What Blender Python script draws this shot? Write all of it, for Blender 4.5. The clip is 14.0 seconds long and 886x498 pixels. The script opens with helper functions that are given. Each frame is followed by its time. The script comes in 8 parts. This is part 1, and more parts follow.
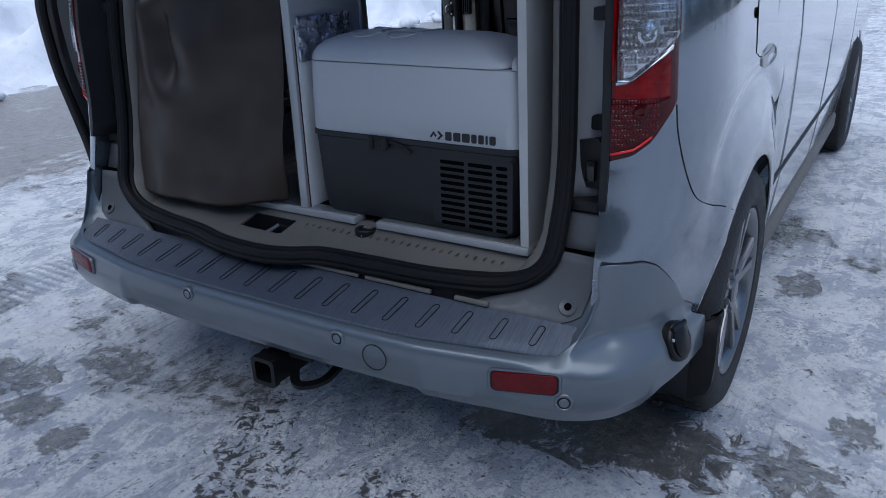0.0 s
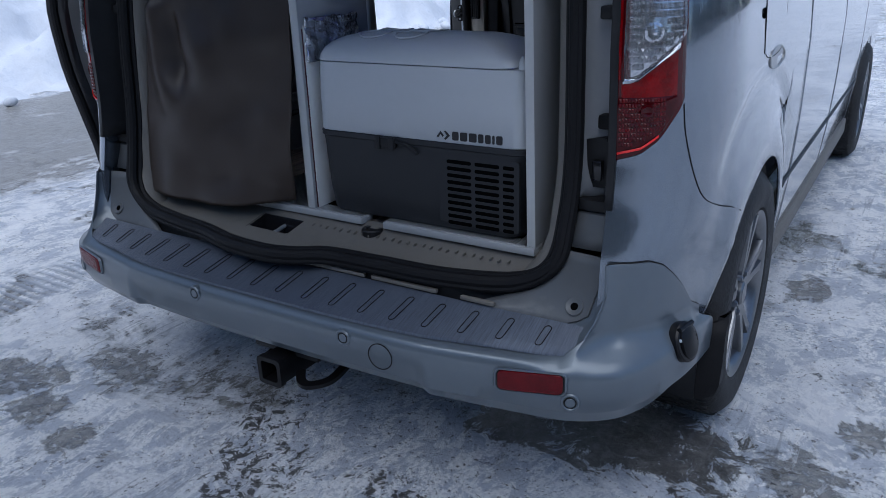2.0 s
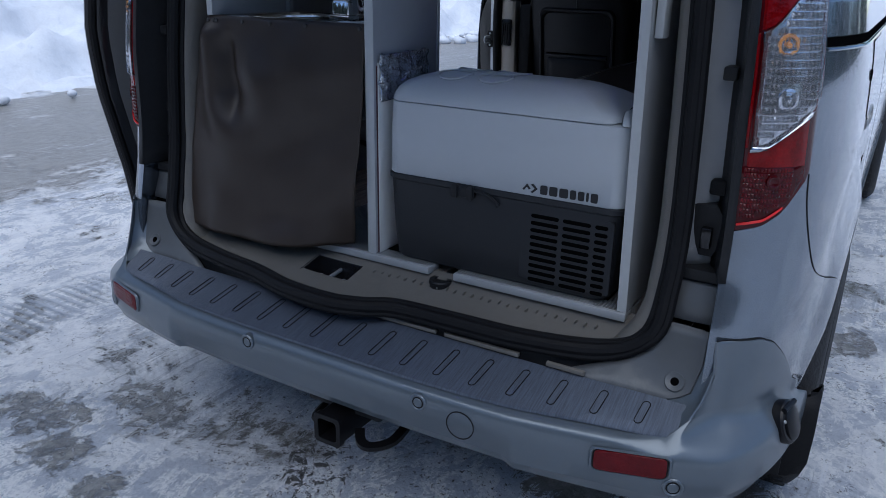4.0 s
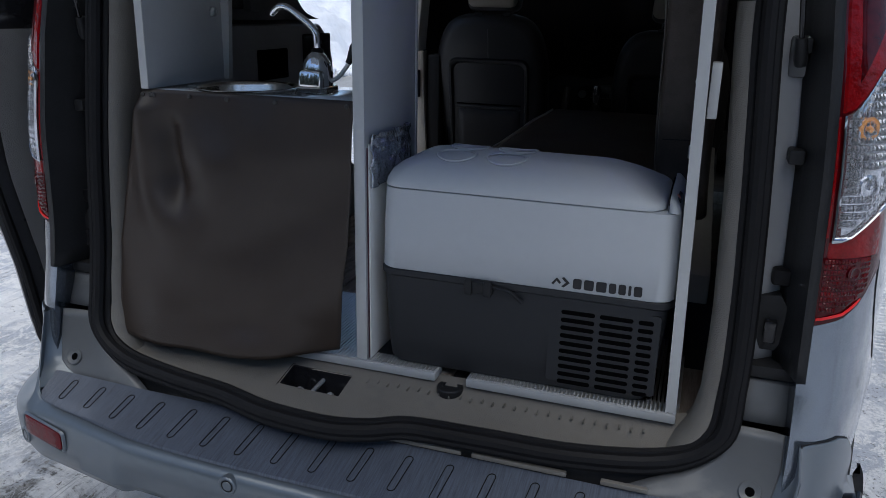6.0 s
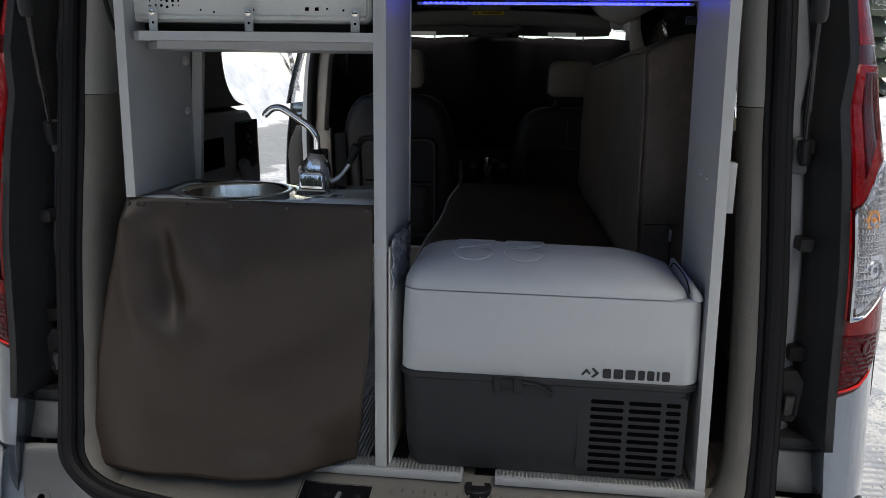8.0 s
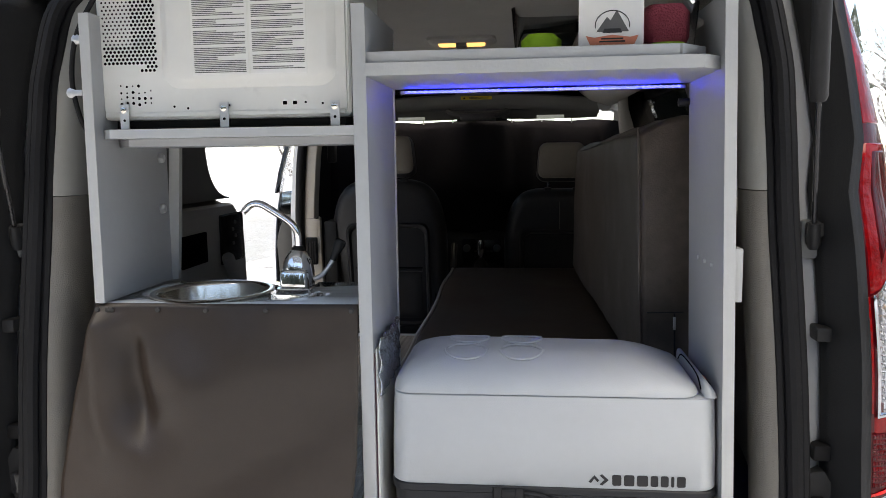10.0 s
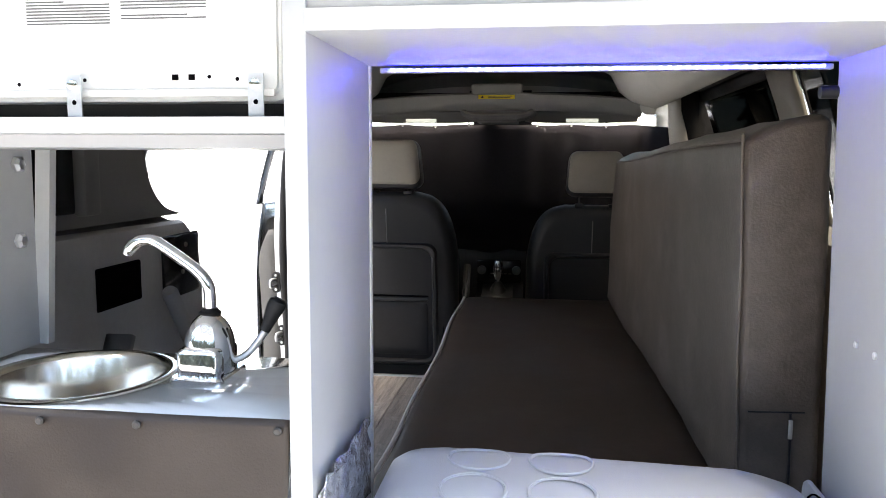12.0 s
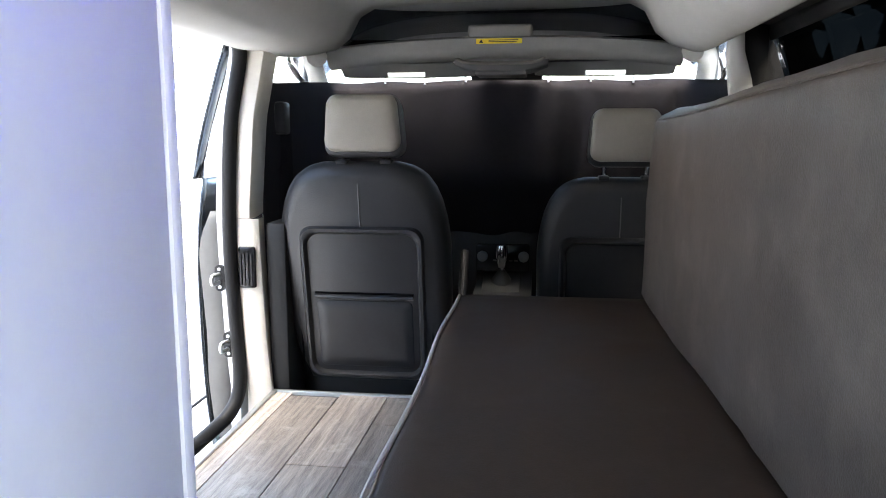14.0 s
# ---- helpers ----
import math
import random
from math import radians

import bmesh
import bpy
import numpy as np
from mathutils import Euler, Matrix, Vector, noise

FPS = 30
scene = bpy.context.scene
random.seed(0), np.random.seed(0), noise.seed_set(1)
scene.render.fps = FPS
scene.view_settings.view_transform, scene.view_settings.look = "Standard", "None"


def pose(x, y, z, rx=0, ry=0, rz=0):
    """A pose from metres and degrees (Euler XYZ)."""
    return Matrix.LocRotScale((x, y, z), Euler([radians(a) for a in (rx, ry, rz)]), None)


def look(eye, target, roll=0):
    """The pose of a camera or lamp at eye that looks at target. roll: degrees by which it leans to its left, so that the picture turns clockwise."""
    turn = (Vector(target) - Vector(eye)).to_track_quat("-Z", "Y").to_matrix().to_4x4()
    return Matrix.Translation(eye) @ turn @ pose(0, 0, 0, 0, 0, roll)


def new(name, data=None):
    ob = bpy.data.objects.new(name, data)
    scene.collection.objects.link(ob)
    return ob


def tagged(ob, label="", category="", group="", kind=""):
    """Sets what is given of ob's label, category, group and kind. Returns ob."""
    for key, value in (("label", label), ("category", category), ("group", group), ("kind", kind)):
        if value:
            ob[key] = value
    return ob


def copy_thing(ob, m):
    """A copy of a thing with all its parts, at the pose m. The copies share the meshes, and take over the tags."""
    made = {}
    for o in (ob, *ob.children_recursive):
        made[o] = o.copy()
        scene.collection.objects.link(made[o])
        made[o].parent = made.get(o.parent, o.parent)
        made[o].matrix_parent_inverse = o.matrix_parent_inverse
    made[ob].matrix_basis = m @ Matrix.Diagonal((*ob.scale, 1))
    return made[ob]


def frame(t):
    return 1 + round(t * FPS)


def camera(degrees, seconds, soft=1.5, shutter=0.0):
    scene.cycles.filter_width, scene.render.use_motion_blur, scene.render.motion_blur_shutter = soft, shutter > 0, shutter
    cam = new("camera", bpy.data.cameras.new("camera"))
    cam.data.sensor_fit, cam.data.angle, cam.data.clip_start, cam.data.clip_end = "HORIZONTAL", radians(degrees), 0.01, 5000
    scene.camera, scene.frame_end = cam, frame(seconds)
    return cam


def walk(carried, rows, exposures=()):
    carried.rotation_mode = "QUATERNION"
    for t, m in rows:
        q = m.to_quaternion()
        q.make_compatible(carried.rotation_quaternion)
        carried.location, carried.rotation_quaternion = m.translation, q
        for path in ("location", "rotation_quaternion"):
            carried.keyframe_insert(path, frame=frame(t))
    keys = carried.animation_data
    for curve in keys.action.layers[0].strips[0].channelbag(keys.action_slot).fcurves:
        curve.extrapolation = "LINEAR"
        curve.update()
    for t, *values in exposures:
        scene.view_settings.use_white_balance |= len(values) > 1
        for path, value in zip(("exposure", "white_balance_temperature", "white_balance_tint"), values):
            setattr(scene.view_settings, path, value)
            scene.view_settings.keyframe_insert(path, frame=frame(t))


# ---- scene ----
cam = camera(60.5, 14.0, 0.75)
PATH = [
    (0, (1.226, -1.157, 1.167), (0.24, 0.422, 0.435), -1.9),
    (0.5, (1.233, -1.157, 1.166), (0.24, 0.419, 0.437), -1.8),
    (1, (1.233, -1.153, 1.158), (0.234, 0.42, 0.432), -1.8),
    (1.5, (1.235, -1.155, 1.147), (0.228, 0.414, 0.422), -1.9),
    (2, (1.232, -1.159, 1.151), (0.224, 0.414, 0.438), -1.9),
    (2.5, (1.229, -1.164, 1.156), (0.219, 0.413, 0.454), -1.9),
    (3, (1.21, -1.159, 1.155), (0.206, 0.426, 0.462), -1.7),
    (3.5, (1.116, -1.16, 1.181), (0.123, 0.43, 0.484), -0.0),
    (3.7, (1.053, -1.165, 1.195), (0.077, 0.436, 0.5), 0.5),
    (5.8, (0.633, -1.083, 1.254), (-0.085, 0.679, 0.637), 0.9),
    (6, (0.572, -1.08, 1.267), (-0.044, 0.724, 0.66), 1.1),
    (6.5, (0.45, -1.108, 1.29), (-0.078, 0.734, 0.716), 1.8),
    (7, (0.331, -1.139, 1.312), (-0.061, 0.749, 0.783), 2.1),
    (7.5, (0.257, -1.139, 1.329), (0.003, 0.786, 0.846), 2.0),
    (8, (0.226, -1.134, 1.336), (0.007, 0.802, 0.884), 0.9),
    (8.5, (0.207, -1.132, 1.347), (0.01, 0.819, 0.957), -0.1),
    (9, (0.194, -1.12, 1.352), (-0.001, 0.848, 1.056), -0.8),
    (9.2, (0.205, -1.115, 1.351), (-0.005, 0.855, 1.073), -1.1),
    (11.3, (0.234, -0.753, 1.353), (0.005, 1.22, 1.117), -0.0),
    (11.5, (0.227, -0.691, 1.353), (-0.011, 1.281, 1.119), 0.2),
    (12, (0.193, -0.497, 1.361), (-0.064, 1.473, 1.128), 0.3),
    (12.5, (0.149, -0.315, 1.363), (-0.11, 1.653, 1.121), -0.1),
    (13, (0.156, -0.132, 1.341), (-0.11, 1.834, 1.085), -0.3),
    (13.5, (0.153, 0.06, 1.33), (-0.106, 2.023, 1.047), -0.2),
    (14, (0.155, 0.126, 1.319), (-0.109, 2.086, 1.021), -0.1),
]
EXPOSURES = [(0.0, 0.23, 5950, 9), (3.7, 0.22, 5950, 9), (5.8, 0.42, 6600, 8), (6.5, 0.53, 7200, 8), (7.5, 0.75, 7800, 7), (9.2, 1.0, 8400, 8), (11.3, 3.4, 8700, 10), (12.0, 3.5, 8700, 10), (12.6, 3.4, 8700, 9), (13.0, 2.55, 8500, 9), (13.5, 3.52, 8000, 8), (14.0, 4.2, 7700, 8)]
walk(cam, [(t, look(eye, target, roll)) for t, eye, target, roll in PATH], EXPOSURES)

# ---- world, sun, exposure ----
world = bpy.data.worlds.new("winter_sky")
scene.world = world
world.use_nodes = True
wn = world.node_tree
sky = wn.nodes.new("ShaderNodeTexSky")
sky.sky_type = 'NISHITA'
sky.sun_disc = False
sky.sun_elevation = radians(70)
sky.sun_rotation = radians(135)
sky.dust_density = 0.2
sky.air_density = 0.7
wn.links.new(sky.outputs[0], wn.nodes["Background"].inputs[0])
wn.nodes["Background"].inputs[1].default_value = 0.14

sun = new("overcast_sun", bpy.data.lights.new("overcast_sun", 'SUN'))
sun.data.energy = 2.2
sun.data.angle = radians(70)
sun.data.color = (1.0, 0.98, 0.95)
sun.matrix_world = look((0.6, -3.2, 10), (0, 0, 0))

# ---- small helpers ----
def link(name, mesh, parent=None, label=""):
    ob = new(name, mesh)
    if parent is not None:
        ob.parent = parent
    if label:
        ob["label"] = label
    return ob


def finish(bm, material, angle=32, weld=True):
    if weld:
        bmesh.ops.remove_doubles(bm, verts=bm.verts, dist=1e-5)
    bmesh.ops.recalc_face_normals(bm, faces=bm.faces)
    me = bpy.data.meshes.new("mesh")
    bm.to_mesh(me)
    bm.free()
    for p in me.polygons:
        p.use_smooth = True
    me.set_sharp_from_angle(angle=radians(angle))
    if isinstance(material, (list, tuple)):
        for m in material:
            me.materials.append(m)
    else:
        me.materials.append(material)
    return me


def part(name, bm, material, parent, label="", angle=32):
    return link(name, finish(bm, material, angle), parent, label)


def thing(name, label, category, group="", kind="", at=(0, 0, 0)):
    ob = new(name)
    ob.empty_display_size = 0.1
    ob.location = at
    return tagged(ob, label, category, group, kind)


def solo(name, bm, material, label, category, group="", kind="", angle=32):
    return tagged(link(name, finish(bm, material, angle)), label, category, group, kind)


def box(bm, x0, x1, y0, y1, z0, z1, bevel=0.0, seg=2, m=None):
    vs = [bm.verts.new((x, y, z)) for x in (x0, x1) for y in (y0, y1) for z in (z0, z1)]
    fs = [bm.faces.new([vs[i] for i in f]) for f in
          ((0, 1, 3, 2), (4, 6, 7, 5), (0, 4, 5, 1), (2, 3, 7, 6), (0, 2, 6, 4), (1, 5, 7, 3))]
    if bevel:
        es = list({e for f in fs for e in f.edges})
        r = bmesh.ops.bevel(bm, geom=es, offset=bevel, segments=seg, affect='EDGES', profile=0.5)
        vs = list({v for f in r["faces"] for v in f.verts} | {v for v in vs if v.is_valid})
    if m is not None:
        bmesh.ops.transform(bm, matrix=m, verts=[v for v in vs if v.is_valid])
    return bm


def boxed(*a, **k):
    return box(bmesh.new(), *a, **k)


def grid(bm, rows, close_u=False, close_v=False, flip=False):
    """Quads over rows of points."""
    vs = [[bm.verts.new(p) for p in row] for row in rows]
    n, m = len(vs), len(vs[0])
    for i in range(n if close_u else n - 1):
        for j in range(m if close_v else m - 1):
            q = [vs[i][j], vs[(i + 1) % n][j], vs[(i + 1) % n][(j + 1) % m], vs[i][(j + 1) % m]]
            if len(set(q)) == 4:
                bm.faces.new(q[::-1] if flip else q)
    return vs


def stack(bm, rings, cap0=True, cap1=True):
    vs = grid(bm, rings, close_v=True)
    if cap0:
        bm.faces.new(vs[0][::-1])
    if cap1:
        bm.faces.new(vs[-1])
    return vs


def rrect(x0, x1, y0, y1, r, k=5):
    r = max(min(r, (x1 - x0) / 2 - 1e-4, (y1 - y0) / 2 - 1e-4), 1e-4)
    out = []
    for cx, cy, a0 in ((x1 - r, y1 - r, 0), (x0 + r, y1 - r, 90), (x0 + r, y0 + r, 180), (x1 - r, y0 + r, 270)):
        for i in range(k + 1):
            a = radians(a0 + 90 * i / k)
            out.append((cx + r * math.cos(a), cy + r * math.sin(a)))
    return out


def smooth_path(pts, n=8, closed=False):
    """Catmull-Rom through points."""
    P = [Vector(p) for p in pts]
    out = []
    cnt = len(P) if closed else len(P) - 1
    for i in range(cnt):
        if closed:
            a, b, c, d = P[i - 1], P[i], P[(i + 1) % len(P)], P[(i + 2) % len(P)]
        else:
            a, b, c, d = P[max(i - 1, 0)], P[i], P[i + 1], P[min(i + 2, len(P) - 1)]
        for k in range(n):
            t = k / n
            out.append(0.5 * ((2 * b) + (c - a) * t + (2 * a - 5 * b + 4 * c - d) * t * t + (3 * b - a - 3 * c + d) * t ** 3))
    if not closed:
        out.append(P[-1])
    return out


def tube(bm, pts, r, k=10, closed=False, shape=None):
    """Sweep a round section (or shape: list of (u, v)) along points; r may be a list."""
    P = [Vector(p) for p in pts]
    n = len(P)
    up = Vector((0, 0, 1))
    t0 = (P[1] - P[0]).normalized()
    side = t0.cross(up)
    if side.length < 0.2:
        side = t0.cross(Vector((0, 1, 0)))
    side.normalize()
    rings = []
    for i in range(n):
        if closed:
            t = (P[(i + 1) % n] - P[i - 1]).normalized()
        else:
            t = (P[min(i + 1, n - 1)] - P[max(i - 1, 0)]).normalized()
        side = (side - t * side.dot(t)).normalized()
        nor = side.cross(t)
        rr = r[i] if isinstance(r, (list, tuple)) else r
        if shape:
            ring = [P[i] + side * (u * rr) + nor * (v * rr) for u, v in shape]
        else:
            ring = [P[i] + (side * math.cos(2 * math.pi * a / k) + nor * math.sin(2 * math.pi * a / k)) * rr for a in range(k)]
        rings.append(ring)
    if closed:
        grid(bm, rings, close_u=True, close_v=True)
    else:
        stack(bm, rings)
    return bm


def lathe(bm, profile, centre, axis='z', n=32, m=None, cap=True):
    """Profile of (radius, height) turned about an axis through centre."""
    c = Vector(centre)
    rings = []
    for r, h in profile:
        ring = []
        for i in range(n):
            a = 2 * math.pi * i / n
            u, v = r * math.cos(a), r * math.sin(a)
            p = {'z': (u, v, h), 'x': (h, u, v), 'y': (u, h, v)}[axis]
            ring.append(c + (m @ Vector(p) if m is not None else Vector(p)))
        rings.append(ring)
    stack(bm, rings, cap0=cap and profile[0][0] > 1e-5, cap1=cap and profile[-1][0] > 1e-5)
    return bm


def prism(bm, poly, axis, a, b):
    """A flat polygon of (u, v) drawn out along an axis from a to b."""
    put = {'x': lambda u, v, w: (w, u, v), 'y': lambda u, v, w: (u, w, v), 'z': lambda u, v, w: (u, v, w)}[axis]
    lo = [bm.verts.new(put(u, v, a)) for u, v in poly]
    hi = [bm.verts.new(put(u, v, b)) for u, v in poly]
    n = len(poly)
    bm.faces.new(lo[::-1])
    bm.faces.new(hi)
    for i in range(n):
        bm.faces.new((lo[i], lo[(i + 1) % n], hi[(i + 1) % n], hi[i]))
    return bm


def bevel_all(bm, offset, seg=2, angle=30):
    es = [e for e in bm.edges if len(e.link_faces) == 2 and e.calc_face_angle(0) > radians(angle)]
    bmesh.ops.bevel(bm, geom=es, offset=offset, segments=seg, affect='EDGES', profile=0.5, clamp_overlap=True)
    return bm


def thicken(ob, t, offset=-1.0):
    m = ob.modifiers.new("thickness", 'SOLIDIFY')
    m.thickness, m.offset = t, offset
    return ob


def lerp(x, table):
    """Straight lines through a table of (x, y)."""
    if x <= table[0][0]:
        return table[0][1]
    for (a, fa), (b, fb) in zip(table, table[1:]):
        if x <= b:
            return fa + (fb - fa) * (x - a) / (b - a)
    return table[-1][1]


def ease(t):
    t = max(0.0, min(1.0, t))
    return t * t * (3 - 2 * t)


def frange(a, b, n):
    return [a + (b - a) * i / (n - 1) for i in range(n)]


def text_mesh(words, size, m, material, name, parent, label="", depth=0.0006):
    cu = bpy.data.curves.new("words", 'FONT')
    cu.body, cu.size, cu.extrude = words, size, depth
    cu.align_x, cu.align_y = 'CENTER', 'CENTER'
    tmp = bpy.data.objects.new("words", cu)
    scene.collection.objects.link(tmp)
    dg = bpy.context.evaluated_depsgraph_get()
    me = bpy.data.meshes.new_from_object(tmp.evaluated_get(dg))
    bpy.data.objects.remove(tmp)
    me.transform(m)
    me.materials.clear()
    me.materials.append(material)
    return link(name, me, parent, label)


# ---- materials ----
def mat(name, colour, rough=0.5, metal=0.0, vary=0.15, scale=8.0, bump=0.0, bump_scale=60.0, spec=0.5, coat=0.0,
        fine=0.0, wear=None, trans=0.0, ior=1.45, emit=None, power=0.0, stretch=None, rough_vary=0.1, aniso=0.0, sheen=0.0, flakes=0.0):
    """Principled surface with variation at two scales, fine relief, and stains of a second colour (wear)."""
    m = bpy.data.materials.new(name)
    m.use_nodes = True
    nt = m.node_tree
    b = nt.nodes["Principled BSDF"]
    N = nt.nodes.new
    L = nt.links.new
    co = N("ShaderNodeTexCoord")
    mp = N("ShaderNodeMapping")
    L(co.outputs["Object"], mp.inputs[0])
    if stretch:
        mp.inputs["Scale"].default_value = stretch
    n1 = N("ShaderNodeTexNoise")
    n1.inputs["Scale"].default_value, n1.inputs["Detail"].default_value = scale, 6
    L(mp.outputs[0], n1.inputs[0])
    n2 = N("ShaderNodeTexNoise")
    n2.inputs["Scale"].default_value, n2.inputs["Detail"].default_value = scale * 9, 4
    L(mp.outputs[0], n2.inputs[0])
    add = N("ShaderNodeMath")
    add.operation = 'MULTIPLY_ADD'
    L(n2.outputs[0], add.inputs[0])
    add.inputs[1].default_value = 0.5
    L(n1.outputs[0], add.inputs[2])
    ramp = N("ShaderNodeMapRange")
    L(add.outputs[0], ramp.inputs[0])
    ramp.inputs[1].default_value, ramp.inputs[2].default_value = 0.45, 1.05
    ramp.inputs[3].default_value, ramp.inputs[4].default_value = 1 - vary, 1 + vary
    mul = N("ShaderNodeMix")
    mul.data_type, mul.blend_type = 'RGBA', 'MULTIPLY'
    mul.inputs[0].default_value = 1.0
    mul.inputs[6].default_value = (*colour, 1)
    L(ramp.outputs[0], mul.inputs[7])
    out = mul.outputs[2]
    if wear:
        wc, lo, hi, ws = wear
        n3 = N("ShaderNodeTexNoise")
        n3.inputs["Scale"].default_value, n3.inputs["Detail"].default_value, n3.inputs["Roughness"].default_value = ws, 8, 0.65
        L(co.outputs["Object"], n3.inputs[0])
        wr = N("ShaderNodeMapRange")
        L(n3.outputs[0], wr.inputs[0])
        wr.inputs[1].default_value, wr.inputs[2].default_value = lo, hi
        mx = N("ShaderNodeMix")
        mx.data_type = 'RGBA'
        L(wr.outputs[0], mx.inputs[0])
        L(out, mx.inputs[6])
        mx.inputs[7].default_value = (*wc, 1)
        out = mx.outputs[2]
    L(out, b.inputs["Base Color"])
    rr = N("ShaderNodeMapRange")
    L(n1.outputs[0], rr.inputs[0])
    rr.inputs[1].default_value, rr.inputs[2].default_value = 0.3, 0.7
    rr.inputs[3].default_value, rr.inputs[4].default_value = max(rough - rough_vary * rough, 0.01), min(rough + rough_vary * rough, 1)
    L(rr.outputs[0], b.inputs["Roughness"])
    b.inputs["Metallic"].default_value = metal
    b.inputs["Specular IOR Level"].default_value = spec
    b.inputs["Coat Weight"].default_value = coat
    b.inputs["Coat Roughness"].default_value = 0.06
    b.inputs["Transmission Weight"].default_value = trans
    b.inputs["IOR"].default_value = ior
    b.inputs["Sheen Weight"].default_value = sheen
    if aniso:
        b.inputs["Anisotropic"].default_value = aniso
    if bump:
        nb = N("ShaderNodeTexNoise")
        nb.inputs["Scale"].default_value, nb.inputs["Detail"].default_value = bump_scale, 5
        L(mp.outputs[0], nb.inputs[0])
        bp = N("ShaderNodeBump")
        bp.inputs["Strength"].default_value, bp.inputs["Distance"].default_value = bump, 0.01
        L(nb.outputs[0], bp.inputs["Height"])
        L(bp.outputs[0], b.inputs["Normal"])
    if emit:
        b.inputs["Emission Color"].default_value = (*emit, 1)
        b.inputs["Emission Strength"].default_value = power
    return m


M = {}
M["paint"] = mat("silver_blue_paint", (0.165, 0.195, 0.235), 0.18, 0.75, 0.05, 5, 0.015, 500, coat=1.0, wear=((0.20, 0.22, 0.24), 0.62, 0.85, 5.0))
M["bumper_paint"] = mat("silver_blue_bumper_paint", (0.118, 0.141, 0.163), 0.36, 0.4, 0.05, 5, 0.02, 500, coat=0.45, wear=((0.14, 0.15, 0.155), 0.58, 0.85, 5.0))
M["chrome_dull"] = mat("dull_metal_scoop", (0.42, 0.42, 0.42), 0.35, 0.7, 0.2, 40)
M["needles"] = mat("dark_conifer_needles", (0.035, 0.045, 0.035), 0.9, 0, 0.3, 0.6, wear=((0.5, 0.53, 0.56), 0.58, 0.75, 1.2))
# body paint set darker for the panels and plates inside the tailgate opening
M["paint_in"] = mat("dark_satin_body_paint", (0.095, 0.10, 0.105), 0.5, 0.2, 0.06, 7, 0.02, 300, coat=0.2, wear=((0.2, 0.2, 0.19), 0.6, 0.85, 6.0))
M["black_plastic"] = mat("black_plastic", (0.017, 0.0175, 0.019), 0.45, 0, 0.2, 10, 0.1, 400, spec=0.25)
M["plug_black"] = mat("moulded_black_nylon", (0.006, 0.006, 0.007), 0.32, 0, 0.1, 12, spec=0.3)
M["gloss_black"] = mat("gloss_black", (0.012, 0.012, 0.014), 0.12, 0, 0.1, 6)
M["rubber"] = mat("black_rubber", (0.008, 0.008, 0.009), 0.55, 0, 0.25, 14, 0.1, 200, spec=0.2)
M["tyre"] = mat("tyre_rubber", (0.02, 0.02, 0.021), 0.7, 0, 0.3, 18, 0.4, 120, wear=((0.12, 0.12, 0.12), 0.6, 0.8, 14))
M["alloy"] = mat("alloy", (0.20, 0.205, 0.215), 0.30, 0.95, 0.1, 12, wear=((0.12, 0.12, 0.12), 0.55, 0.8, 10))
M["chrome"] = mat("chrome", (0.85, 0.86, 0.88), 0.06, 1.0, 0.03, 5)
M["steel"] = mat("brushed_steel", (0.74, 0.70, 0.63), 0.17, 1.0, 0.06, 20, aniso=0.5)
M["zinc"] = mat("zinc_plate", (0.6, 0.62, 0.63), 0.35, 0.85, 0.1, 30)
M["pad"] = mat("step_pad_film", (0.085, 0.10, 0.13), 0.40, 0.2, 0.38, 26, 0.3, 160, stretch=(14, 0.7, 1))
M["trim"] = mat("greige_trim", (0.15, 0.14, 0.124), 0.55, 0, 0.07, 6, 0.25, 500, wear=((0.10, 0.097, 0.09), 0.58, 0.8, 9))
M["trim_light"] = mat("light_headliner", (0.42, 0.41, 0.385), 0.85, 0, 0.06, 12, 0.3, 700)
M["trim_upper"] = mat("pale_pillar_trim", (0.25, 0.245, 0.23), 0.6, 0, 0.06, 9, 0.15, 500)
# headliner copy with shade in its colour, for the dimmer shelf and visors
M["trim_shaded"] = mat("shaded_headliner", (0.21, 0.208, 0.20), 0.85, 0, 0.06, 12, 0.3, 700)
M["trim_dark"] = mat("charcoal_trim", (0.115, 0.115, 0.116), 0.55, 0, 0.1, 8, 0.3, 450)
M["laminate"] = mat("grey_laminate", (0.33, 0.34, 0.347), 0.42, 0, 0.04, 7, 0.02, 260)
M["edge_band"] = mat("pale_edge_band", (0.42, 0.43, 0.43), 0.4, 0, 0.05, 10, 0.05, 200)
M["vinyl"] = mat("brown_vinyl", (0.034, 0.0242, 0.0188), 0.40, 0, 0.12, 5, 0.08, 420, spec=0.42)
M["cushion"] = mat("brown_upholstery", (0.070, 0.055, 0.046), 0.42, 0, 0.3, 6, 0.12, 260, spec=0.36, wear=((0.112, 0.092, 0.078), 0.46, 0.70, 8))
# same vinyl as the bolster, darkened in colour because less door light reaches it
M["mattress"] = mat("shaded_brown_vinyl_mattress", (0.058, 0.038, 0.027), 0.5, 0, 0.18, 4, 0.1, 350, spec=0.15, wear=((0.070, 0.049, 0.037), 0.5, 0.75, 7))
M["piping"] = mat("pale_piping", (0.45, 0.43, 0.41), 0.5, 0, 0.1, 30)
M["leather"] = mat("black_leather", (0.023, 0.023, 0.025), 0.36, 0, 0.15, 9, 0.12, 480, spec=0.4)
M["leather_pale"] = mat("stone_leather", (0.21, 0.19, 0.162), 0.5, 0, 0.07, 9, 0.25, 480)
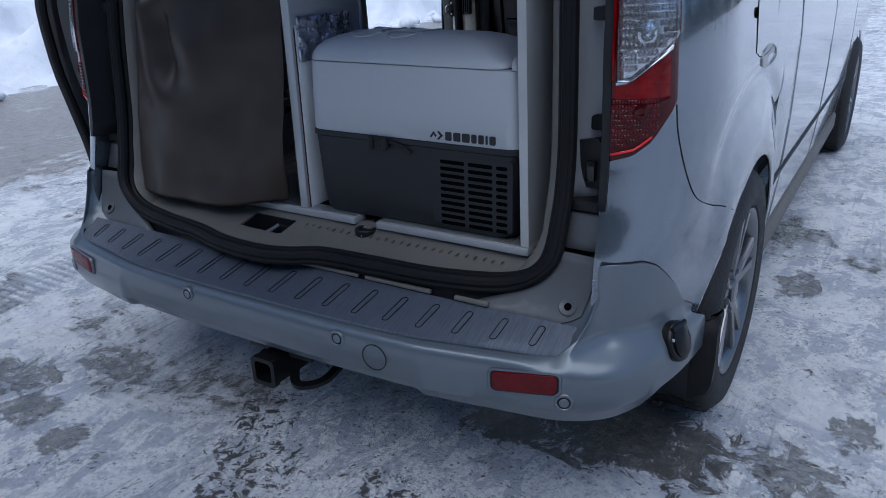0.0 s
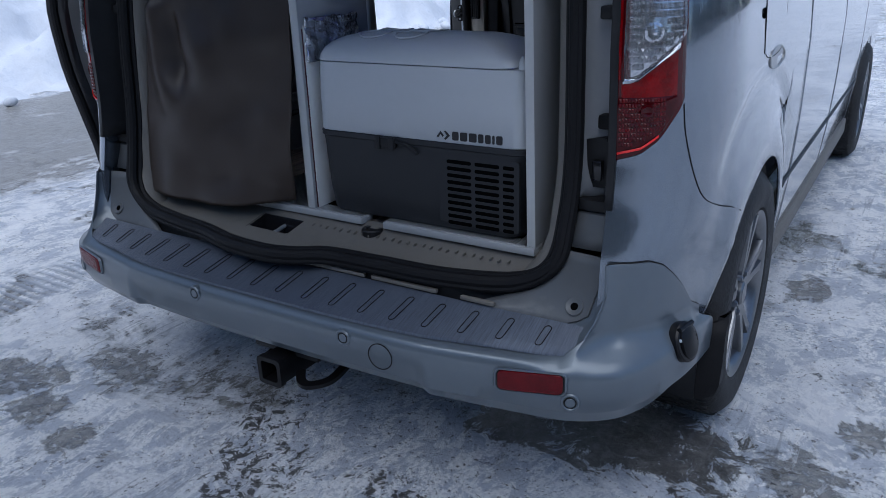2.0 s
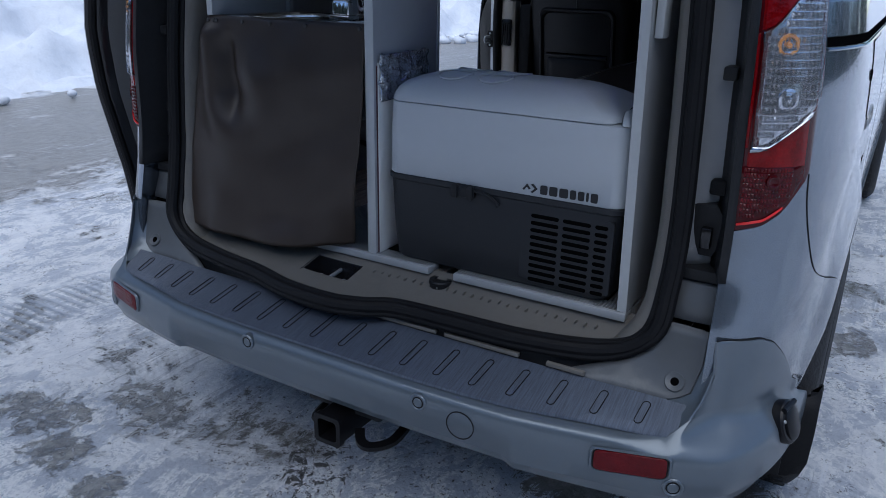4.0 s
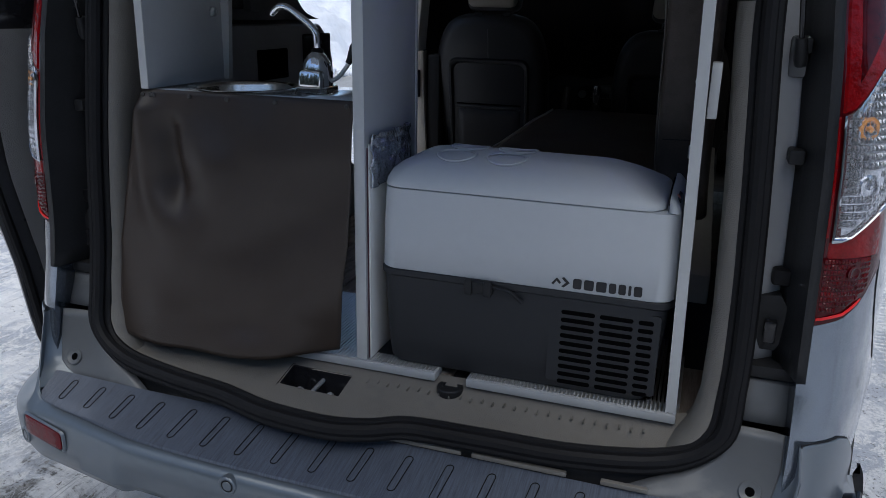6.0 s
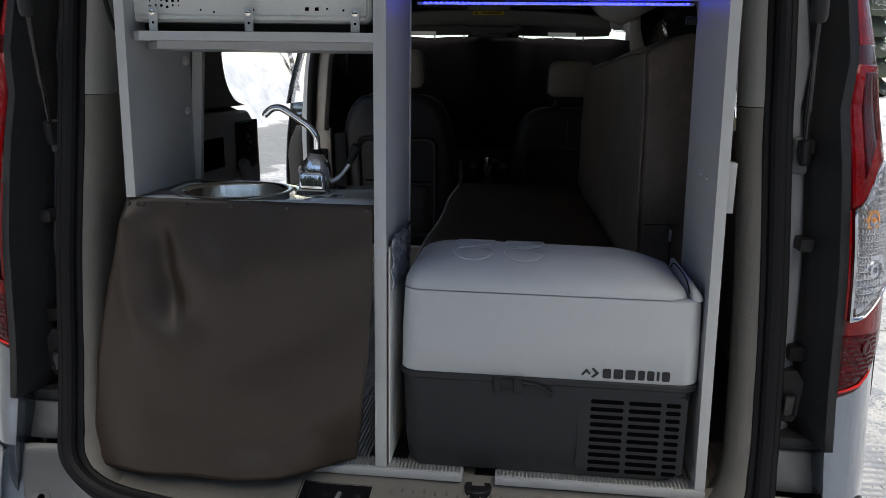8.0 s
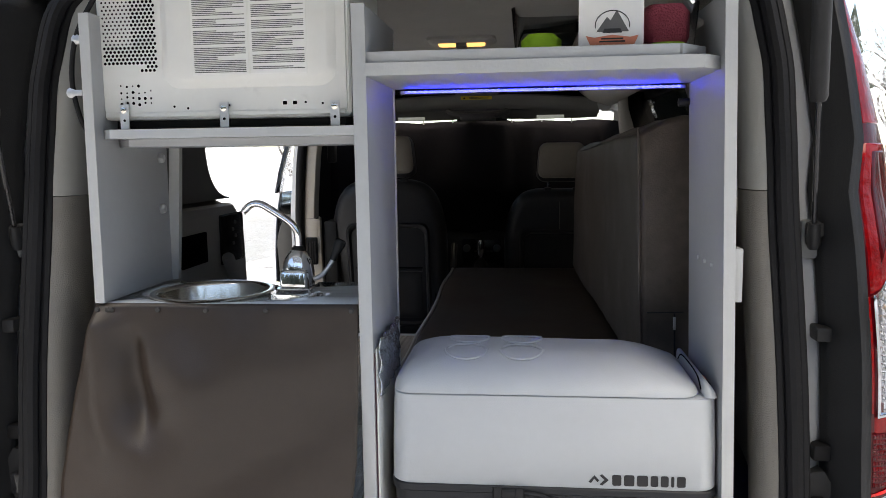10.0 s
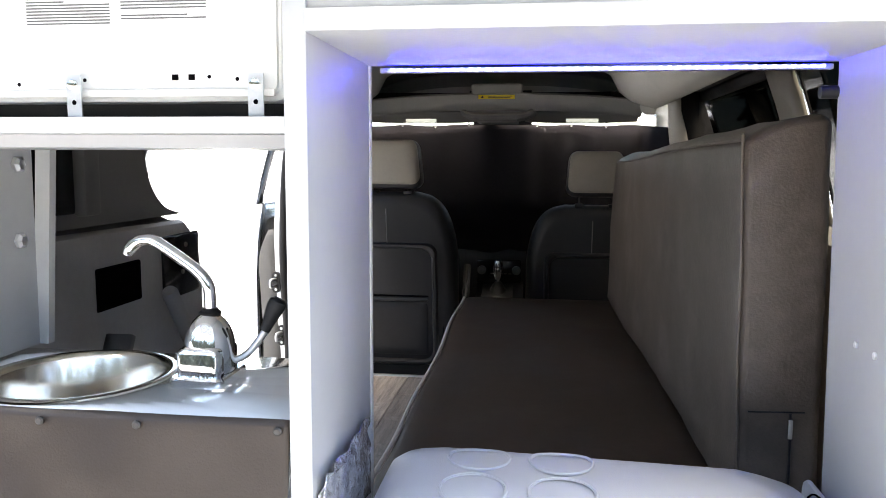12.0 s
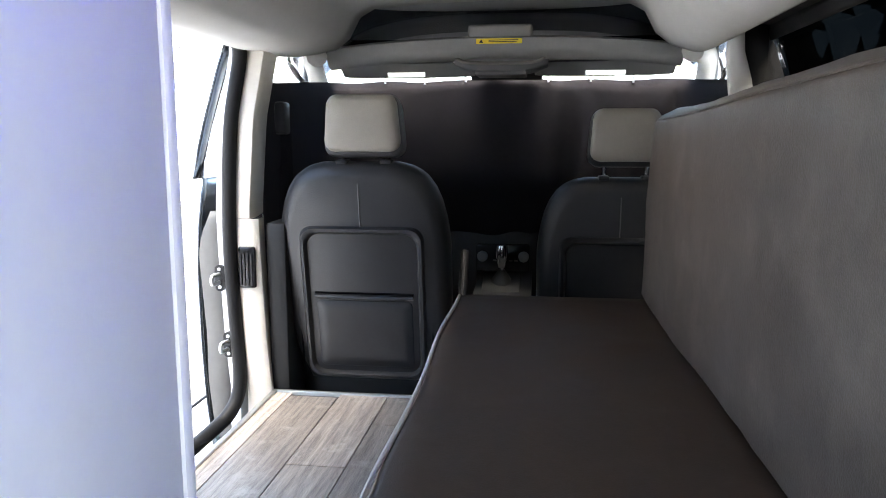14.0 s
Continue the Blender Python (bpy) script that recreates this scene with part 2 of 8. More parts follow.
M["cloth"] = mat("black_cloth", (0.0125, 0.0115, 0.0145), 0.95, 0, 0.2, 7, 0.3, 900, spec=0.1)
M["cool_pale"] = mat("cooler_pale_plastic", (0.43, 0.45, 0.465), 0.45, 0, 0.03, 6, 0.12, 700)
M["cool_dark"] = mat("cooler_dark_plastic", (0.019, 0.0205, 0.0235), 0.5, 0, 0.08, 8, 0.1, 600, spec=0.35)
M["void"] = mat("vent_shadow", (0.003, 0.003, 0.0035), 1.0, 0, 0.1, spec=0.0)
M["print_black"] = mat("black_print", (0.012, 0.012, 0.014), 0.5)
M["print_grey"] = mat("grey_print", (0.10, 0.10, 0.10), 0.6)
M["white_enamel"] = mat("white_enamel", (0.66, 0.66, 0.63), 0.35, 0, 0.04, 6, 0.04, 300, wear=((0.5, 0.49, 0.46), 0.62, 0.85, 12))
M["sticker"] = mat("label_paper", (0.70, 0.70, 0.68), 0.55, 0, 0.04, 12)
M["yellow"] = mat("yellow_label", (0.75, 0.55, 0.03), 0.5)
M["foil"] = mat("foil_wrap", (0.62, 0.64, 0.68), 0.25, 0.9, 0.2, 30, 1.0, 60)
M["red_lens"] = mat("red_lens", (0.155, 0.0012, 0.0025), 0.08, 0, 0.45, 30, spec=0.3, bump=0.2, bump_scale=70)
M["dark_red_lens"] = mat("dark_red_lens", (0.045, 0.0012, 0.0025), 0.10, 0, 0.5, 60, spec=0.3)
M["facet_red"] = mat("facet_red", (0.075, 0.001, 0.002), 0.15, 0, 0.9, 45, spec=0.35)
M["maroon_border"] = mat("maroon_lamp_border", (0.050, 0.0012, 0.003), 0.07, 0, 0.2, 20, spec=0.35)
M["bright_red"] = mat("bright_red_guide", (0.7, 0.02, 0.02), 0.2)
M["reflector_red"] = mat("red_reflector", (0.10, 0.003, 0.006), 0.2, 0, 0.25, 40, 0.15, 200, spec=0.3)
M["amber"] = mat("amber_bulb", (0.75, 0.28, 0.04), 0.3, 0, 0.1, 20)
M["clear_lens"] = mat("clear_lens", (0.96, 0.96, 0.97), 0.03, 0, 0.02, 5, trans=0.92, ior=1.2)
M["lens_back"] = mat("lamp_reflector", (0.50, 0.52, 0.56), 0.12, 1.0, 0.3, 25)
M["tint_glass"] = mat("privacy_glass", (0.0006, 0.0007, 0.0008), 0.03, 0, 0.02, 5, trans=0.95, ior=1.03)
M["glass"] = mat("clear_glass", (0.93, 0.95, 0.95), 0.02, 0, 0.01, 5, trans=1.0, ior=1.1)
M["clear_bin"] = mat("clear_bin_plastic", (0.95, 0.955, 0.96), 0.05, 0, 0.01, 5, trans=1.0, ior=1.05)
M["lime"] = mat("lime_fabric", (0.38, 0.68, 0.03), 0.6, 0, 0.1, 20)
M["maroon"] = mat("maroon_mesh", (0.34, 0.05, 0.075), 0.7, 0, 0.2, 30, 0.4, 300)
M["coral"] = mat("coral_print", (0.6, 0.2, 0.12), 0.6)
M["alu"] = mat("aluminium_trim", (0.6, 0.61, 0.62), 0.35, 0.9, 0.08, 30)
M["led"] = mat("blue_led", (0.1, 0.1, 0.9), 0.3, emit=(0.003, 0.016, 1.0), power=5.0)
M["led_core"] = mat("led_core", (0.2, 0.2, 0.6), 0.3, emit=(0.002, 0.010, 1.0), power=14.0)
M["lamp_warm"] = mat("dome_lamp", (0.8, 0.6, 0.3), 0.4, emit=(1.0, 0.55, 0.2), power=0.5)
M["vanity"] = mat("vanity_lamp", (0.9, 0.9, 0.88), 0.4, emit=(0.80, 0.95, 1.0), power=0.06)
M["bark"] = mat("frosted_bark", (0.10, 0.09, 0.085), 0.9, 0, 0.2, 12, 0.5, 60, wear=((0.7, 0.72, 0.75), 0.45, 0.6, 6))

# beige plastic, its colour raised to carry the daylight from the door opening
M["beige"] = mat("daylit_beige_pillar_plastic", (0.60, 0.56, 0.50), 0.5, 0, 0.05, 6, 0.2, 500)
M["counter"] = mat("glossy_grey_laminate", (0.68, 0.69, 0.69), 0.16, 0, 0.04, 7, coat=1.0)
M["dull_screw"] = mat("dull_screw", (0.055, 0.052, 0.05), 0.55, 0.5, 0.1)
# silver body paint brightened in colour for daylight falling on the door jamb
M["daylit_jamb"] = mat("daylit_silver_door_jamb", (0.52, 0.54, 0.57), 0.4, 0.1, 0.05, 7, coat=0.4)
M["gutter"] = mat("gutter_paint", (0.30, 0.31, 0.325), 0.5, 0.15, 0.06, 7, 0.02, 300, wear=((0.17, 0.175, 0.18), 0.6, 0.85, 6.0))
# dark grey plastic with extra light put into its base colour
M["console"] = mat("lightened_console_plastic", (0.30, 0.302, 0.306), 0.6, 0, 0.1, 8, 0.2, 450)
M["folder"] = mat("maroon_folder", (0.07, 0.02, 0.03), 0.5, 0, 0.2, 20)

# ---- ground and surroundings ----
def ground_material():
    m = bpy.data.materials.new("packed_snow_and_ice")
    m.use_nodes = True
    nt = m.node_tree
    b = nt.nodes["Principled BSDF"]
    N, L = nt.nodes.new, nt.links.new
    co = N("ShaderNodeTexCoord")

    def noise_node(scale, detail=8, rough=0.6, dist=0.0, stretch=None, turn=0.0):
        n = N("ShaderNodeTexNoise")
        n.inputs["Scale"].default_value, n.inputs["Detail"].default_value = scale, detail
        n.inputs["Roughness"].default_value, n.inputs["Distortion"].default_value = rough, dist
        if stretch:
            mp = N("ShaderNodeMapping")
            mp.inputs["Scale"].default_value = stretch
            mp.inputs["Rotation"].default_value = (0, 0, radians(turn))
            L(co.outputs["Object"], mp.inputs[0])
            L(mp.outputs[0], n.inputs[0])
        else:
            L(co.outputs["Object"], n.inputs[0])
        return n.outputs[0]

    def rng(src, a, b_, c=0.0, d=1.0):
        r = N("ShaderNodeMapRange")
        L(src, r.inputs[0])
        for i, v in enumerate((a, b_, c, d)):
            r.inputs[i + 1].default_value = v
        return r.outputs[0]

    def mix(f, a, b_):
        x = N("ShaderNodeMix")
        x.data_type = 'RGBA'
        if isinstance(f, float):
            x.inputs[0].default_value = f
        else:
            L(f, x.inputs[0])
        for i, v in ((6, a), (7, b_)):
            if isinstance(v, tuple):
                x.inputs[i].default_value = (*v, 1)
            else:
                L(v, x.inputs[i])
        return x.outputs[2]

    def op(kind, a, b_):
        x = N("ShaderNodeMath")
        x.operation = kind
        for i, v in ((0, a), (1, b_)):
            if isinstance(v, float):
                x.inputs[i].default_value = v
            else:
                L(v, x.inputs[i])
        return x.outputs[0]

    sep = N("ShaderNodeSeparateXYZ")
    L(co.outputs["Object"], sep.inputs[0])
    # worn driving lane left of the vehicle, running fore and aft, with a wandering edge
    wob = op('ADD', sep.outputs[0], op('MULTIPLY', noise_node(0.8, 5), 1.6))
    lane = op('MULTIPLY', rng(wob, -5.8, -5.2), rng(wob, -2.1, -2.7))
    # more bare ice and grit below the van, also painting in its shade
    under = op('MULTIPLY', rng(op('ABSOLUTE', op('SUBTRACT', sep.outputs[0], 0.15), 0.0), 0.85, 0.35), rng(sep.outputs[1], -0.35, 0.15))
    # crust broken open to brown-grey ice, at three sizes
    fine = noise_node(22, 15, 0.78, 0.3)
    broad = noise_node(1.5, 15, 0.74, 0.6)
    skew = noise_node(5.5, 14, 0.72, 0.8, (1.0, 0.45, 1.0))
    bare = op('ADD', op('MULTIPLY', op('ADD', lane, op('MULTIPLY', under, 0.30)), 0.19), op('MULTIPLY', op('ADD', op('MULTIPLY', fine, 0.25), op('MULTIPLY', skew, 0.30)), 1.0))
    bare = op('ADD', bare, op('MULTIPLY', broad, 0.9))
    ice = rng(bare, 0.822, 0.834)
    thin = rng(bare, 0.775, 0.822)
    flakes = rng(noise_node(13, 15, 0.78, 0.5, (1.0, 0.65, 1.0)), 0.485, 0.515)
    snow_c = mix(flakes, (0.62, 0.655, 0.72), (0.98, 0.985, 0.99))
    snow_c = mix(op('MULTIPLY', op('MULTIPLY', rng(noise_node(85, 10, 0.8), 0.505, 0.53), 0.55), rng(noise_node(4.5, 8, 0.7), 0.42, 0.56, 0.25, 1.0)), snow_c, (0.36, 0.40, 0.47))
    ice_c = mix(rng(noise_node(14, 15, 0.82), 0.44, 0.56), (0.085, 0.076, 0.064), (0.36, 0.35, 0.33))
    # windows of clean snow and of grey packed crust, a few hands across
    packed = rng(noise_node(2.3, 15, 0.72, 0.9, (1.0, 0.6, 1.0)), 0.49, 0.535)
    clean = rng(noise_node(1.9, 15, 0.7, 0.5), 0.50, 0.56)
    snow_c = mix(op('MULTIPLY', packed, 0.20), snow_c, (0.50, 0.53, 0.59))
    snow_c = mix(op('MULTIPLY', clean, 0.65), snow_c, (0.97, 0.975, 0.985))
    col = mix(op('MULTIPLY', thin, 0.45), snow_c, (0.45, 0.46, 0.48))
    col = mix(ice, col, ice_c)
    # thin frost over the ice, broken by scraped streaks
    frost = op('MULTIPLY', op('MULTIPLY', rng(noise_node(34, 15, 0.85, 0.4, (1.0, 0.5, 1.0)), 0.50, 0.54), 0.8), op('SUBTRACT', 1.0, op('MULTIPLY', lane, 0.85)))
    col = mix(op('MULTIPLY', frost, ice), col, (0.72, 0.74, 0.78))
    # slush worn smooth in the lane
    col = mix(op('MULTIPLY', lane, rng(noise_node(2.6, 12, 0.75), 0.36, 0.55, 0.9, 0.55)), col, (0.25, 0.238, 0.215))
    # brown ice worn bare in patches of their own shape
    jag = op('MULTIPLY', op('SUBTRACT', noise_node(11.0, 15, 0.80, 0.9), 0.5), 5.0)

    def patch(cx, cy, a, b_):
        dx = op('MULTIPLY', op('SUBTRACT', sep.outputs[0], cx), 1.0 / a)
        dy = op('MULTIPLY', op('SUBTRACT', sep.outputs[1], cy), 1.0 / b_)
        d = op('POWER', op('ADD', op('MULTIPLY', dx, dx), op('MULTIPLY', dy, dy)), 0.5)
        return rng(op('ADD', d, jag), 1.0, 0.9)

    wet = op('MAXIMUM', patch(0.74, 0.47, 0.27, 0.17), patch(0.45, 0.38, 0.13, 0.09))
    tan = op('MAXIMUM', op('MAXIMUM', op('MAXIMUM', patch(-0.98, -0.12, 0.15, 0.09), patch(-0.78, -0.20, 0.11, 0.09)), patch(-0.76, 0.08, 0.15, 0.08)), op('MAXIMUM', patch(-0.55, -0.25, 0.06, 0.06), patch(1.12, 0.52, 0.10, 0.10)))
    tan = op('MAXIMUM', tan, op('MAXIMUM', patch(0.99, 1.67, 0.07, 0.13), patch(1.25, 0.75, 0.05, 0.08)))
    tan = op('MULTIPLY', tan, rng(noise_node(26, 15, 0.8, 0.6), 0.45, 0.50, 0.15, 1.0))
    mud = mix(rng(noise_node(26, 14, 0.8, 0.3), 0.46, 0.60), (0.055, 0.046, 0.038), (0.20, 0.185, 0.165))
    col = mix(op('MULTIPLY', wet, 0.93), col, mud)
    col = mix(op('MULTIPLY', tan, 0.72), col, mix(rng(noise_node(18, 14, 0.8), 0.44, 0.58), (0.15, 0.138, 0.12), (0.34, 0.33, 0.31)))
    # scraped streaks, bright with dark edges
    scrape = op('MULTIPLY', rng(noise_node(3.0, 10, 0.75, 0.2, (12.0, 0.5, 1.0), 38), 0.575, 0.60), rng(noise_node(1.1, 6, 0.6), 0.46, 0.56))
    furrow = op('MULTIPLY', rng(noise_node(3.0, 10, 0.75, 0.2, (12.0, 0.5, 1.0), 38), 0.43, 0.41), rng(noise_node(1.1, 6, 0.6), 0.46, 0.56))
    col = mix(op('MULTIPLY', op('MULTIPLY', scrape, 0.7), op('SUBTRACT', 1.0, wet)), col, (0.9, 0.92, 0.96))
    col = mix(op('MULTIPLY', furrow, 0.5), col, (0.34, 0.36, 0.40))
    # grit in clusters
    heap = op('MAXIMUM', op('MAXIMUM', patch(-0.15, 0.10, 0.10, 0.10), patch(-0.04, -0.06, 0.13, 0.10)), op('MAXIMUM', patch(0.05, -0.20, 0.14, 0.09), patch(0.33, -0.02, 0.12, 0.07)))
    heap = op('MULTIPLY', heap, rng(noise_node(30, 12, 0.75, 0.6), 0.515, 0.53))
    col = mix(op('MULTIPLY', heap, 0.9), col, (0.04, 0.036, 0.032))
    speck = op('MULTIPLY', rng(noise_node(60, 10, 0.8), 0.575, 0.588), rng(op('ADD', noise_node(3.2, 12, 0.8), op('MULTIPLY', under, 0.10)), 0.49, 0.545))
    col = mix(op('MULTIPLY', op('MULTIPLY', speck, 0.95), op('SUBTRACT', 1.0, lane)), col, (0.035, 0.03, 0.026))
    L(col, b.inputs["Base Color"])
    L(rng(op('MAXIMUM', ice, wet), 0.0, 1.0, 0.75, 0.3), b.inputs["Roughness"])
    b.inputs["Specular IOR Level"].default_value = 0.4
    tread = N("ShaderNodeTexWave")
    tread.wave_type, tread.bands_direction = 'BANDS', 'Y'
    tread.inputs["Scale"].default_value, tread.inputs["Distortion"].default_value, tread.inputs["Detail"].default_value = 8.0, 1.2, 4
    L(co.outputs["Object"], tread.inputs[0])
    drift = op('ADD', sep.outputs[0], op('MULTIPLY', op('SUBTRACT', noise_node(0.35, 2), 0.5), 1.1))
    ragged = op('MULTIPLY', noise_node(9, 8, 0.7), 0.10)
    lanes = op('MULTIPLY', op('MAXIMUM', rng(op('ADD', op('ABSOLUTE', op('SUBTRACT', drift, 1.42), 0.0), ragged), 0.20, 0.15), rng(op('ADD', op('ABSOLUTE', op('SUBTRACT', drift, -1.55), 0.0), ragged), 0.22, 0.16)), rng(noise_node(1.4, 8, 0.65), 0.42, 0.50))
    h = op('ADD', op('MULTIPLY', noise_node(110, 8, 0.75), 0.35), op('MULTIPLY', noise_node(11, 15, 0.8, 0.5), 0.9))
    h = op('ADD', h, op('MULTIPLY', op('MULTIPLY', tread.outputs[1], lanes), 0.55))
    h = op('SUBTRACT', h, op('MULTIPLY', op('MAXIMUM', ice, op('MAXIMUM', wet, tan)), 0.45))
    h = op('MULTIPLY', h, op('SUBTRACT', 1.0, op('MULTIPLY', lane, 0.75)))
    col = mix(op('MULTIPLY', op('MULTIPLY', rng(tread.outputs[1], 0.55, 0.35), lanes), 0.65), col, (0.50, 0.54, 0.61))
    L(col, b.inputs["Base Color"])
    bp = N("ShaderNodeBump")
    bp.inputs["Strength"].default_value, bp.inputs["Distance"].default_value = 1.0, 0.03
    L(h, bp.inputs["Height"])
    L(bp.outputs[0], b.inputs["Normal"])
    return m


M["ground"] = ground_material()
M["snow"] = mat("piled_snow", (0.69, 0.72, 0.77), 0.8, 0, 0.10, 5, 1.0, 9, wear=((0.6, 0.64, 0.7), 0.55, 0.7, 9))


def ground_height(x, y):
    p = Vector((x * 0.7, y * 0.7, 0))
    d = math.hypot(x, y)
    near = max(0.0, 1 - d / 30)
    h = 0.012 * noise.noise(p * 1.3) + 0.008 * noise.noise(p * 4.1) + 0.005 * noise.noise(p * 11.0)
    return near * h - 0.004


def build_ground():
    def axis(lo, hi, step, far):
        a = [lo + step * i for i in range(int((hi - lo) / step) + 1)]
        g, out, x = step, [], hi
        while x < far:
            g *= 1.35
            x += g
            out.append(x)
        g, inn, x = step, [], lo
        while x > -far:
            g *= 1.35
            x -= g
            inn.append(x)
        return inn[::-1] + a + out
    xs, ys = axis(-3.2, 2.6, 0.035, 900), axis(-1.2, 3.2, 0.035, 900)
    bm = bmesh.new()
    grid(bm, [[(x, y, ground_height(x, y)) for y in ys] for x in xs])
    solo("ground", bm, M["ground"], "packed snow and grey ice with grit on a driveway", "ground", kind="structure", angle=80)


build_ground()


def build_snow_bank():
    bm = bmesh.new()
    rows = []
    for i in range(150):
        y = -6 + i * 0.2
        row = []
        for j in range(46):
            d = j * 0.11
            p = Vector((d * 0.9, y * 0.5, 3.0))
            base = 1.7 * ease(d / 3.4) + 0.25 * ease((d - 2.5) / 2)
            lump = 0.34 * noise.noise(p * 1.2) + 0.24 * noise.noise(p * 3.1) + 0.15 * noise.noise(p * 7.3) + 0.07 * noise.noise(p * 15.0)
            x = -6.2 - d + 0.35 * noise.noise(Vector((0, y * 0.5, 9)))
            row.append((x, y, base + lump * ease(d / 0.6) - 0.03))
        rows.append(row)
    grid(bm, rows)
    solo("snow_bank", bm, M["snow"], "lumpy ploughed snow bank beside the driveway", "snow bank", kind="stuff", angle=80)
    rng = random.Random(4)
    bm = bmesh.new()
    for k in range(70):
        c = Vector((-6.15 + rng.uniform(-0.5, 0.35), rng.uniform(-2, 14), 0.04))
        r = rng.uniform(0.04, 0.14)
        n = bmesh.ops.create_icosphere(bm, subdivisions=2, radius=r)
        for v in n["verts"]:
            q = v.co * (1 + 0.5 * noise.noise(v.co * 9 + c))
            v.co = c + Vector((q.x, q.y, q.z * 0.75))
    solo("snow_clods", bm, M["snow"], "broken lumps of snow fallen from the bank", "snow", kind="stuff", angle=80)


build_snow_bank()


def bare_tree(x, y, h, seed, lean=0.0):
    rng = random.Random(seed)
    t = thing("bare_tree", "bare winter tree with frosted twigs in the snow", "tree", group="trees behind the driveway", at=(x, y, -0.02))
    trunk, crown = bmesh.new(), bmesh.new()

    def limb(p, d, length, r, depth, bm):
        n = 4
        pts, rs = [p], [r]
        for i in range(n):
            d = (d + Vector((rng.gauss(0, .13), rng.gauss(0, .13), rng.gauss(0, .09)))).normalized()
            p = p + d * (length / n)
            pts.append(p)
            rs.append(r * (1 - 0.55 * (i + 1) / n))
        tube(bm, pts, rs, 5 if depth < 2 else 3)
        if depth < 4:
            for i in range(5 if depth < 3 else 4):
                k = rng.randint(1, n)
                a = rng.uniform(0, 2 * math.pi)
                side = Vector((math.cos(a), math.sin(a), rng.uniform(0.15, 0.9)))
                limb(pts[k], (d * 0.55 + side * 0.75).normalized(), length * rng.uniform(0.45, 0.68), rs[k] * 0.6, depth + 1, crown)
    limb(Vector((0, 0, 0)), Vector((lean, 0, 1)), h * 0.5, h * 0.018, 0, trunk)
    part("trunk", trunk, M["bark"], t)
    part("crown", crown, M["bark"], t)
    return t


for tx, ty, th, ts in ((13.5, 19, 7, 1), (17, 20, 8, 2), (11.0, 23, 7, 3), (20, 26, 9, 4), (15, 30, 9, 5), (24, 22, 8, 6), (9, 15, 5, 7), (-14, 26, 8, 8), (-19, 24, 8, 9), (-10, 32, 8, 10)):
    bare_tree(tx, ty, th, ts)


def build_reflection_woods():
    """Conifers added mostly out of view, to darken reflections and hide the bright horizon."""
    rng = random.Random(11)
    verts, faces = [], []
    for k in range(440):
        az = radians(rng.uniform(-200, -25))
        d = rng.uniform(24, 44)
        x, y = d * math.cos(az), d * math.sin(az)
        h, w = rng.uniform(8, 15), rng.uniform(1.3, 2.2)
        if k >= 300:
            az, d = radians(rng.uniform(-25, 75)), rng.uniform(60, 100)
            x, y = d * math.cos(az), d * math.sin(az)
            w *= 1.6
        base = len(verts)
        n = 9
        for i in range(8):
            z0 = 0.4 + h * i / 8.4
            r = w * (1 - i / 8.2) + 0.12
            for j in range(n):
                a = 2 * math.pi * (j + 0.5 * (i % 2)) / n
                rr = r * rng.uniform(0.6, 1.15)
                verts.append((x + rr * math.cos(a), y + rr * math.sin(a), z0 - rng.uniform(0, 0.5)))
            verts.append((x + rng.uniform(-.1, .1), y + rng.uniform(-.1, .1), z0 + h / 5.2))
            o = base + i * (n + 1)
            for j in range(n):
                faces.append((o + j, o + (j + 1) % n, o + n))
    me = bpy.data.meshes.new("far_woods")
    me.from_pydata(verts, [], faces)
    me.materials.append(M["needles"])
    tagged(new("far_woods", me), "added conifer ring, mostly unseen, that darkens reflections and low sky", "woods", kind="stuff")


build_reflection_woods()

# ---- the van: exterior ----
van = thing("van", "silver-blue compact camper van with raised tailgate, parked on snow", "van")

HW = [(0.2, 0.875), (0.32, 0.893), (0.45, 0.908), (0.65, 0.918), (0.9, 0.918), (1.05, 0.908), (1.2, 0.885), (1.3, 0.862), (1.5, 0.80), (1.62, 0.755), (1.70, 0.70), (1.76, 0.60)]
YR = [(0.3, 0.11), (0.6, 0.132), (0.7, 0.155), (0.8, 0.168), (1.0, 0.172), (1.2, 0.195), (1.5, 0.25), (1.75, 0.32)]
WHEEL_Y, FRONT_Y, WHEEL_R = 0.757, 3.82, 0.322
ARCH_R = 0.362
X_IN = 0.755


def half_width(z):
    return lerp(z, HW)


def x_inner(z):
    return lerp(z, [(0.60, 0.760), (0.80, 0.757), (1.05, 0.749), (1.18, 0.741), (1.29, 0.731), (1.36, 0.743), (1.45, 0.735), (1.66, 0.712)])


Y_END = 0.51


def corner(a, z, out=0.0):
    """Rear corner of the body: a 0 at the lamp's inner edge, 1 where the flank begins."""
    t = a * math.pi / 2
    xi, w, y = x_inner(z), half_width(z), lerp(z, YR)
    d = Y_END - y
    n = Vector((math.sin(t) * d, -math.cos(t) * (w - xi), 0)).normalized()
    return Vector((xi + (w - xi) * math.sin(t), y + d * (1 - math.cos(t)), z)) + n * out


def body_x(y, z):
    """Half width of the body at y, drawn in towards the rear corner."""
    if y >= Y_END:
        return half_width(z)
    yr, xi = lerp(z, YR), x_inner(z)
    c = 1 - max(0.0, y - yr) / (Y_END - yr)
    return xi + (half_width(z) - xi) * math.sqrt(max(0.0, 1 - c * c))


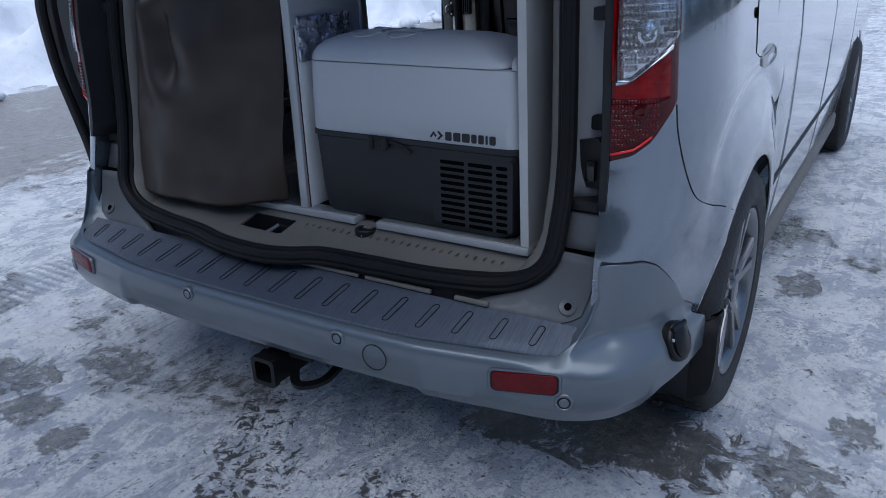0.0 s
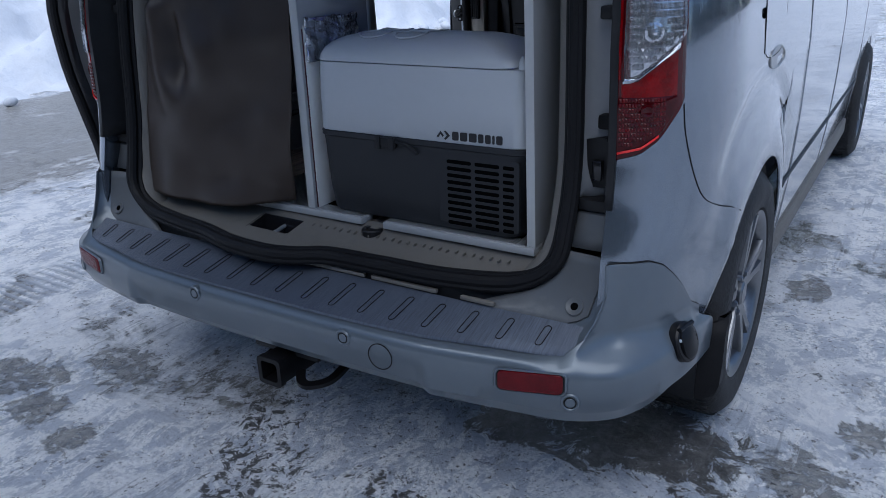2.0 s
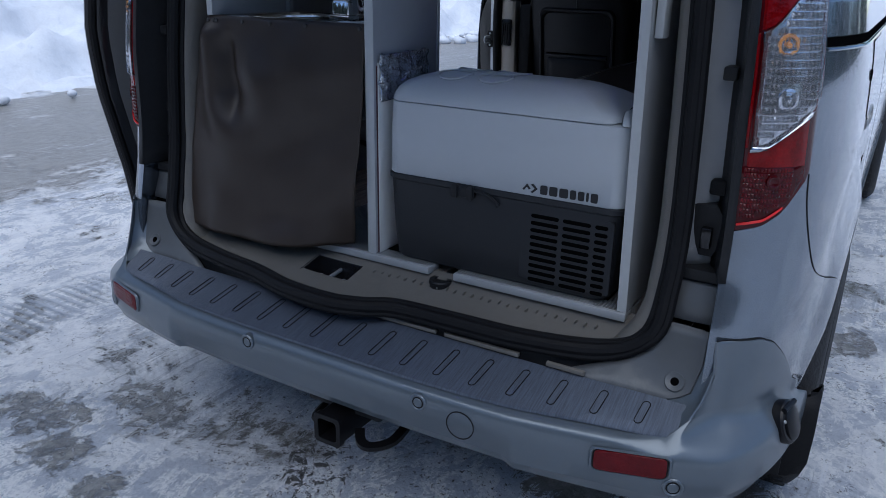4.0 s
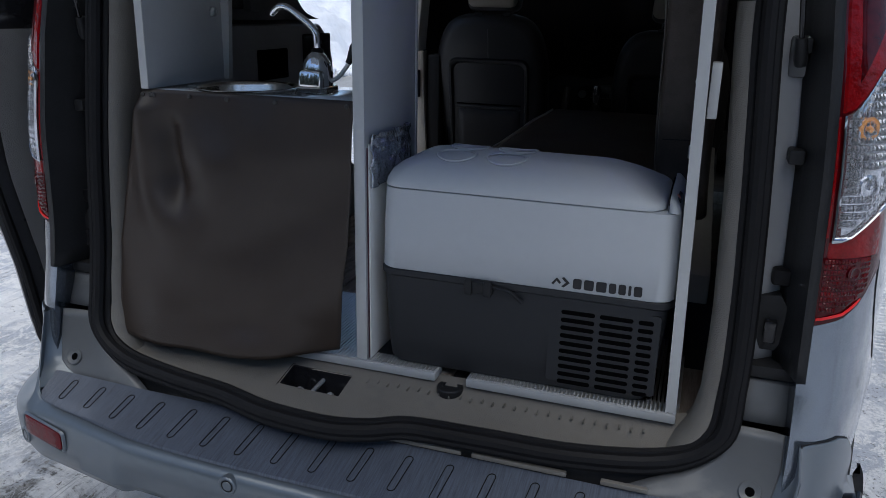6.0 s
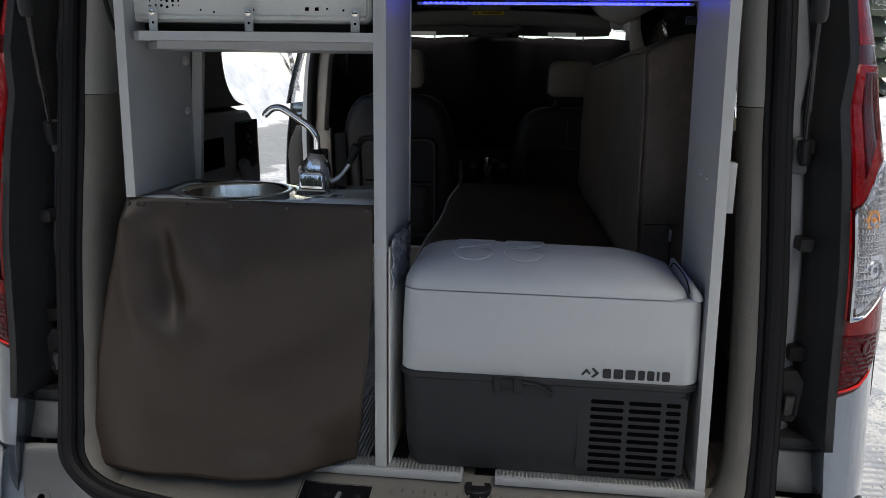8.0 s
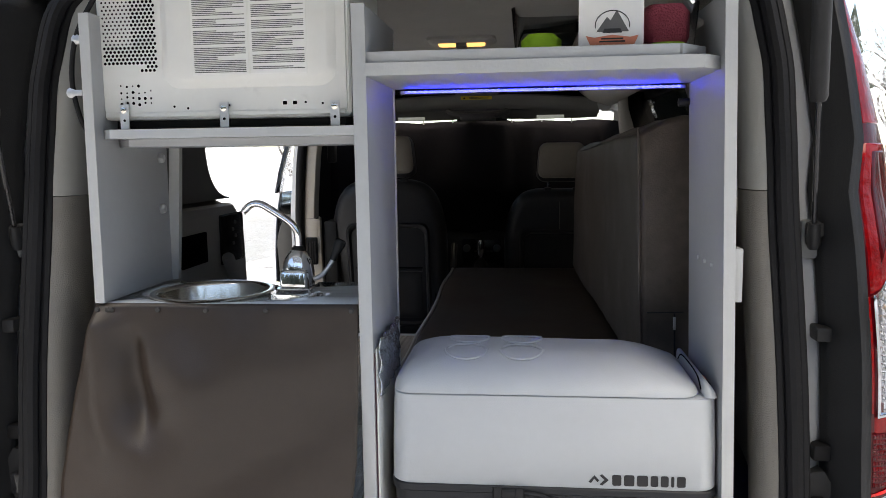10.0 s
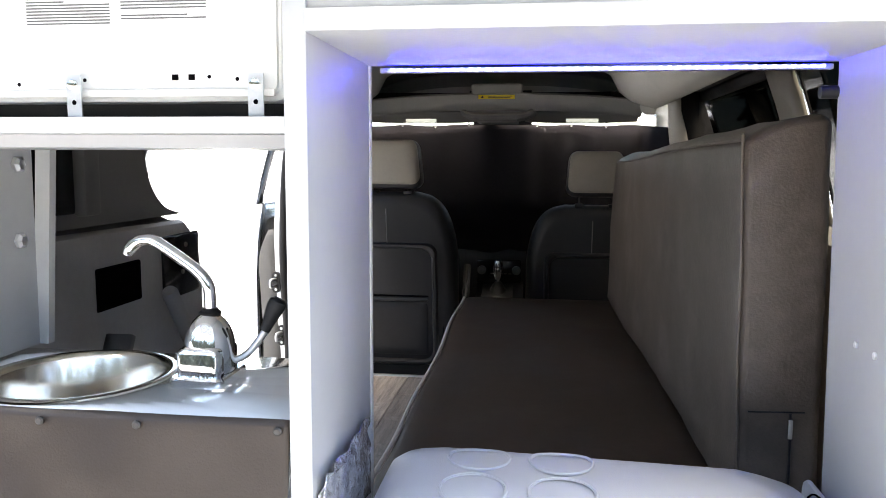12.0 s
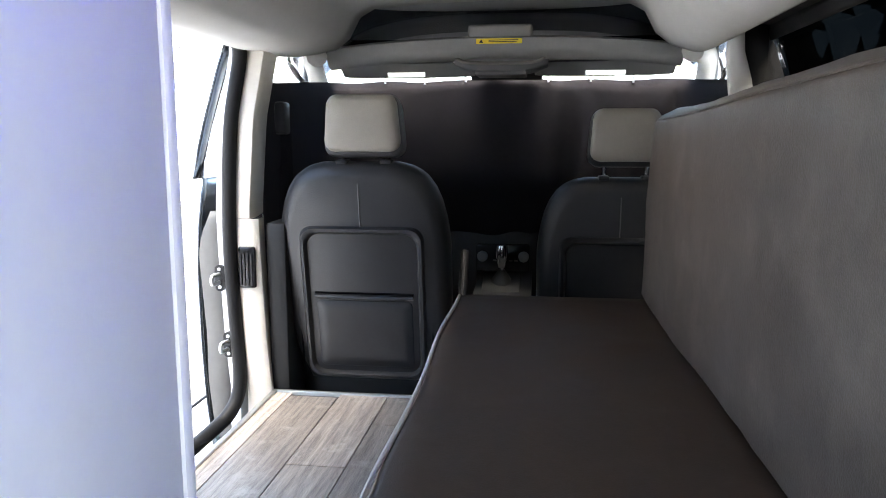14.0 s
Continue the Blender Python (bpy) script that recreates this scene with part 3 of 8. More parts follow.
def relief(y, z):
    """Flared lip of the wheel arch and the hollow round it."""
    d = math.hypot(y - WHEEL_Y, z - 0.315)
    flare = 0.020 * (1 - ease((d - ARCH_R - 0.03) / 0.12))
    scallop = -0.009 * math.exp(-((d - 0.548) / 0.032) ** 2) * ease((z - 0.5) / 0.2)
    return (flare + scallop) * ease((y - 0.36) / 0.12) * ease((1.12 - z) / 0.1)


def flank(y, z, out=0.0):
    return Vector((body_x(y, z) + out + relief(y, z), y, z))


def skin(a, z):
    p = corner(a, z)
    return p + Vector((relief(p.y, z), 0, 0))


def arch_z(y):
    for c in (WHEEL_Y, FRONT_Y):
        d = abs(y - c)
        if d < ARCH_R:
            return 0.315 + math.sqrt(ARCH_R ** 2 - d * d)
    return 0.235


def mirrored(p, s):
    return (p[0] * s, p[1], p[2])


def columns(y0, y1):
    ys = frange(y0, y1, max(3, int((y1 - y0) / 0.03)))
    for c in (WHEEL_Y, FRONT_Y):
        for f in (1.0, 0.995, 0.98, 0.95, 0.9, 0.83, 0.75, 0.66, 0.56, 0.45, 0.34, 0.22, 0.11, 0):
            ys += [c - ARCH_R * f, c + ARCH_R * f]
    return sorted({round(y, 4) for y in ys if y0 - 1e-6 <= y <= y1 + 1e-6})


def panel(name, s, y0, y1, z0, z1, with_corner=False, nz=14, label="", low=None):
    cols = []
    if with_corner:
        for a in frange(0.0, 1.0, 26):
            zs = frange(max(z0, 0.38, arch_z(corner(a, 0.65).y)), z1, nz)
            cols.append([mirrored(skin(a, z), s) for z in zs])
        cols.insert(0, [mirrored(corner(0, z) + Vector((-0.004, 0.05, 0)), s) for z in frange(max(z0, 0.38), z1, nz)])
        y0 = max(y0, Y_END)
    for y in columns(y0, y1):
        lo = max(z0, arch_z(y)) if z0 < 0.7 else z0
        if low and y < 0.44:
            lo = max(lo, low)
        if with_corner and y < Y_END + 0.012:
            continue
        cols.append([mirrored(flank(y, lo + (z1 - lo) * i / (nz - 1)), s) for i in range(nz)])
    bm = bmesh.new()
    grid(bm, cols)
    ob = part(name, bm, M["paint"], van, label, angle=50)
    thicken(ob, 0.006)
    return ob


BELT = 1.19
GAP = 0.006
for s in (1, -1):
    panel("quarter_panel", s, 0.3, 1.375, 0.235, BELT, True, 40, low=0.38)
    panel("rear_pillar", s, 0.3, 0.60, BELT, 1.66, True, 10)
    panel("front_door", s, 2.33 + GAP, 3.36, 0.25, BELT)
    panel("front_fender", s, 3.36 + GAP, 4.42, 0.235, 1.06)
    panel("roof_rail", s, 0.60, 3.0, 1.60, 1.66, nz=4)
    panel("window_pillar", s, 1.32, 1.42, BELT, 1.60, nz=6)
    panel("window_pillar", s, 2.47 if s > 0 else 2.27, 2.59 if s > 0 else 2.37, BELT, 1.60, nz=6)
    # sill under the doors
    bm = bmesh.new()
    box(bm, min(s * 0.80, s * 0.895), max(s * 0.80, s * 0.895), WHEEL_Y + ARCH_R + 0.01, FRONT_Y - ARCH_R - 0.01, 0.20, 0.285, 0.012)
    part("rocker_panel", bm, M["trim"], van)
    # black moulding along the doors
    bm = bmesh.new()
    tube(bm, [mirrored(flank(y, 0.49, 0.002), s) for y in frange(WHEEL_Y + ARCH_R + 0.08, FRONT_Y - ARCH_R - 0.06, 24)], 0.005, 8)
    part("side_moulding", bm, M["black_plastic"], van)
    for y0, y1 in ((0.66, 1.31), (1.43, 2.46), (2.60, 3.0)):
        if s == -1 and abs(y0 - 1.43) < 0.01:
            continue
        bm = bmesh.new()
        grid(bm, [[mirrored(flank(y, z, -0.012), s) for z in frange(BELT - 0.01, 1.61, 7)] for y in frange(y0 - 0.02, y1 + 0.02, 6)])
        ob = part("side_window", bm, M["glass"] if y0 > 2.5 else M["tint_glass"], van, "clear front side window" if y0 > 2.5 else "dark privacy side window")
        thicken(ob, 0.004)
        ob.visible_shadow = False
panel("sliding_door_panel", 1, 1.375 + GAP, 2.33, 0.25, BELT)

# roof skin
bm = bmesh.new()
rows = []
for y in [0.34, 0.42, 0.6] + frange(0.9, 2.6, 8) + [2.85, 3.05]:
    row = []
    drop = 0.05 * ease((0.5 - y) / 0.2) + 0.16 * ease((y - 2.55) / 0.6)
    for k in range(21):
        x = -0.765 + 1.53 * k / 20
        row.append((x, y, 1.655 + 0.165 * (1 - abs(x / 0.765) ** 3.2) - drop))
    rows.append(row)
grid(bm, rows)
thicken(part("roof", bm, M["paint"], van, angle=60), 0.012, 1.0)
# bonnet and nose
bm = bmesh.new()
rows = []
for y, z, w in ((3.35, 1.07, 0.86), (3.7, 1.04, 0.85), (4.1, 0.97, 0.83), (4.4, 0.86, 0.80), (4.62, 0.66, 0.74), (4.68, 0.42, 0.70), (4.6, 0.24, 0.66)):
    rows.append([(w * u, y - 0.16 * abs(u) ** 4, z - 0.03 * u * u) for u in frange(-1, 1, 15)])
grid(bm, rows)
thicken(part("bonnet_and_nose", bm, M["paint"], van, angle=60), 0.01)
# windscreen
bm = bmesh.new()
grid(bm, [[((0.72 - 0.0 * v) * u, 2.95 + 0.85 * v - 0.06 * u * u, 1.66 - 0.58 * v) for u in frange(-1, 1, 11)] for v in frange(0, 1, 6)])
ob = thicken(part("windscreen", bm, M["glass"], van), 0.005)
ob.visible_shadow = False
# added opaque patch: keeps light through the screen top off the cab curtain
bm = bmesh.new()
grid(bm, [[(0.72 * u, 2.95 + 0.85 * v - 0.06 * u * u - 0.004, 1.66 - 0.58 * v - 0.004) for u in frange(-0.19, 0.19, 7)] for v in frange(-0.02, 0.22, 5)])
thicken(part("screen_frit", bm, M["rubber"], van, "added black patch blocking light through the windscreen top"), 0.003)
# floor pan and firewall close the body
bm = bmesh.new()
box(bm, -0.80, 0.80, 0.30, 3.9, 0.36, 0.40, 0.01)
box(bm, -0.70, 0.70, 0.16, 0.32, 0.33, 0.40, 0.01)
part("floor_pan", bm, M["black_plastic"], van)
for s in (1, -1):
    for wy in (WHEEL_Y, FRONT_Y):
        bm = bmesh.new()
        rows = []
        for i in range(19):
            a = math.pi * i / 18
            y, z = wy - 0.37 * math.cos(a), 0.315 + 0.37 * math.sin(a)
            rows.append([(s * 0.55, y, z), (s * 0.90, y, z)])
        rows.insert(0, [(s * 0.55, wy - 0.37, 0.2), (s * 0.90, wy - 0.37, 0.2)])
        rows.append([(s * 0.55, wy + 0.37, 0.2), (s * 0.90, wy + 0.37, 0.2)])
        grid(bm, rows)
        thicken(part("wheel_housing", bm, M["black_plastic"], van), 0.006)


# ---- wheels ----
def build_wheel():
    w = new("wheel")
    bm = bmesh.new()
    R = WHEEL_R
    lathe(bm, [(0.215, 0.085), (0.225, 0.098), (0.262, 0.105), (0.290, 0.100), (R - 0.012, 0.085), (R - 0.002, 0.07), (R, 0.05), (R, -0.05),
               (R - 0.002, -0.07), (R - 0.012, -0.085), (0.29, -0.10), (0.225, -0.098), (0.215, -0.085), (0.21, 0.0), (0.215, 0.085)], (0, 0, 0), 'x', 72, cap=False)
    tyre = part("tyre", bm, M["tyre"], w, angle=40)
    bm = bmesh.new()
    for i in range(60):
        a = 2 * math.pi * i / 60
        for k in range(4):
            m = Matrix.Rotation(a + 0.02 * (k % 2), 4, 'X') @ Matrix.Translation((-0.055 + 0.037 * k, 0, R - 0.001)) @ Matrix.Rotation(0.35 * (1 if k < 2 else -1), 4, 'Z')
            box(bm, -0.015, 0.015, -0.0105, 0.0105, -0.003, 0.0035, m=m)
    part("tread", bm, M["tyre"], tyre)
    bm = bmesh.new()
    lathe(bm, [(0.212, 0.092), (0.218, 0.095), (0.216, 0.088), (0.204, 0.078), (0.198, 0.05), (0.196, -0.06), (0.212, -0.07), (0.196, -0.062), (0.192, 0.05), (0.200, 0.082), (0.212, 0.092)], (0, 0, 0), 'x', 64, cap=False)
    rim = part("rim", bm, M["alloy"], w, "dirty silver alloy rim", angle=40)
    for i in range(5):
        a0 = 2 * math.pi * i / 5
        for d in (-0.17, 0.17):
            bm = bmesh.new()
            rings = []
            for r, half, xo, th in ((0.030, 0.016, 0.060, 0.03), (0.075, 0.015, 0.066, 0.03), (0.14, 0.013, 0.072, 0.026), (0.203, 0.018, 0.078, 0.022)):
                a = a0 + d * (0.55 + 0.45 * (r - 0.03) / 0.17)
                cy, cz = math.cos(a), math.sin(a)
                ty, tz = -math.sin(a), math.cos(a)
                ring = []
                for u, v in ((-1, 0.2), (-0.75, 1), (0.75, 1), (1, 0.2), (0.9, -1), (-0.9, -1)):
                    ring.append((xo + v * th / 2, cy * r + ty * half * u, cz * r + tz * half * u))
                rings.append(ring)
            stack(bm, rings)
            part("spoke", bm, M["alloy"], rim, angle=30)
    bm = bmesh.new()
    lathe(bm, [(0.0, 0.088), (0.026, 0.088), (0.032, 0.083), (0.034, 0.05), (0.034, 0.03)], (0, 0, 0), 'x', 32)
    part("hub_cap", bm, M["alloy"], rim)
    bm = bmesh.new()
    lathe(bm, [(0.0, 0.02), (0.19, 0.02), (0.19, 0.0), (0.0, 0.0)], (0, 0, 0), 'x', 40)
    part("brake_disc", bm, M["black_plastic"], w)
    for i in range(5):
        a = 2 * math.pi * (i + 0.5) / 5
        bm = bmesh.new()
        lathe(bm, [(0.010, 0.045), (0.010, 0.078), (0.006, 0.084), (0.0, 0.084)], (0, 0.055 * math.cos(a), 0.055 * math.sin(a)), 'x', 6)
        part("wheel_nut", bm, M["alloy"], rim)
    return w


wheel = build_wheel()
wheel.parent = van
wheel.matrix_basis = pose(0.834, WHEEL_Y, WHEEL_R, 11)
for sx, wy, rx in ((1, FRONT_Y, 40), (-1, WHEEL_Y, 70), (-1, FRONT_Y, 25)):
    copy_thing(wheel, pose(sx * 0.838, wy, WHEEL_R, rx, 0, 0 if sx > 0 else 180))

# mud flaps behind the rear wheels
for s in (1, -1):
    bm = bmesh.new()
    rings = []
    for z, xi, xo, y in ((0.398, 0.942, 0.948, 0.440), (0.388, 0.932, 0.950, 0.436), (0.376, 0.905, 0.950, 0.426), (0.36, 0.83, 0.950, 0.416), (0.30, 0.79, 0.951, 0.412), (0.24, 0.783, 0.949, 0.408), (0.212, 0.788, 0.940, 0.406), (0.20, 0.80, 0.925, 0.406)):
        rings.append([(s * xi, y, z), (s * xi, y - 0.012, z), (s * (xo - 0.02), y - 0.014, z), (s * xo, y - 0.004, z), (s * xo, y + 0.03, z), (s * (xo - 0.006), y + 0.03, z), (s * (xo - 0.01), y + 0.002, z)])
    stack(bm, rings)
    part("mud_flap", bm, M["rubber"], van, "black moulded mud flap", angle=60)

# ---- bumper ----
PLAN = smooth_path([(0, -0.066, 0), (0.2, -0.065, 0), (0.42, -0.056, 0), (0.49, -0.047, 0), (0.60, -0.026, 0), (0.74, 0.005, 0), (0.825, 0.055, 0), (0.872, 0.13, 0), (0.900, 0.22, 0), (0.915, 0.31, 0), (0.922, 0.398, 0)], 8)


def plan_normal(i, pts):
    t = (pts[min(i + 1, len(pts) - 1)] - pts[max(i - 1, 0)]).normalized()
    return Vector((t.y, -t.x, 0))


# inner edges of the bumper corner: the lip towards the body, and the crease beside the seal (z, x, y)
LIP = [(0.447, 0.752, 0.045), (0.488, 0.772, 0.080), (0.540, 0.784, 0.108), (0.602, 0.778, 0.119)]
CREASE = [(0.463, 0.690, 0.106), (0.467, 0.715, 0.110), (0.487, 0.745, 0.122), (0.540, 0.757, 0.142), (0.602, 0.757, 0.157)]


def on_line(z, table):
    return Vector((lerp(z, [(a, b) for a, b, c in table]), lerp(z, [(a, c) for a, b, c in table]), z))


def top_line(y):
    return lerp(y, [(0.13, 0.602), (0.18, 0.600), (0.21, 0.586), (0.24, 0.560), (0.27, 0.530), (0.32, 0.472), (0.36, 0.450)])


def body_at(u, z, out):
    """Along the body from the lamp's side (u 0) round the corner and on to the wheel arch (u 2)."""
    if u <= 1:
        return corner(u * 0.55, z, out)
    y = corner(0.55, z).y
    y += (u - 1) * (0.36 - y)
    return Vector((body_x(y, z) + out, y, z))


def shoulder(p, z, out):
    """Upper bumper corner above the plan point p."""
    u = lerp(p.y, [(0.012, 0.085), (0.055, 0.27), (0.13, 0.6), (0.22, 0.95), (0.31, 1.5), (0.398, 1.97)])
    k = ease((p.y - 0.012) / 0.05)
    a, b = on_line(z, LIP), body_at(u, z, out)
    return a + (b - a) * k


def lower_face(p, n, low):
    return [p + n * o + Vector((0, 0, z)) for o, z in ((-0.05, low), (-0.014, low + 0.006), (-0.004, low + 0.03), (0.0, 0.335), (0.002, 0.37), (0.002, 0.396), (0.0, 0.408))]


def corner_column(i):
    """Lower face, shelf and flush upper corner in one run; also the height of the shut line."""
    p, n = PLAN[i], plan_normal(i, PLAN)
    zt = top_line(shoulder(p, 0.55, 0).y)
    zs = min(0.466, zt - 0.014)
    col = lower_face(p, n, 0.300 + 0.030 * ease((p.y - 0.10) / 0.30))
    p0 = p + Vector((0, 0, 0.408))
    for f, g in ((0.10, 0.16), (0.35, 0.34), (0.68, 0.52), (0.90, 0.72), (1.0, 1.0)):
        z = 0.408 + (zs - 0.408) * g
        b = shoulder(p, z, 0.005)
        col.append(Vector((p0.x + (b.x - p0.x) * f, p0.y + (b.y - p0.y) * f, z)))
    col += [shoulder(p, z, 0.005) for z in frange(zs + 0.004, zt - 0.006, 6)]
    return col + [shoulder(p, zt - 0.0015, 0.0045), shoulder(p, zt, 0.002)], shoulder(p, zt + 0.0008, 0.0015)


def rear_column(i):
    p, n = PLAN[i], plan_normal(i, PLAN)
    w = ease((p.x - 0.66) / 0.09)
    step = 0.016 * (1 - ease((p.x - 0.44) / 0.035))
    low = 0.306 - 0.006 * ease((abs(p.x) - 0.4) / 0.3)
    rear = [(-0.05 - step, low), (-0.018 - step, low + 0.006), (-0.006 - step, low + 0.03), (-0.002 - step, 0.335), (-step * 0.6, 0.37), (-0.0015, 0.398), (-0.004, 0.412), (-0.0065, 0.420), (-0.010, 0.4265), (-0.016, 0.4310), (-0.027 - 0.008 * ease((abs(p.x) - 0.3) / 0.3), 0.433), (-0.04, 0.430)]
    side = [(-0.05, low), (-0.014, low + 0.006), (-0.004, low + 0.03), (0.0, 0.335), (0.002, 0.37), (0.002, 0.396), (0.0, 0.408), (-0.003, 0.414), (-0.012, 0.422), (-0.022, 0.430), (-0.030, 0.436), (-0.034, 0.438)]
    return [p + n * (oa + (ob - oa) * w) + Vector((0, 0, za + (zb - za) * w)) for (oa, za), (ob, zb) in zip(rear, side)]


K0 = min(range(len(PLAN)), key=lambda i: abs(PLAN[i].x - 0.755))
rear = [rear_column(i) for i in range(K0)]
ends = [corner_column(i) for i in range(K0, len(PLAN))]
rear.append(ends[0][0][:12])
bm = bmesh.new()
grid(bm, [[mirrored(q, -1) for q in c] for c in rear[:0:-1]] + [[tuple(q) for q in c] for c in rear])
for s in (1, -1):
    grid(bm, [[mirrored(q, s) for q in c] for c, top in ends])
bumper = thicken(part("rear_bumper", bm, M["bumper_paint"], van, "silver-blue painted rear bumper", angle=50), 0.004)

for s in (1, -1):
    bm = bmesh.new()
    tube(bm, [mirrored(top, s) for c, top in ends], 0.0012, 6)
    part("shut_line", bm, M["rubber"], bumper)
    # long seam of the lower quarter panel, from the lamp to the arch
    seam = smooth_path([corner(0.455, 0.89), corner(0.481, 0.831), corner(0.565, 0.749), skin(0.66, 0.694), skin(0.80, 0.661), flank(0.45, 0.645), flank(0.50, 0.624)], 8)
    bm = bmesh.new()
    tube(bm, [mirrored(q, s) for q in seam], 0.0014, 6)
    part("panel_seam", bm, M["rubber"], van)
    # black slot of the sliding-door rail
    bm = bmesh.new()
    grid(bm, [[mirrored(flank(y, 1.108 + dz, o), s) for dz, o in ((-0.010, -0.002), (-0.007, 0.0015), (0.007, 0.0015), (0.010, -0.002))] for y in frange(0.27, 1.30, 40)])
    part("rail_slot", bm, M["void"], van, "black sliding-door rail slot")
    bm = bmesh.new()
    tube(bm, [mirrored(flank(y, 1.096, 0.002), s) for y in frange(0.27, 1.30, 40)], 0.003, 6)
    part("rail_lip", bm, M["paint"], van)
    # fuel door outline, scoop and lock on the flank
    if s == 1:
        fd = new("fuel_door")
        fd.parent = van
        bm = bmesh.new()
        grid(bm, [[flank(y, z, 0.0015) for z in frange(0.93, 1.085, 8)] for y in frange(0.685, 0.94, 6)])
        part("flap", bm, M["paint"], fd)
        bm = bmesh.new()
        tube(bm, smooth_path([flank(0.68, 1.085), flank(0.68, 1.0), flank(0.70, 0.93), flank(0.79, 0.915), flank(0.90, 0.93), flank(0.945, 1.0), flank(0.955, 1.085), flank(0.80, 1.09)], 6, True), 0.0012, 6, closed=True)
        part("shut_line", bm, M["rubber"], fd)
        bm = bmesh.new()
        lathe(bm, [(0.0, 0.002), (0.010, 0.002), (0.012, 0.0), (0.012, -0.01)], flank(0.66, 1.02, 0.001), 'x', 20)
        part("lock_hole", bm, M["void"], fd)
        bm = bmesh.new()
        pts = [flank(0.85 + 0.088 * math.cos(t) - 0.012 * math.sin(t), 0.907 + 0.026 * math.sin(t), 0.001) for t in frange(0, 2 * math.pi * 31 / 32, 32)]
        tube(bm, pts, 0.0028, 6, closed=True)
        vs = [bm.verts.new(q + Vector((-0.0005, 0, 0))) for q in pts]
        bm.faces.new(vs)
        part("finger_scoop", bm, M["chrome_dull"], fd, "oval finger scoop below the fuel door")


def bumper_point(x, z):
    """Rear face of the bumper at x, with its outward normal."""
    s = 1 if x >= 0 else -1
    best = min(range(len(PLAN)), key=lambda i: abs(PLAN[i].x - abs(x)) + (10 if PLAN[i].y > 0.2 else 0))
    n = plan_normal(best, PLAN)
    p = PLAN[best]
    y = p.y
    for i in range(len(PLAN) - 1):
        a, b = PLAN[i], PLAN[i + 1]
        if a.x <= abs(x) <= b.x:
            y = a.y + (b.y - a.y) * (abs(x) - a.x) / max(b.x - a.x, 1e-6)
            break
    return Vector((x, y, z)), Vector((n.x * s, n.y, 0))


# step pad
def pad_edge(x):
    a = abs(x)
    p, n = bumper_point(a, 0)
    rear = p.y + 0.027 + 0.008 * ease((a - 0.3) / 0.3)
    front = 0.094 + 0.006 * ease((a - 0.5) / 0.25)
    return rear, max(front, rear + 0.01)


bm = bmesh.new()
top, rows = [], []
for x in frange(-0.744, 0.744, 61):
    r, f = pad_edge(x)
    rows.append([(x, r - 0.002, 0.434), (x, r, 0.4395), (x, r + 0.3 * (f - r), 0.449), (x, r + 0.7 * (f - r), 0.463), (x, f, 0.474), (x, f + 0.001, 0.462)])
grid(bm, rows)
pad = part("step_pad", bm, M["pad"], bumper, "dark blue-grey brushed step pad", angle=50)
for i in range(18):
    x = -0.675 + i * 0.0795
    r, f = pad_edge(x)
    loop = []
    L_, W_ = 0.62 * (f - r), 0.0075
    c = r + 0.5 * (f - r)
    for k in range(20):
        a = 2 * math.pi * k / 20
        u, v = W_ * math.cos(a), W_ * math.sin(a) + (L_ / 2 - W_) * (1 if math.sin(a) >= 0 else -1)
        fr = (c + v - r) / (f - r)
        z = lerp(fr, [(0, 0.4395), (0.3, 0.449), (0.7, 0.463), (1, 0.474)])
        loop.append((x + u + 0.10 * v, c + v, z + 0.0005))
    bm = bmesh.new()
    tube(bm, loop, 0.0011, 5, closed=True)
    part("grip_rib", bm, M["rubber"], pad)

# reflectors, sensors, tow-eye cover
def bumper_patch(bm, outline, layers):
    """Nested outlines of (x, z) laid on the bumper's face: layers of (grow, out)."""
    rings = []
    cx = sum(u for u, v in outline) / len(outline)
    cz = sum(v for u, v in outline) / len(outline)
    for grow, out in layers:
        ring = []
        for u, v in outline:
            d = Vector((u - cx, v - cz))
            d = d * (1 + grow / d.length)
            p, n = bumper_point(cx + d.x, cz + d.y)
            ring.append(tuple(p + n * out))
        rings.append(ring)
    return rings


for s in (1, -1):
    outline = [(s * u, v + 0.06 * (u - 0.68)) for u, v in rrect(0.620, 0.744, 0.370, 0.412, 0.010, 5)]
    bm = bmesh.new()
    stack(bm, bumper_patch(bm, outline, [(0.0, -0.004), (-0.0005, 0.0048), (-0.003, 0.0062), (-0.02, 0.0066)]), cap0=False)
    r_ = part("reflector", bm, M["reflector_red"], bumper, "red rectangular bumper reflector", angle=40)
    bm = bmesh.new()
    stack(bm, bumper_patch(bm, outline, [(0.0012, 0.0010), (0.0035, 0.0052), (0.0065, 0.0052), (0.0095, 0.0005)]), cap0=False, cap1=False)
    part("reflector_bezel", bm, M["bumper_paint"], r_, angle=40)
    bm = bmesh.new()
    stack(bm, bumper_patch(bm, outline, [(-0.0005, 0.0035), (0.0018, 0.0035)]), cap0=False, cap1=False)
    part("reflector_gap", bm, M["rubber"], r_)
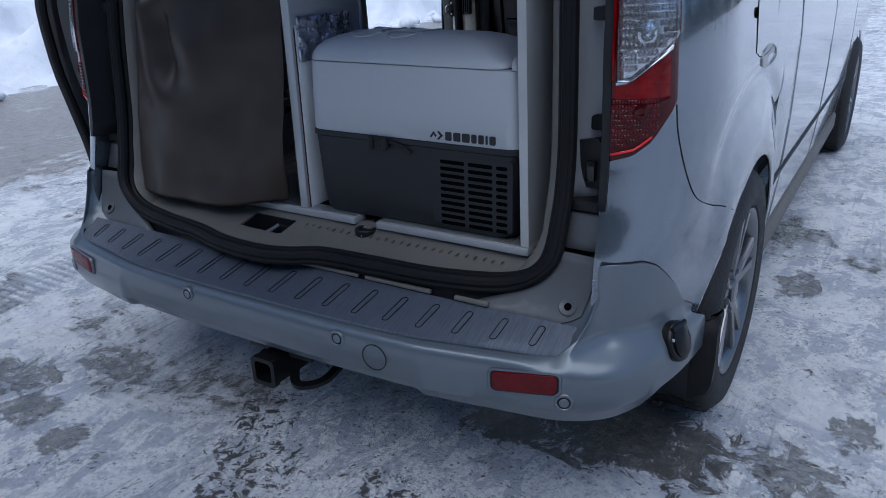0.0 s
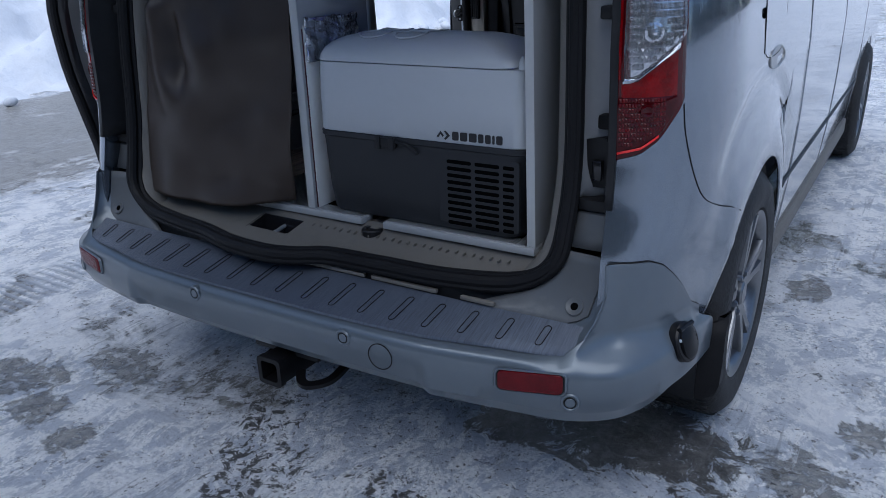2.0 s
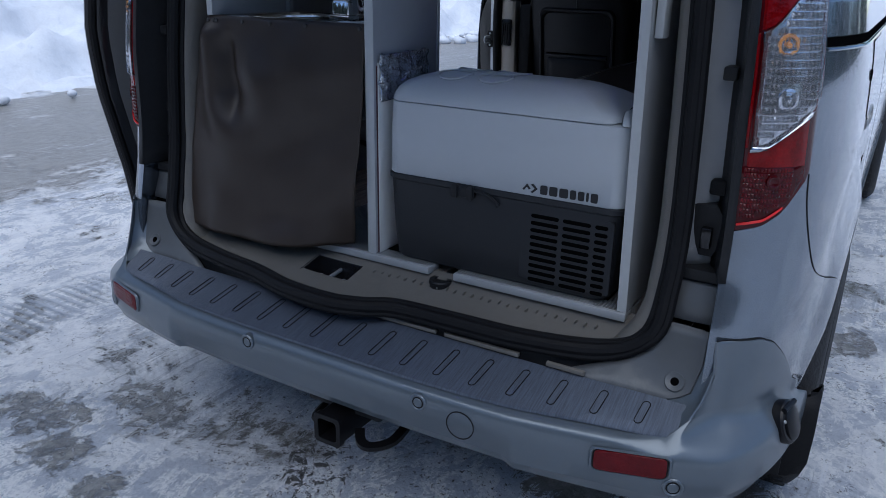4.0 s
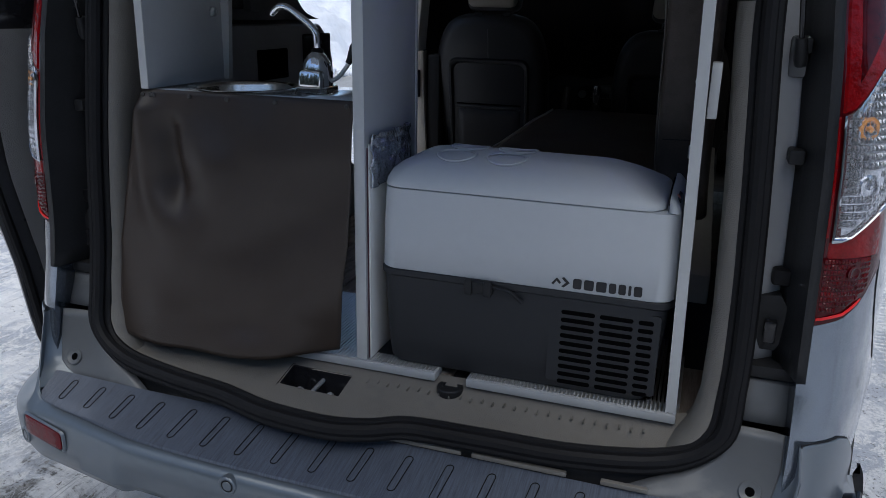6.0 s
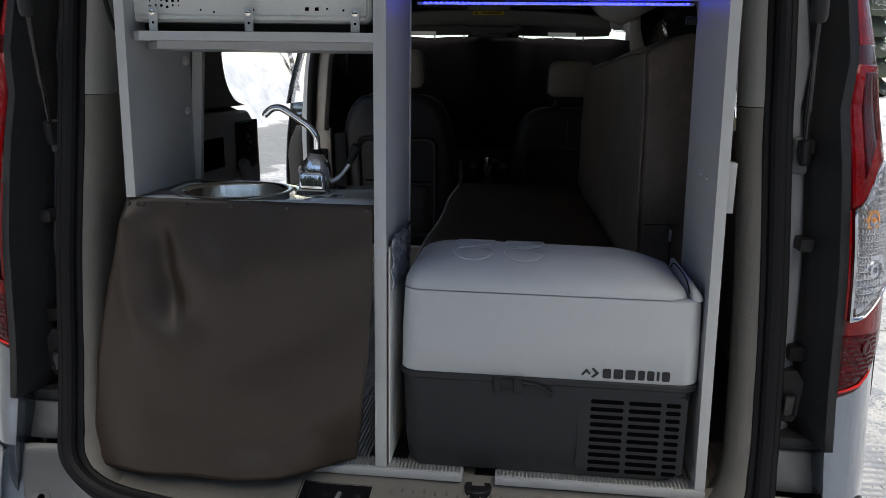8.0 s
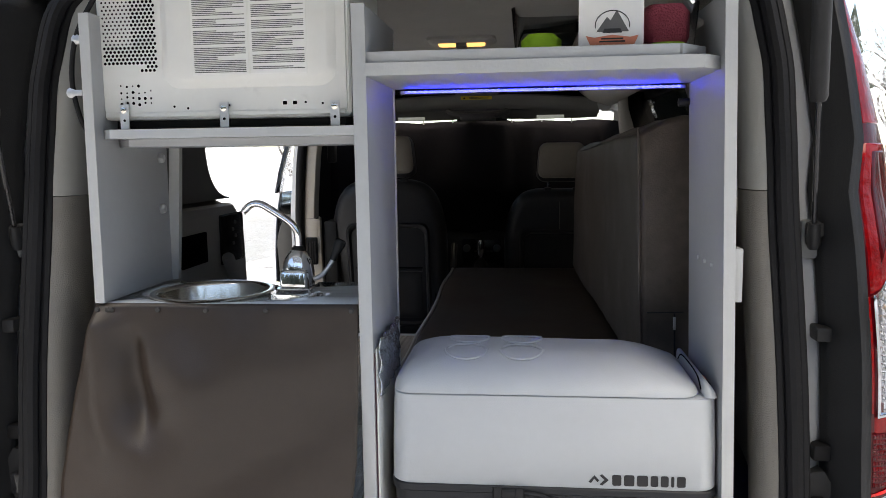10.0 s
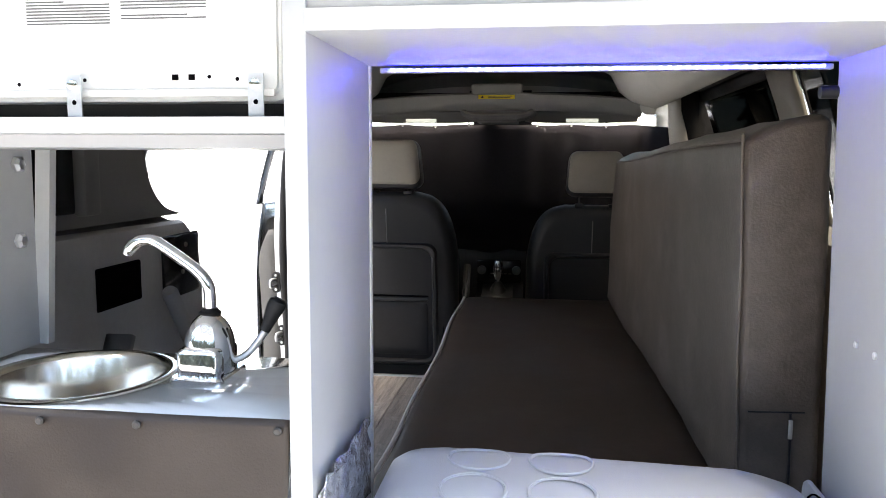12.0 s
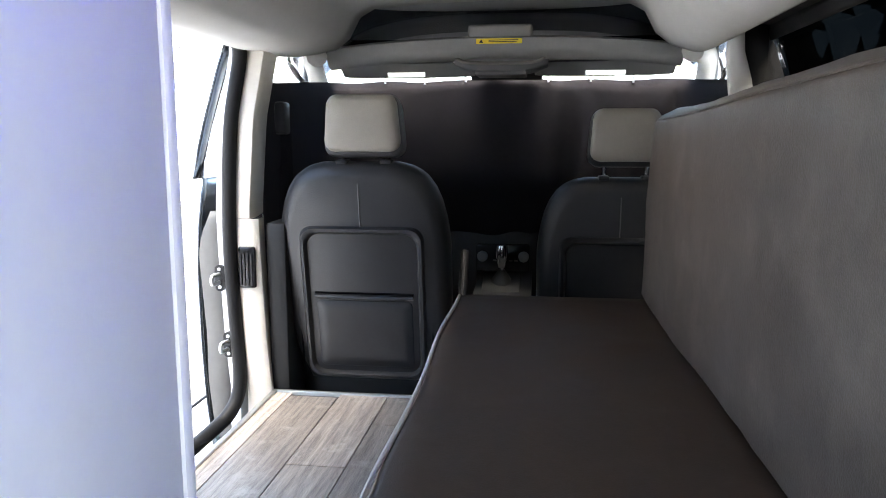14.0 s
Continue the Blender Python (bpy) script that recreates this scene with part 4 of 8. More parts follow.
for x, z in ((0.268, 0.405), (-0.190, 0.412), (0.757, 0.357), (-0.757, 0.357)):
    p, n = bumper_point(x, z)
    out = -0.0022 if abs(x) < 0.45 else 0.0025
    m3 = n.to_track_quat('Z', 'Y').to_matrix()
    bm = bmesh.new()
    lathe(bm, [(0.0, 0.0022), (0.0092, 0.0022), (0.0102, 0.0010), (0.0125, 0.0010), (0.0145, 0.0026), (0.0175, 0.0024), (0.0192, 0.0002), (0.0192, -0.02)], p + n * out, 'z', 28, m3)
    part("parking_sensor", bm, M["bumper_paint"], bumper, angle=25)
    bm = bmesh.new()
    tube(bm, [p + n * (out + 0.0012) + m3 @ Vector((0.0113 * math.cos(2 * math.pi * k / 28), 0.0113 * math.sin(2 * math.pi * k / 28), 0.0)) for k in range(28)], 0.0011, 5, closed=True)
    part("sensor_ring", bm, M["rubber"], bumper)
p, n = bumper_point(0.362, 0.383)
bm = bmesh.new()
m3 = n.to_track_quat('Z', 'Y').to_matrix()
tube(bm, [p - n * 0.0015 + m3 @ Vector((0.029 * math.cos(2 * math.pi * k / 40), 0.029 * math.sin(2 * math.pi * k / 40), 0.0)) for k in range(40)], 0.0012, 5, closed=True)
part("tow_eye_cover", bm, M["rubber"], bumper)

# trailer plug on the bumper's side
plug = new("trailer_plug")
plug.parent = van
plug.matrix_basis = Matrix.Translation((0.902, 0.247, 0.414)) @ Matrix.Rotation(radians(-12), 4, 'Z') @ Matrix.Rotation(radians(-20), 4, 'Y')
bm = bmesh.new()
lathe(bm, [(0.042, -0.02), (0.042, 0.006), (0.039, 0.010), (0.034, 0.011), (0.032, 0.007), (0.0, 0.007)], (0, 0, 0), 'x', 36)
part("flange", bm, M["plug_black"], plug)
bm = bmesh.new()
stack(bm, [[(h, u, v) for u, v in rrect(-w, w, -w2, w2, 0.024, 6)] for h, w, w2 in ((0.005, 0.028, 0.036), (0.014, 0.027, 0.034), (0.018, 0.020, 0.027))])
part("flap", bm, M["plug_black"], plug)
bm = bmesh.new()
tube(bm, [(0.012, -0.026, 0.032), (0.012, 0.026, 0.032)], 0.0055, 8)
part("hinge", bm, M["plug_black"], plug)
bm = bmesh.new()
lathe(bm, [(0.004, 0.0), (0.0035, 0.003), (0.0, 0.003)], (0.010, -0.030, 0.012), 'x', 10)
part("screw", bm, M["zinc"], plug)

# hitch receiver under the bumper
hitch = new("tow_hitch")
hitch.parent = van
hitch["label"] = "black square-tube tow hitch receiver"
bm = bmesh.new()
outer, inner = rrect(-0.032, 0.032, -0.032, 0.032, 0.006, 4), rrect(-0.025, 0.025, -0.025, 0.025, 0.004, 4)
ox, oz = 0.030, 0.255
stack(bm, [[(ox + u, -0.058, oz + v) for u, v in outer], [(ox + u, 0.22, oz + v) for u, v in outer], [(ox + u, 0.22, oz + v) for u, v in inner], [(ox + u, -0.058, oz + v) for u, v in inner], [(ox + u, -0.058, oz + v) for u, v in outer]], False, False)
part("receiver_tube", bm, M["plug_black"], hitch)
bm = bmesh.new()
stack(bm, [[(ox + u, y, oz + v) for u, v in rrect(-w, w, -w, w, 0.010, 4)] for y, w in ((-0.060, 0.0255), (-0.060, 0.036), (-0.044, 0.036), (-0.044, 0.032))], False, False)
part("collar", bm, M["plug_black"], hitch)
bm = bmesh.new()
tube(bm, smooth_path([(ox + 0.045, 0.0, 0.24), (ox + 0.07, -0.028, 0.232), (ox + 0.100, -0.030, 0.232), (ox + 0.128, 0.012, 0.234), (ox + 0.128, 0.085, 0.25)], 5), 1.0, 8, shape=[(-0.011, -0.005), (0.011, -0.005), (0.011, 0.005), (-0.011, 0.005)])
part("chain_loop", bm, M["plug_black"], hitch)
bm = bmesh.new()
tube(bm, smooth_path([(ox - 0.045, 0.0, 0.24), (ox - 0.06, -0.02, 0.24), (ox - 0.08, 0.0, 0.24), (ox - 0.085, 0.085, 0.25)], 5), 0.008, 8)
part("chain_loop", bm, M["plug_black"], hitch)
bm = bmesh.new()
box(bm, -0.55, 0.55, 0.10, 0.155, 0.225, 0.28, 0.008)
part("cross_tube", bm, M["plug_black"], hitch)
bm = bmesh.new()
box(bm, ox + 0.13, ox + 0.24, 0.0985, 0.0995, 0.235, 0.272)
lab = part("rating_label", bm, M["sticker"], hitch, "white printed rating label")
for k in range(4):
    bm = bmesh.new()
    box(bm, ox + 0.135, ox + 0.2 + 0.03 * (k % 2), 0.0975, 0.0985, 0.240 + k * 0.0075, 0.2435 + k * 0.0075)
    part("print_bar", bm, M["print_black"], lab)
bm = bmesh.new()
box(bm, ox - 0.10, ox + 0.10, 0.0, 0.10, 0.275, 0.29, 0.004)
part("bracket", bm, M["black_plastic"], hitch)

# ---- tail lamps ----
def lens(a, z, out):
    """A point of the lamp, measured out from its seat in the body."""
    return corner(a, z, out - 0.013)


def lamp_patch(a0, a1, zf0, zf1, out, s, na=9, nz=10, edge=0.006):
    bm = bmesh.new()
    cols = []
    for i in range(na):
        a = a0 + (a1 - a0) * i / (na - 1)
        lo, hi = zf0(a), zf1(a)
        col = []
        e = 0 if 0 < i < na - 1 else 1
        zs = [lo] + frange(lo + 0.004, hi - 0.004, nz) + [hi]
        for k, z in enumerate(zs):
            rim = e or k == 0 or k == len(zs) - 1
            col.append(mirrored(lens(a, z, out - edge if rim else out), s))
        cols.append(col)
    grid(bm, cols)
    return bm


LAMP_A = 0.46
z_low = lambda a: lerp(a, [(0.0, 0.790), (0.06, 0.794), (0.20, 0.803), (0.31, 0.826), (0.46, 0.897)])
z_break = lambda a: lerp(a, [(0.0, 0.935), (0.10, 0.938), (0.16, 0.940), (0.41, 0.998), (0.46, 1.03)])
z_c_top = lambda a: 1.125 + 0.075 * ease((a - 0.08) / 0.3)
z_top = lambda a: 1.63
for s in (1, -1):
    lamp = new("tail_light")
    lamp.parent = van
    lamp["label"] = "red and clear vertical tail lamp"
    part("housing", lamp_patch(0.0, LAMP_A + 0.015, lambda a: z_low(a) - 0.008, z_top, 0.004, s, 10, 20), M["gloss_black"], lamp)
    part("lens_border", lamp_patch(0.008, LAMP_A, z_low, z_top, 0.0185, s, 12, 24), M["maroon_border"], lamp, "dark maroon lens border")
    part("red_lens", lamp_patch(0.034, LAMP_A - 0.03, lambda a: max(z_low(a) + 0.012, 0.905), z_break, 0.0200, s, 10, 8), M["red_lens"], lamp)
    part("stop_lens", lamp_patch(0.036, LAMP_A - 0.06, lambda a: z_low(a) + 0.012, lambda a: max(0.912, z_low(a) + 0.03), 0.0202, s, 10, 6, 0.002), M["dark_red_lens"], lamp, "dark red faceted lens")
    part("red_edge_lens", lamp_patch(0.036, 0.074, z_break, z_c_top, 0.020, s, 4, 10), M["red_lens"], lamp)
    part("upper_red_lens", lamp_patch(0.034, LAMP_A - 0.03, z_c_top, lambda a: 1.362, 0.0205, s, 9, 10), M["red_lens"], lamp)
    part("high_red_lens", lamp_patch(0.034, LAMP_A - 0.03, lambda a: 1.388, z_top, 0.0205, s, 9, 10), M["red_lens"], lamp)
    part("reflector_bowl", lamp_patch(0.09, LAMP_A - 0.02, z_break, z_c_top, 0.0188, s, 9, 14, 0.001), M["lens_back"], lamp)
    part("clear_lens", lamp_patch(0.085, LAMP_A - 0.014, z_break, z_c_top, 0.0262, s, 9, 12), M["clear_lens"], lamp)
    part("clear_bezel", lamp_patch(0.076, 0.088, z_break, z_c_top, 0.0268, s, 3, 10, 0.004), M["lens_back"], lamp, "pale bezel of the clear lens")
    part("lower_bezel", lamp_patch(0.076, 0.40, lambda a: z_break(a) - 0.004, lambda a: z_break(a) + 0.005, 0.0268, s, 8, 3, 0.004), M["lens_back"], lamp)
    part("inner_red_lens", lamp_patch(0.13, 0.36, lambda a: 1.145 + 0.14 * (a - 0.1) / 0.3, lambda a: 1.35, 0.0215, s, 8, 8, 0.003), M["dark_red_lens"], lamp)
    part("light_guide", lamp_patch(0.05, 0.30, lambda a: z_low(a) + 0.012, lambda a: z_low(a) + 0.0165, 0.0225, s, 8, 3, 0.002), M["bright_red"], lamp, "bright red line")
    for k in range(19):
        for j in range(14):
            a, z = 0.105 + 0.024 * j, 0.945 + 0.0125 * k
            if z > z_break(a) + 0.008 and z < z_c_top(a) - 0.012 and (a - 0.25) ** 2 / 0.006 + (z - 1.02) ** 2 / 0.0006 > 1:
                bm = bmesh.new()
                p0, p1, p2, p3 = lens(a, z, 0.0192), lens(a + 0.021, z, 0.0192), lens(a + 0.021, z + 0.011, 0.0192), lens(a, z + 0.011, 0.0192)
                c = (p0 + p1 + p2 + p3) / 4 + (corner(a, z, 1) - corner(a, z, 0)) * 0.004
                vs = [bm.verts.new(mirrored(q, s)) for q in (p0, p1, p2, p3)]
                cv = bm.verts.new(mirrored(c, s))
                for q in range(4):
                    bm.faces.new((vs[q], vs[(q + 1) % 4], cv))
                part("prism_facet", bm, M["lens_back"], lamp, angle=5)
    for z, a, mm in ((1.02, 0.25, "glass"), (1.105, 0.22, "amber")):
        q = lens(a, z, 0.0205)
        bm = bmesh.new()
        nn = (corner(a, z, 1) - corner(a, z, 0)).normalized()
        r3 = Vector((nn.x * s, nn.y, nn.z)).to_track_quat('Z', 'Y').to_matrix()
        lathe(bm, [(0.017, -0.008), (0.018, 0.0), (0.013, 0.001), (0.012, -0.003), (0.006, -0.002), (0.004, 0.004), (0.0, 0.005)], mirrored(q, s), 'z', 24, r3)
        part("bulb", bm, M["amber"] if mm == "amber" else M["lens_back"], lamp)
    # faceted reflector behind the dark red lens
    bm = bmesh.new()
    for k in range(11):
        for j in range(15):
            a, z = 0.058 + 0.0185 * j, 0.812 + 0.0088 * k
            if z < z_low(a) + 0.022 or z > 0.902 or (a - 0.225) ** 2 / 0.0011 + (z - 0.884) ** 2 / 0.00022 < 1:
                continue
            ring = [lens(a, z, 0.0203), lens(a + 0.015, z, 0.0203), lens(a + 0.015, z + 0.007, 0.0203), lens(a, z + 0.007, 0.0203)]
            tip = bm.verts.new(mirrored(lens(a + 0.0075 + 0.004 * math.sin(7 * j + 3 * k), z + 0.0035 + 0.002 * math.sin(5 * j + 11 * k), 0.0218), s))
            vs = [bm.verts.new(mirrored(q, s)) for q in ring]
            for q in range(4):
                bm.faces.new((vs[q], vs[(q + 1) % 4], tip))
    tagged(part("lens_facet", bm, M["facet_red"], lamp, angle=5), kind="stuff")
    bm = bmesh.new()
    nn = (corner(0.225, 0.884, 1) - corner(0.225, 0.884, 0)).normalized()
    lathe(bm, [(0.013, -0.002), (0.0125, 0.0025), (0.009, 0.003), (0.006, 0.0015), (0.0, 0.0015)], mirrored(lens(0.225, 0.884, 0.0203), s), 'z', 20, Vector((nn.x * s, nn.y, nn.z)).to_track_quat('Z', 'Y').to_matrix())
    part("bulb", bm, M["maroon_border"], lamp)
    # black inner wall of the lamp and its catch
    bm = bmesh.new()
    cols = []
    for z in frange(0.70, 1.66, 24):
        xi, y = x_inner(z), lerp(z, YR)
        cols.append([mirrored(q, s) for q in ((xi + 0.012, y - 0.002, z), (xi, y - 0.004, z), (xi - 0.007, y + 0.03, z), (xi - 0.018, y + 0.065, z), (xi - 0.030, y + 0.082, z))])
    grid(bm, cols)
    thicken(part("lamp_shroud", bm, M["black_plastic"], van, "black plastic lamp shroud", angle=40), 0.004)

# ---- tailgate opening: gutter, corner panels, struts, seals ----
def seal_x(z):
    return lerp(z, [(0.50, 0.60), (0.56, 0.652), (0.62, 0.668), (0.75, 0.672), (0.98, 0.664), (1.25, 0.648), (1.40, 0.645), (1.56, 0.636), (1.66, 0.60)])


def seal_y(z):
    return lerp(z, [(0.50, 0.12), (0.60, 0.165), (0.75, 0.198), (1.0, 0.215), (1.3, 0.245), (1.66, 0.31)])


SEAL_BOTTOM = [(-0.575, 0.128, 0.522), (-0.43, 0.097, 0.514), (-0.29, 0.077, 0.512), (-0.17, 0.046, 0.511), (-0.04, 0.038, 0.511), (0.04, 0.056, 0.512), (0.11, 0.088, 0.513), (0.25, 0.097, 0.513), (0.42, 0.104, 0.514), (0.575, 0.136, 0.522)]


def seal_path(grow=0.0, dy=0.0, dz=0.0):
    zs = [0.57, 0.66, 0.78, 0.95, 1.1, 1.25, 1.4, 1.52]
    right = [(seal_x(z) + grow, seal_y(z) + dy, z) for z in zs]
    top = [(0.60 + grow, 0.31 + dy, 1.645), (0.47, 0.33 + dy, 1.672 + grow), (0.0, 0.345 + dy, 1.69 + grow), (-0.47, 0.33 + dy, 1.672 + grow), (-0.60 - grow, 0.31 + dy, 1.645)]
    left = [(-x, y, z) for x, y, z in right[::-1]]
    bottom = [(x, y + dy, z + dz) for x, y, z in SEAL_BOTTOM]
    return smooth_path(right + top + left + bottom, 6, closed=True)


bm = bmesh.new()
tube(bm, seal_path(0.0), 0.014, 10, closed=True)
tube(bm, seal_path(0.012, -0.004, -0.013), 0.009, 8, closed=True)
tube(bm, seal_path(-0.016, 0.012, 0.010), 0.009, 8, closed=True)
part("door_seal", bm, M["rubber"], van, "black double rubber door seal")

for s in (1, -1):
    # painted gutter between seal and lamp
    bm = bmesh.new()
    cols = []
    for z in frange(0.695, 1.66, 24):
        sx, sy, xi, y = seal_x(z), seal_y(z), x_inner(z), lerp(z, YR)
        cols.append([mirrored(q, s) for q in ((sx - 0.005, sy + 0.012, z), (sx + 0.012, sy + 0.02, z), (sx + 0.018, sy + 0.03, z), (sx + 0.03, sy + 0.036, z), (max(xi - 0.034, sx + 0.034), y + 0.088, z), (max(xi - 0.026, sx + 0.038), y + 0.088, z))])
    grid(bm, cols)
    thicken(part("gutter_panel", bm, M["gutter"], van, "painted gutter beside the tail lamp", angle=40), 0.004)
    # corner panels below the lamps
    bm, facet = bmesh.new(), bmesh.new()
    rows, side = [], []
    for z, y, xo, fx, fy in ((0.676, 0.290, 0.760, 0.786, 0.26), (0.674, 0.206, 0.762, 0.787, 0.182), (0.670, 0.200, 0.763, 0.787, 0.180), (0.640, 0.189, 0.761, 0.783, 0.168), (0.606, 0.174, 0.758, 0.777, 0.150)):
        rows.append([mirrored(q, s) for q in ((seal_x(z) + 0.004, y + 0.008, z), (seal_x(z) + 0.018, y - 0.001, z), (0.72, y - 0.002, z), (xo - 0.004, y - 0.001, z), (xo, y + 0.002, z))])
        side.append([mirrored(q, s) for q in ((xo, y + 0.002, z), (0.5 * (xo + fx), 0.5 * (y + fy), z), (fx, fy, z))])
    grid(bm, rows)
    grid(facet, side)
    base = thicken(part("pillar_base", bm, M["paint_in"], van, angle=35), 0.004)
    part("side_facet", facet, M["paint"], base)
    bm, wall = bmesh.new(), bmesh.new()
    rows, side = [], []
    for z in (0.600, 0.58, 0.56, 0.54, 0.52, 0.503, 0.487, 0.475, 0.464, 0.45):
        xi = lerp(z, [(0.45, 0.48), (0.472, 0.50), (0.487, 0.55), (0.505, 0.60), (0.53, 0.640), (0.57, 0.662), (0.6, 0.668)])
        y = lerp(z, [(0.45, 0.09), (0.472, 0.097), (0.487, 0.118), (0.505, 0.134), (0.53, 0.146), (0.57, 0.158), (0.6, 0.166)])
        c, l = on_line(z, CREASE), on_line(z, LIP)
        rows.append([mirrored(q, s) for q in ((xi, y + 0.006, z), (xi + 0.02, y - 0.001, z), (xi + 0.45 * (c.x - xi), y + 0.45 * (c.y - y) + 0.003, z), (xi + 0.85 * (c.x - xi), y + 0.85 * (c.y - y) + 0.003, z), (c.x - 0.003, c.y + 0.001, z), tuple(c))])
        side.append([mirrored(c + (l - c) * k + Vector((0.006, 0.006, 0)) * math.sin(math.pi * k), s) for k in frange(0, 1, 6)])
    grid(bm, rows)
    grid(wall, side)
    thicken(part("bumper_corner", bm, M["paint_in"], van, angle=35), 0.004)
    part("bumper_return", wall, M["bumper_paint"], bumper, angle=50)
    bm = bmesh.new()
    lathe(bm, [(0.019, -0.003), (0.019, 0.002), (0.0175, 0.0032), (0.014, 0.0026), (0.010, 0.001), (0.0, 0.001)], (s * 0.713, 0.126, 0.500), 'z', 24, Matrix.Rotation(radians(56), 3, 'X'))
    part("panel_screw", bm, M["paint_in"], van)
    bm = bmesh.new()
    lathe(bm, [(0.0, 0.0018), (0.0075, 0.0018), (0.0085, 0.0)], (s * 0.713, 0.126, 0.500), 'z', 16, Matrix.Rotation(radians(56), 3, 'X'))
    part("screw_hole", bm, M["void"], van)
    # dark strip under the lamp shroud
    bm = bmesh.new()
    box(bm, min(s * 0.672, s * 0.765), max(s * 0.672, s * 0.765), 0.196, 0.31, 0.677, 0.700, 0.004)
    part("shroud_foot", bm, M["black_plastic"], van)
    # catch box on the gutter
    catch = new("catch_box")
    catch.parent = van
    bm = bmesh.new()
    stack(bm, [[(s * (0.708 + u), y, 0.768 + v) for u, v in ((-0.024, -0.05), (0.018, -0.05), (0.034, -0.018), (0.034, 0.02), (0.016, 0.05), (-0.024, 0.045))] for y in (0.27, 0.228)])
    part("body", bevel_all(bm, 0.004), M["black_plastic"], catch)
    bm = bmesh.new()
    box(bm, s * 0.714 - 0.010, s * 0.714 + 0.010, 0.212, 0.230, 0.735, 0.775, 0.003)
    part("wedge", bm, M["gloss_black"], catch)
    bm = bmesh.new()
    box(bm, min(s * 0.706, s * 0.735), max(s * 0.706, s * 0.735), 0.228, 0.262, 0.834, 0.862, 0.005)
    part("buffer", bm, M["rubber"], van)
    for z in (1.05, 1.22):
        bm = bmesh.new()
        box(bm, s * (x_inner(z) - 0.035) - 0.012, s * (x_inner(z) - 0.035) + 0.012, lerp(z, YR) + 0.05, lerp(z, YR) + 0.12, z - 0.012, z + 0.012, 0.004)
        part("shroud_clip", bm, M["black_plastic"], van)
    # gas strut
    strut = new("gas_strut")
    strut.parent = van
    strut["label"] = "black gas strut holding the tailgate"
    a, b = Vector((s * 0.700, 0.256, 1.200)), Vector((s * 0.608, 0.02, 1.86))
    bm = bmesh.new()
    tube(bm, [a, a + (b - a) * 0.35], 0.0045, 10)
    part("rod", bm, M["gloss_black"], strut)
    bm = bmesh.new()
    tube(bm, [a + (b - a) * 0.34, a + (b - a) * 0.35, a + (b - a) * 0.98], [0.011, 0.0135, 0.0135], 14)
    part("cylinder", bm, M["black_plastic"], strut)
    bm = bmesh.new()
    tube(bm, [a - (b - a) * 0.015, a, a + (b - a) * 0.05], [0.009, 0.0115, 0.009], 12)
    tube(bm, [a, a + Vector((s * 0.0, 0.03, 0))], 0.006, 8)
    part("ball_socket", bm, M["black_plastic"], strut)
    bm = bmesh.new()
    box(bm, s * 0.706 - 0.022, s * 0.706 + 0.022, 0.268, 0.29, 1.17, 1.235, 0.006)
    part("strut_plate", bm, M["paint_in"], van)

# raised tailgate overhead
gate = new("tailgate")
gate.parent = van
gate["label"] = "raised tailgate overhead"
bm = bmesh.new()
rows = []
for v in frange(0, 1, 12):
    y, z = 0.33 - 1.25 * v, 1.79 + 0.10 * math.sin(v * 3.0) + 0.17 * v
    rows.append([(u * (0.68 + 0.16 * v - 0.10 * v * v), y, z - 0.05 * u * u) for u in frange(-1, 1, 13)])
grid(bm, rows)
thicken(part("outer_skin", bm, M["paint"], gate, angle=60), 0.03, 1.0)
bm = bmesh.new()
tube(bm, [(-0.5, 0.335, 1.76), (0.5, 0.335, 1.76)], 0.02, 10)
part("hinge_bar", bm, M["paint_in"], gate)

# lower rear panel under the seal, with bright strips
bm = bmesh.new()
rows = []
base = smooth_path(SEAL_BOTTOM, 5)
for p in base:
    rows.append([(p.x, p.y + 0.02, 0.518), (p.x, p.y + 0.012, 0.505), (p.x, max(0.100, p.y + 0.01), 0.485), (p.x, 0.104, 0.44)])
grid(bm, rows)
thicken(part("rear_cross_panel", bm, M["black_plastic"], van, angle=50), 0.003)
for x0, x1 in ((-0.33, -0.27), (-0.02, 0.03), (0.05, 0.215), (0.235, 0.41), (0.47, 0.55)):
    bm = bmesh.new()
    box(bm, x0, x1, 0.090, 0.100, 0.477, 0.486, 0.002)
    part("sill_strip", bm, M["trim"], van, "pale strip below the seal")

# greige load-sill trim with latch recess
def seal_front(x):
    pts = SEAL_BOTTOM
    for (xa, ya, za), (xb, yb, zb) in zip(pts, pts[1:]):
        if xa <= x <= xb:
            return ya + (yb - ya) * (x - xa) / (xb - xa)
    return 0.10 + 0.9 * (abs(x) - 0.575)


HX0, HX1 = -0.196, -0.058
bm = bmesh.new()
xs = sorted(set([round(v, 4) for v in frange(-0.66, 0.66, 45)] + [HX0, HX1]))
fr = [0.0, 0.12, 0.3, 0.45, 0.78, 0.92, 1.0]
zz = [0.512, 0.519, 0.521, 0.523, 0.537, 0.551, 0.553]
vs = {}
for x in xs:
    y0, y1 = seal_front(x) + 0.008, 0.245
    lift = 0.02 * ease((abs(x) - 0.55) / 0.1)
    for j, f in enumerate(fr):
        vs[x, j] = bm.verts.new((x, y0 + (y1 - y0) * f, zz[j] + lift))
for i in range(len(xs) - 1):
    for j in range(len(fr) - 1):
        if HX0 - 1e-6 <= xs[i] and xs[i + 1] <= HX1 + 1e-6 and j in (3,):
            continue
        bm.faces.new((vs[xs[i], j], vs[xs[i + 1], j], vs[xs[i + 1], j + 1], vs[xs[i], j + 1]))
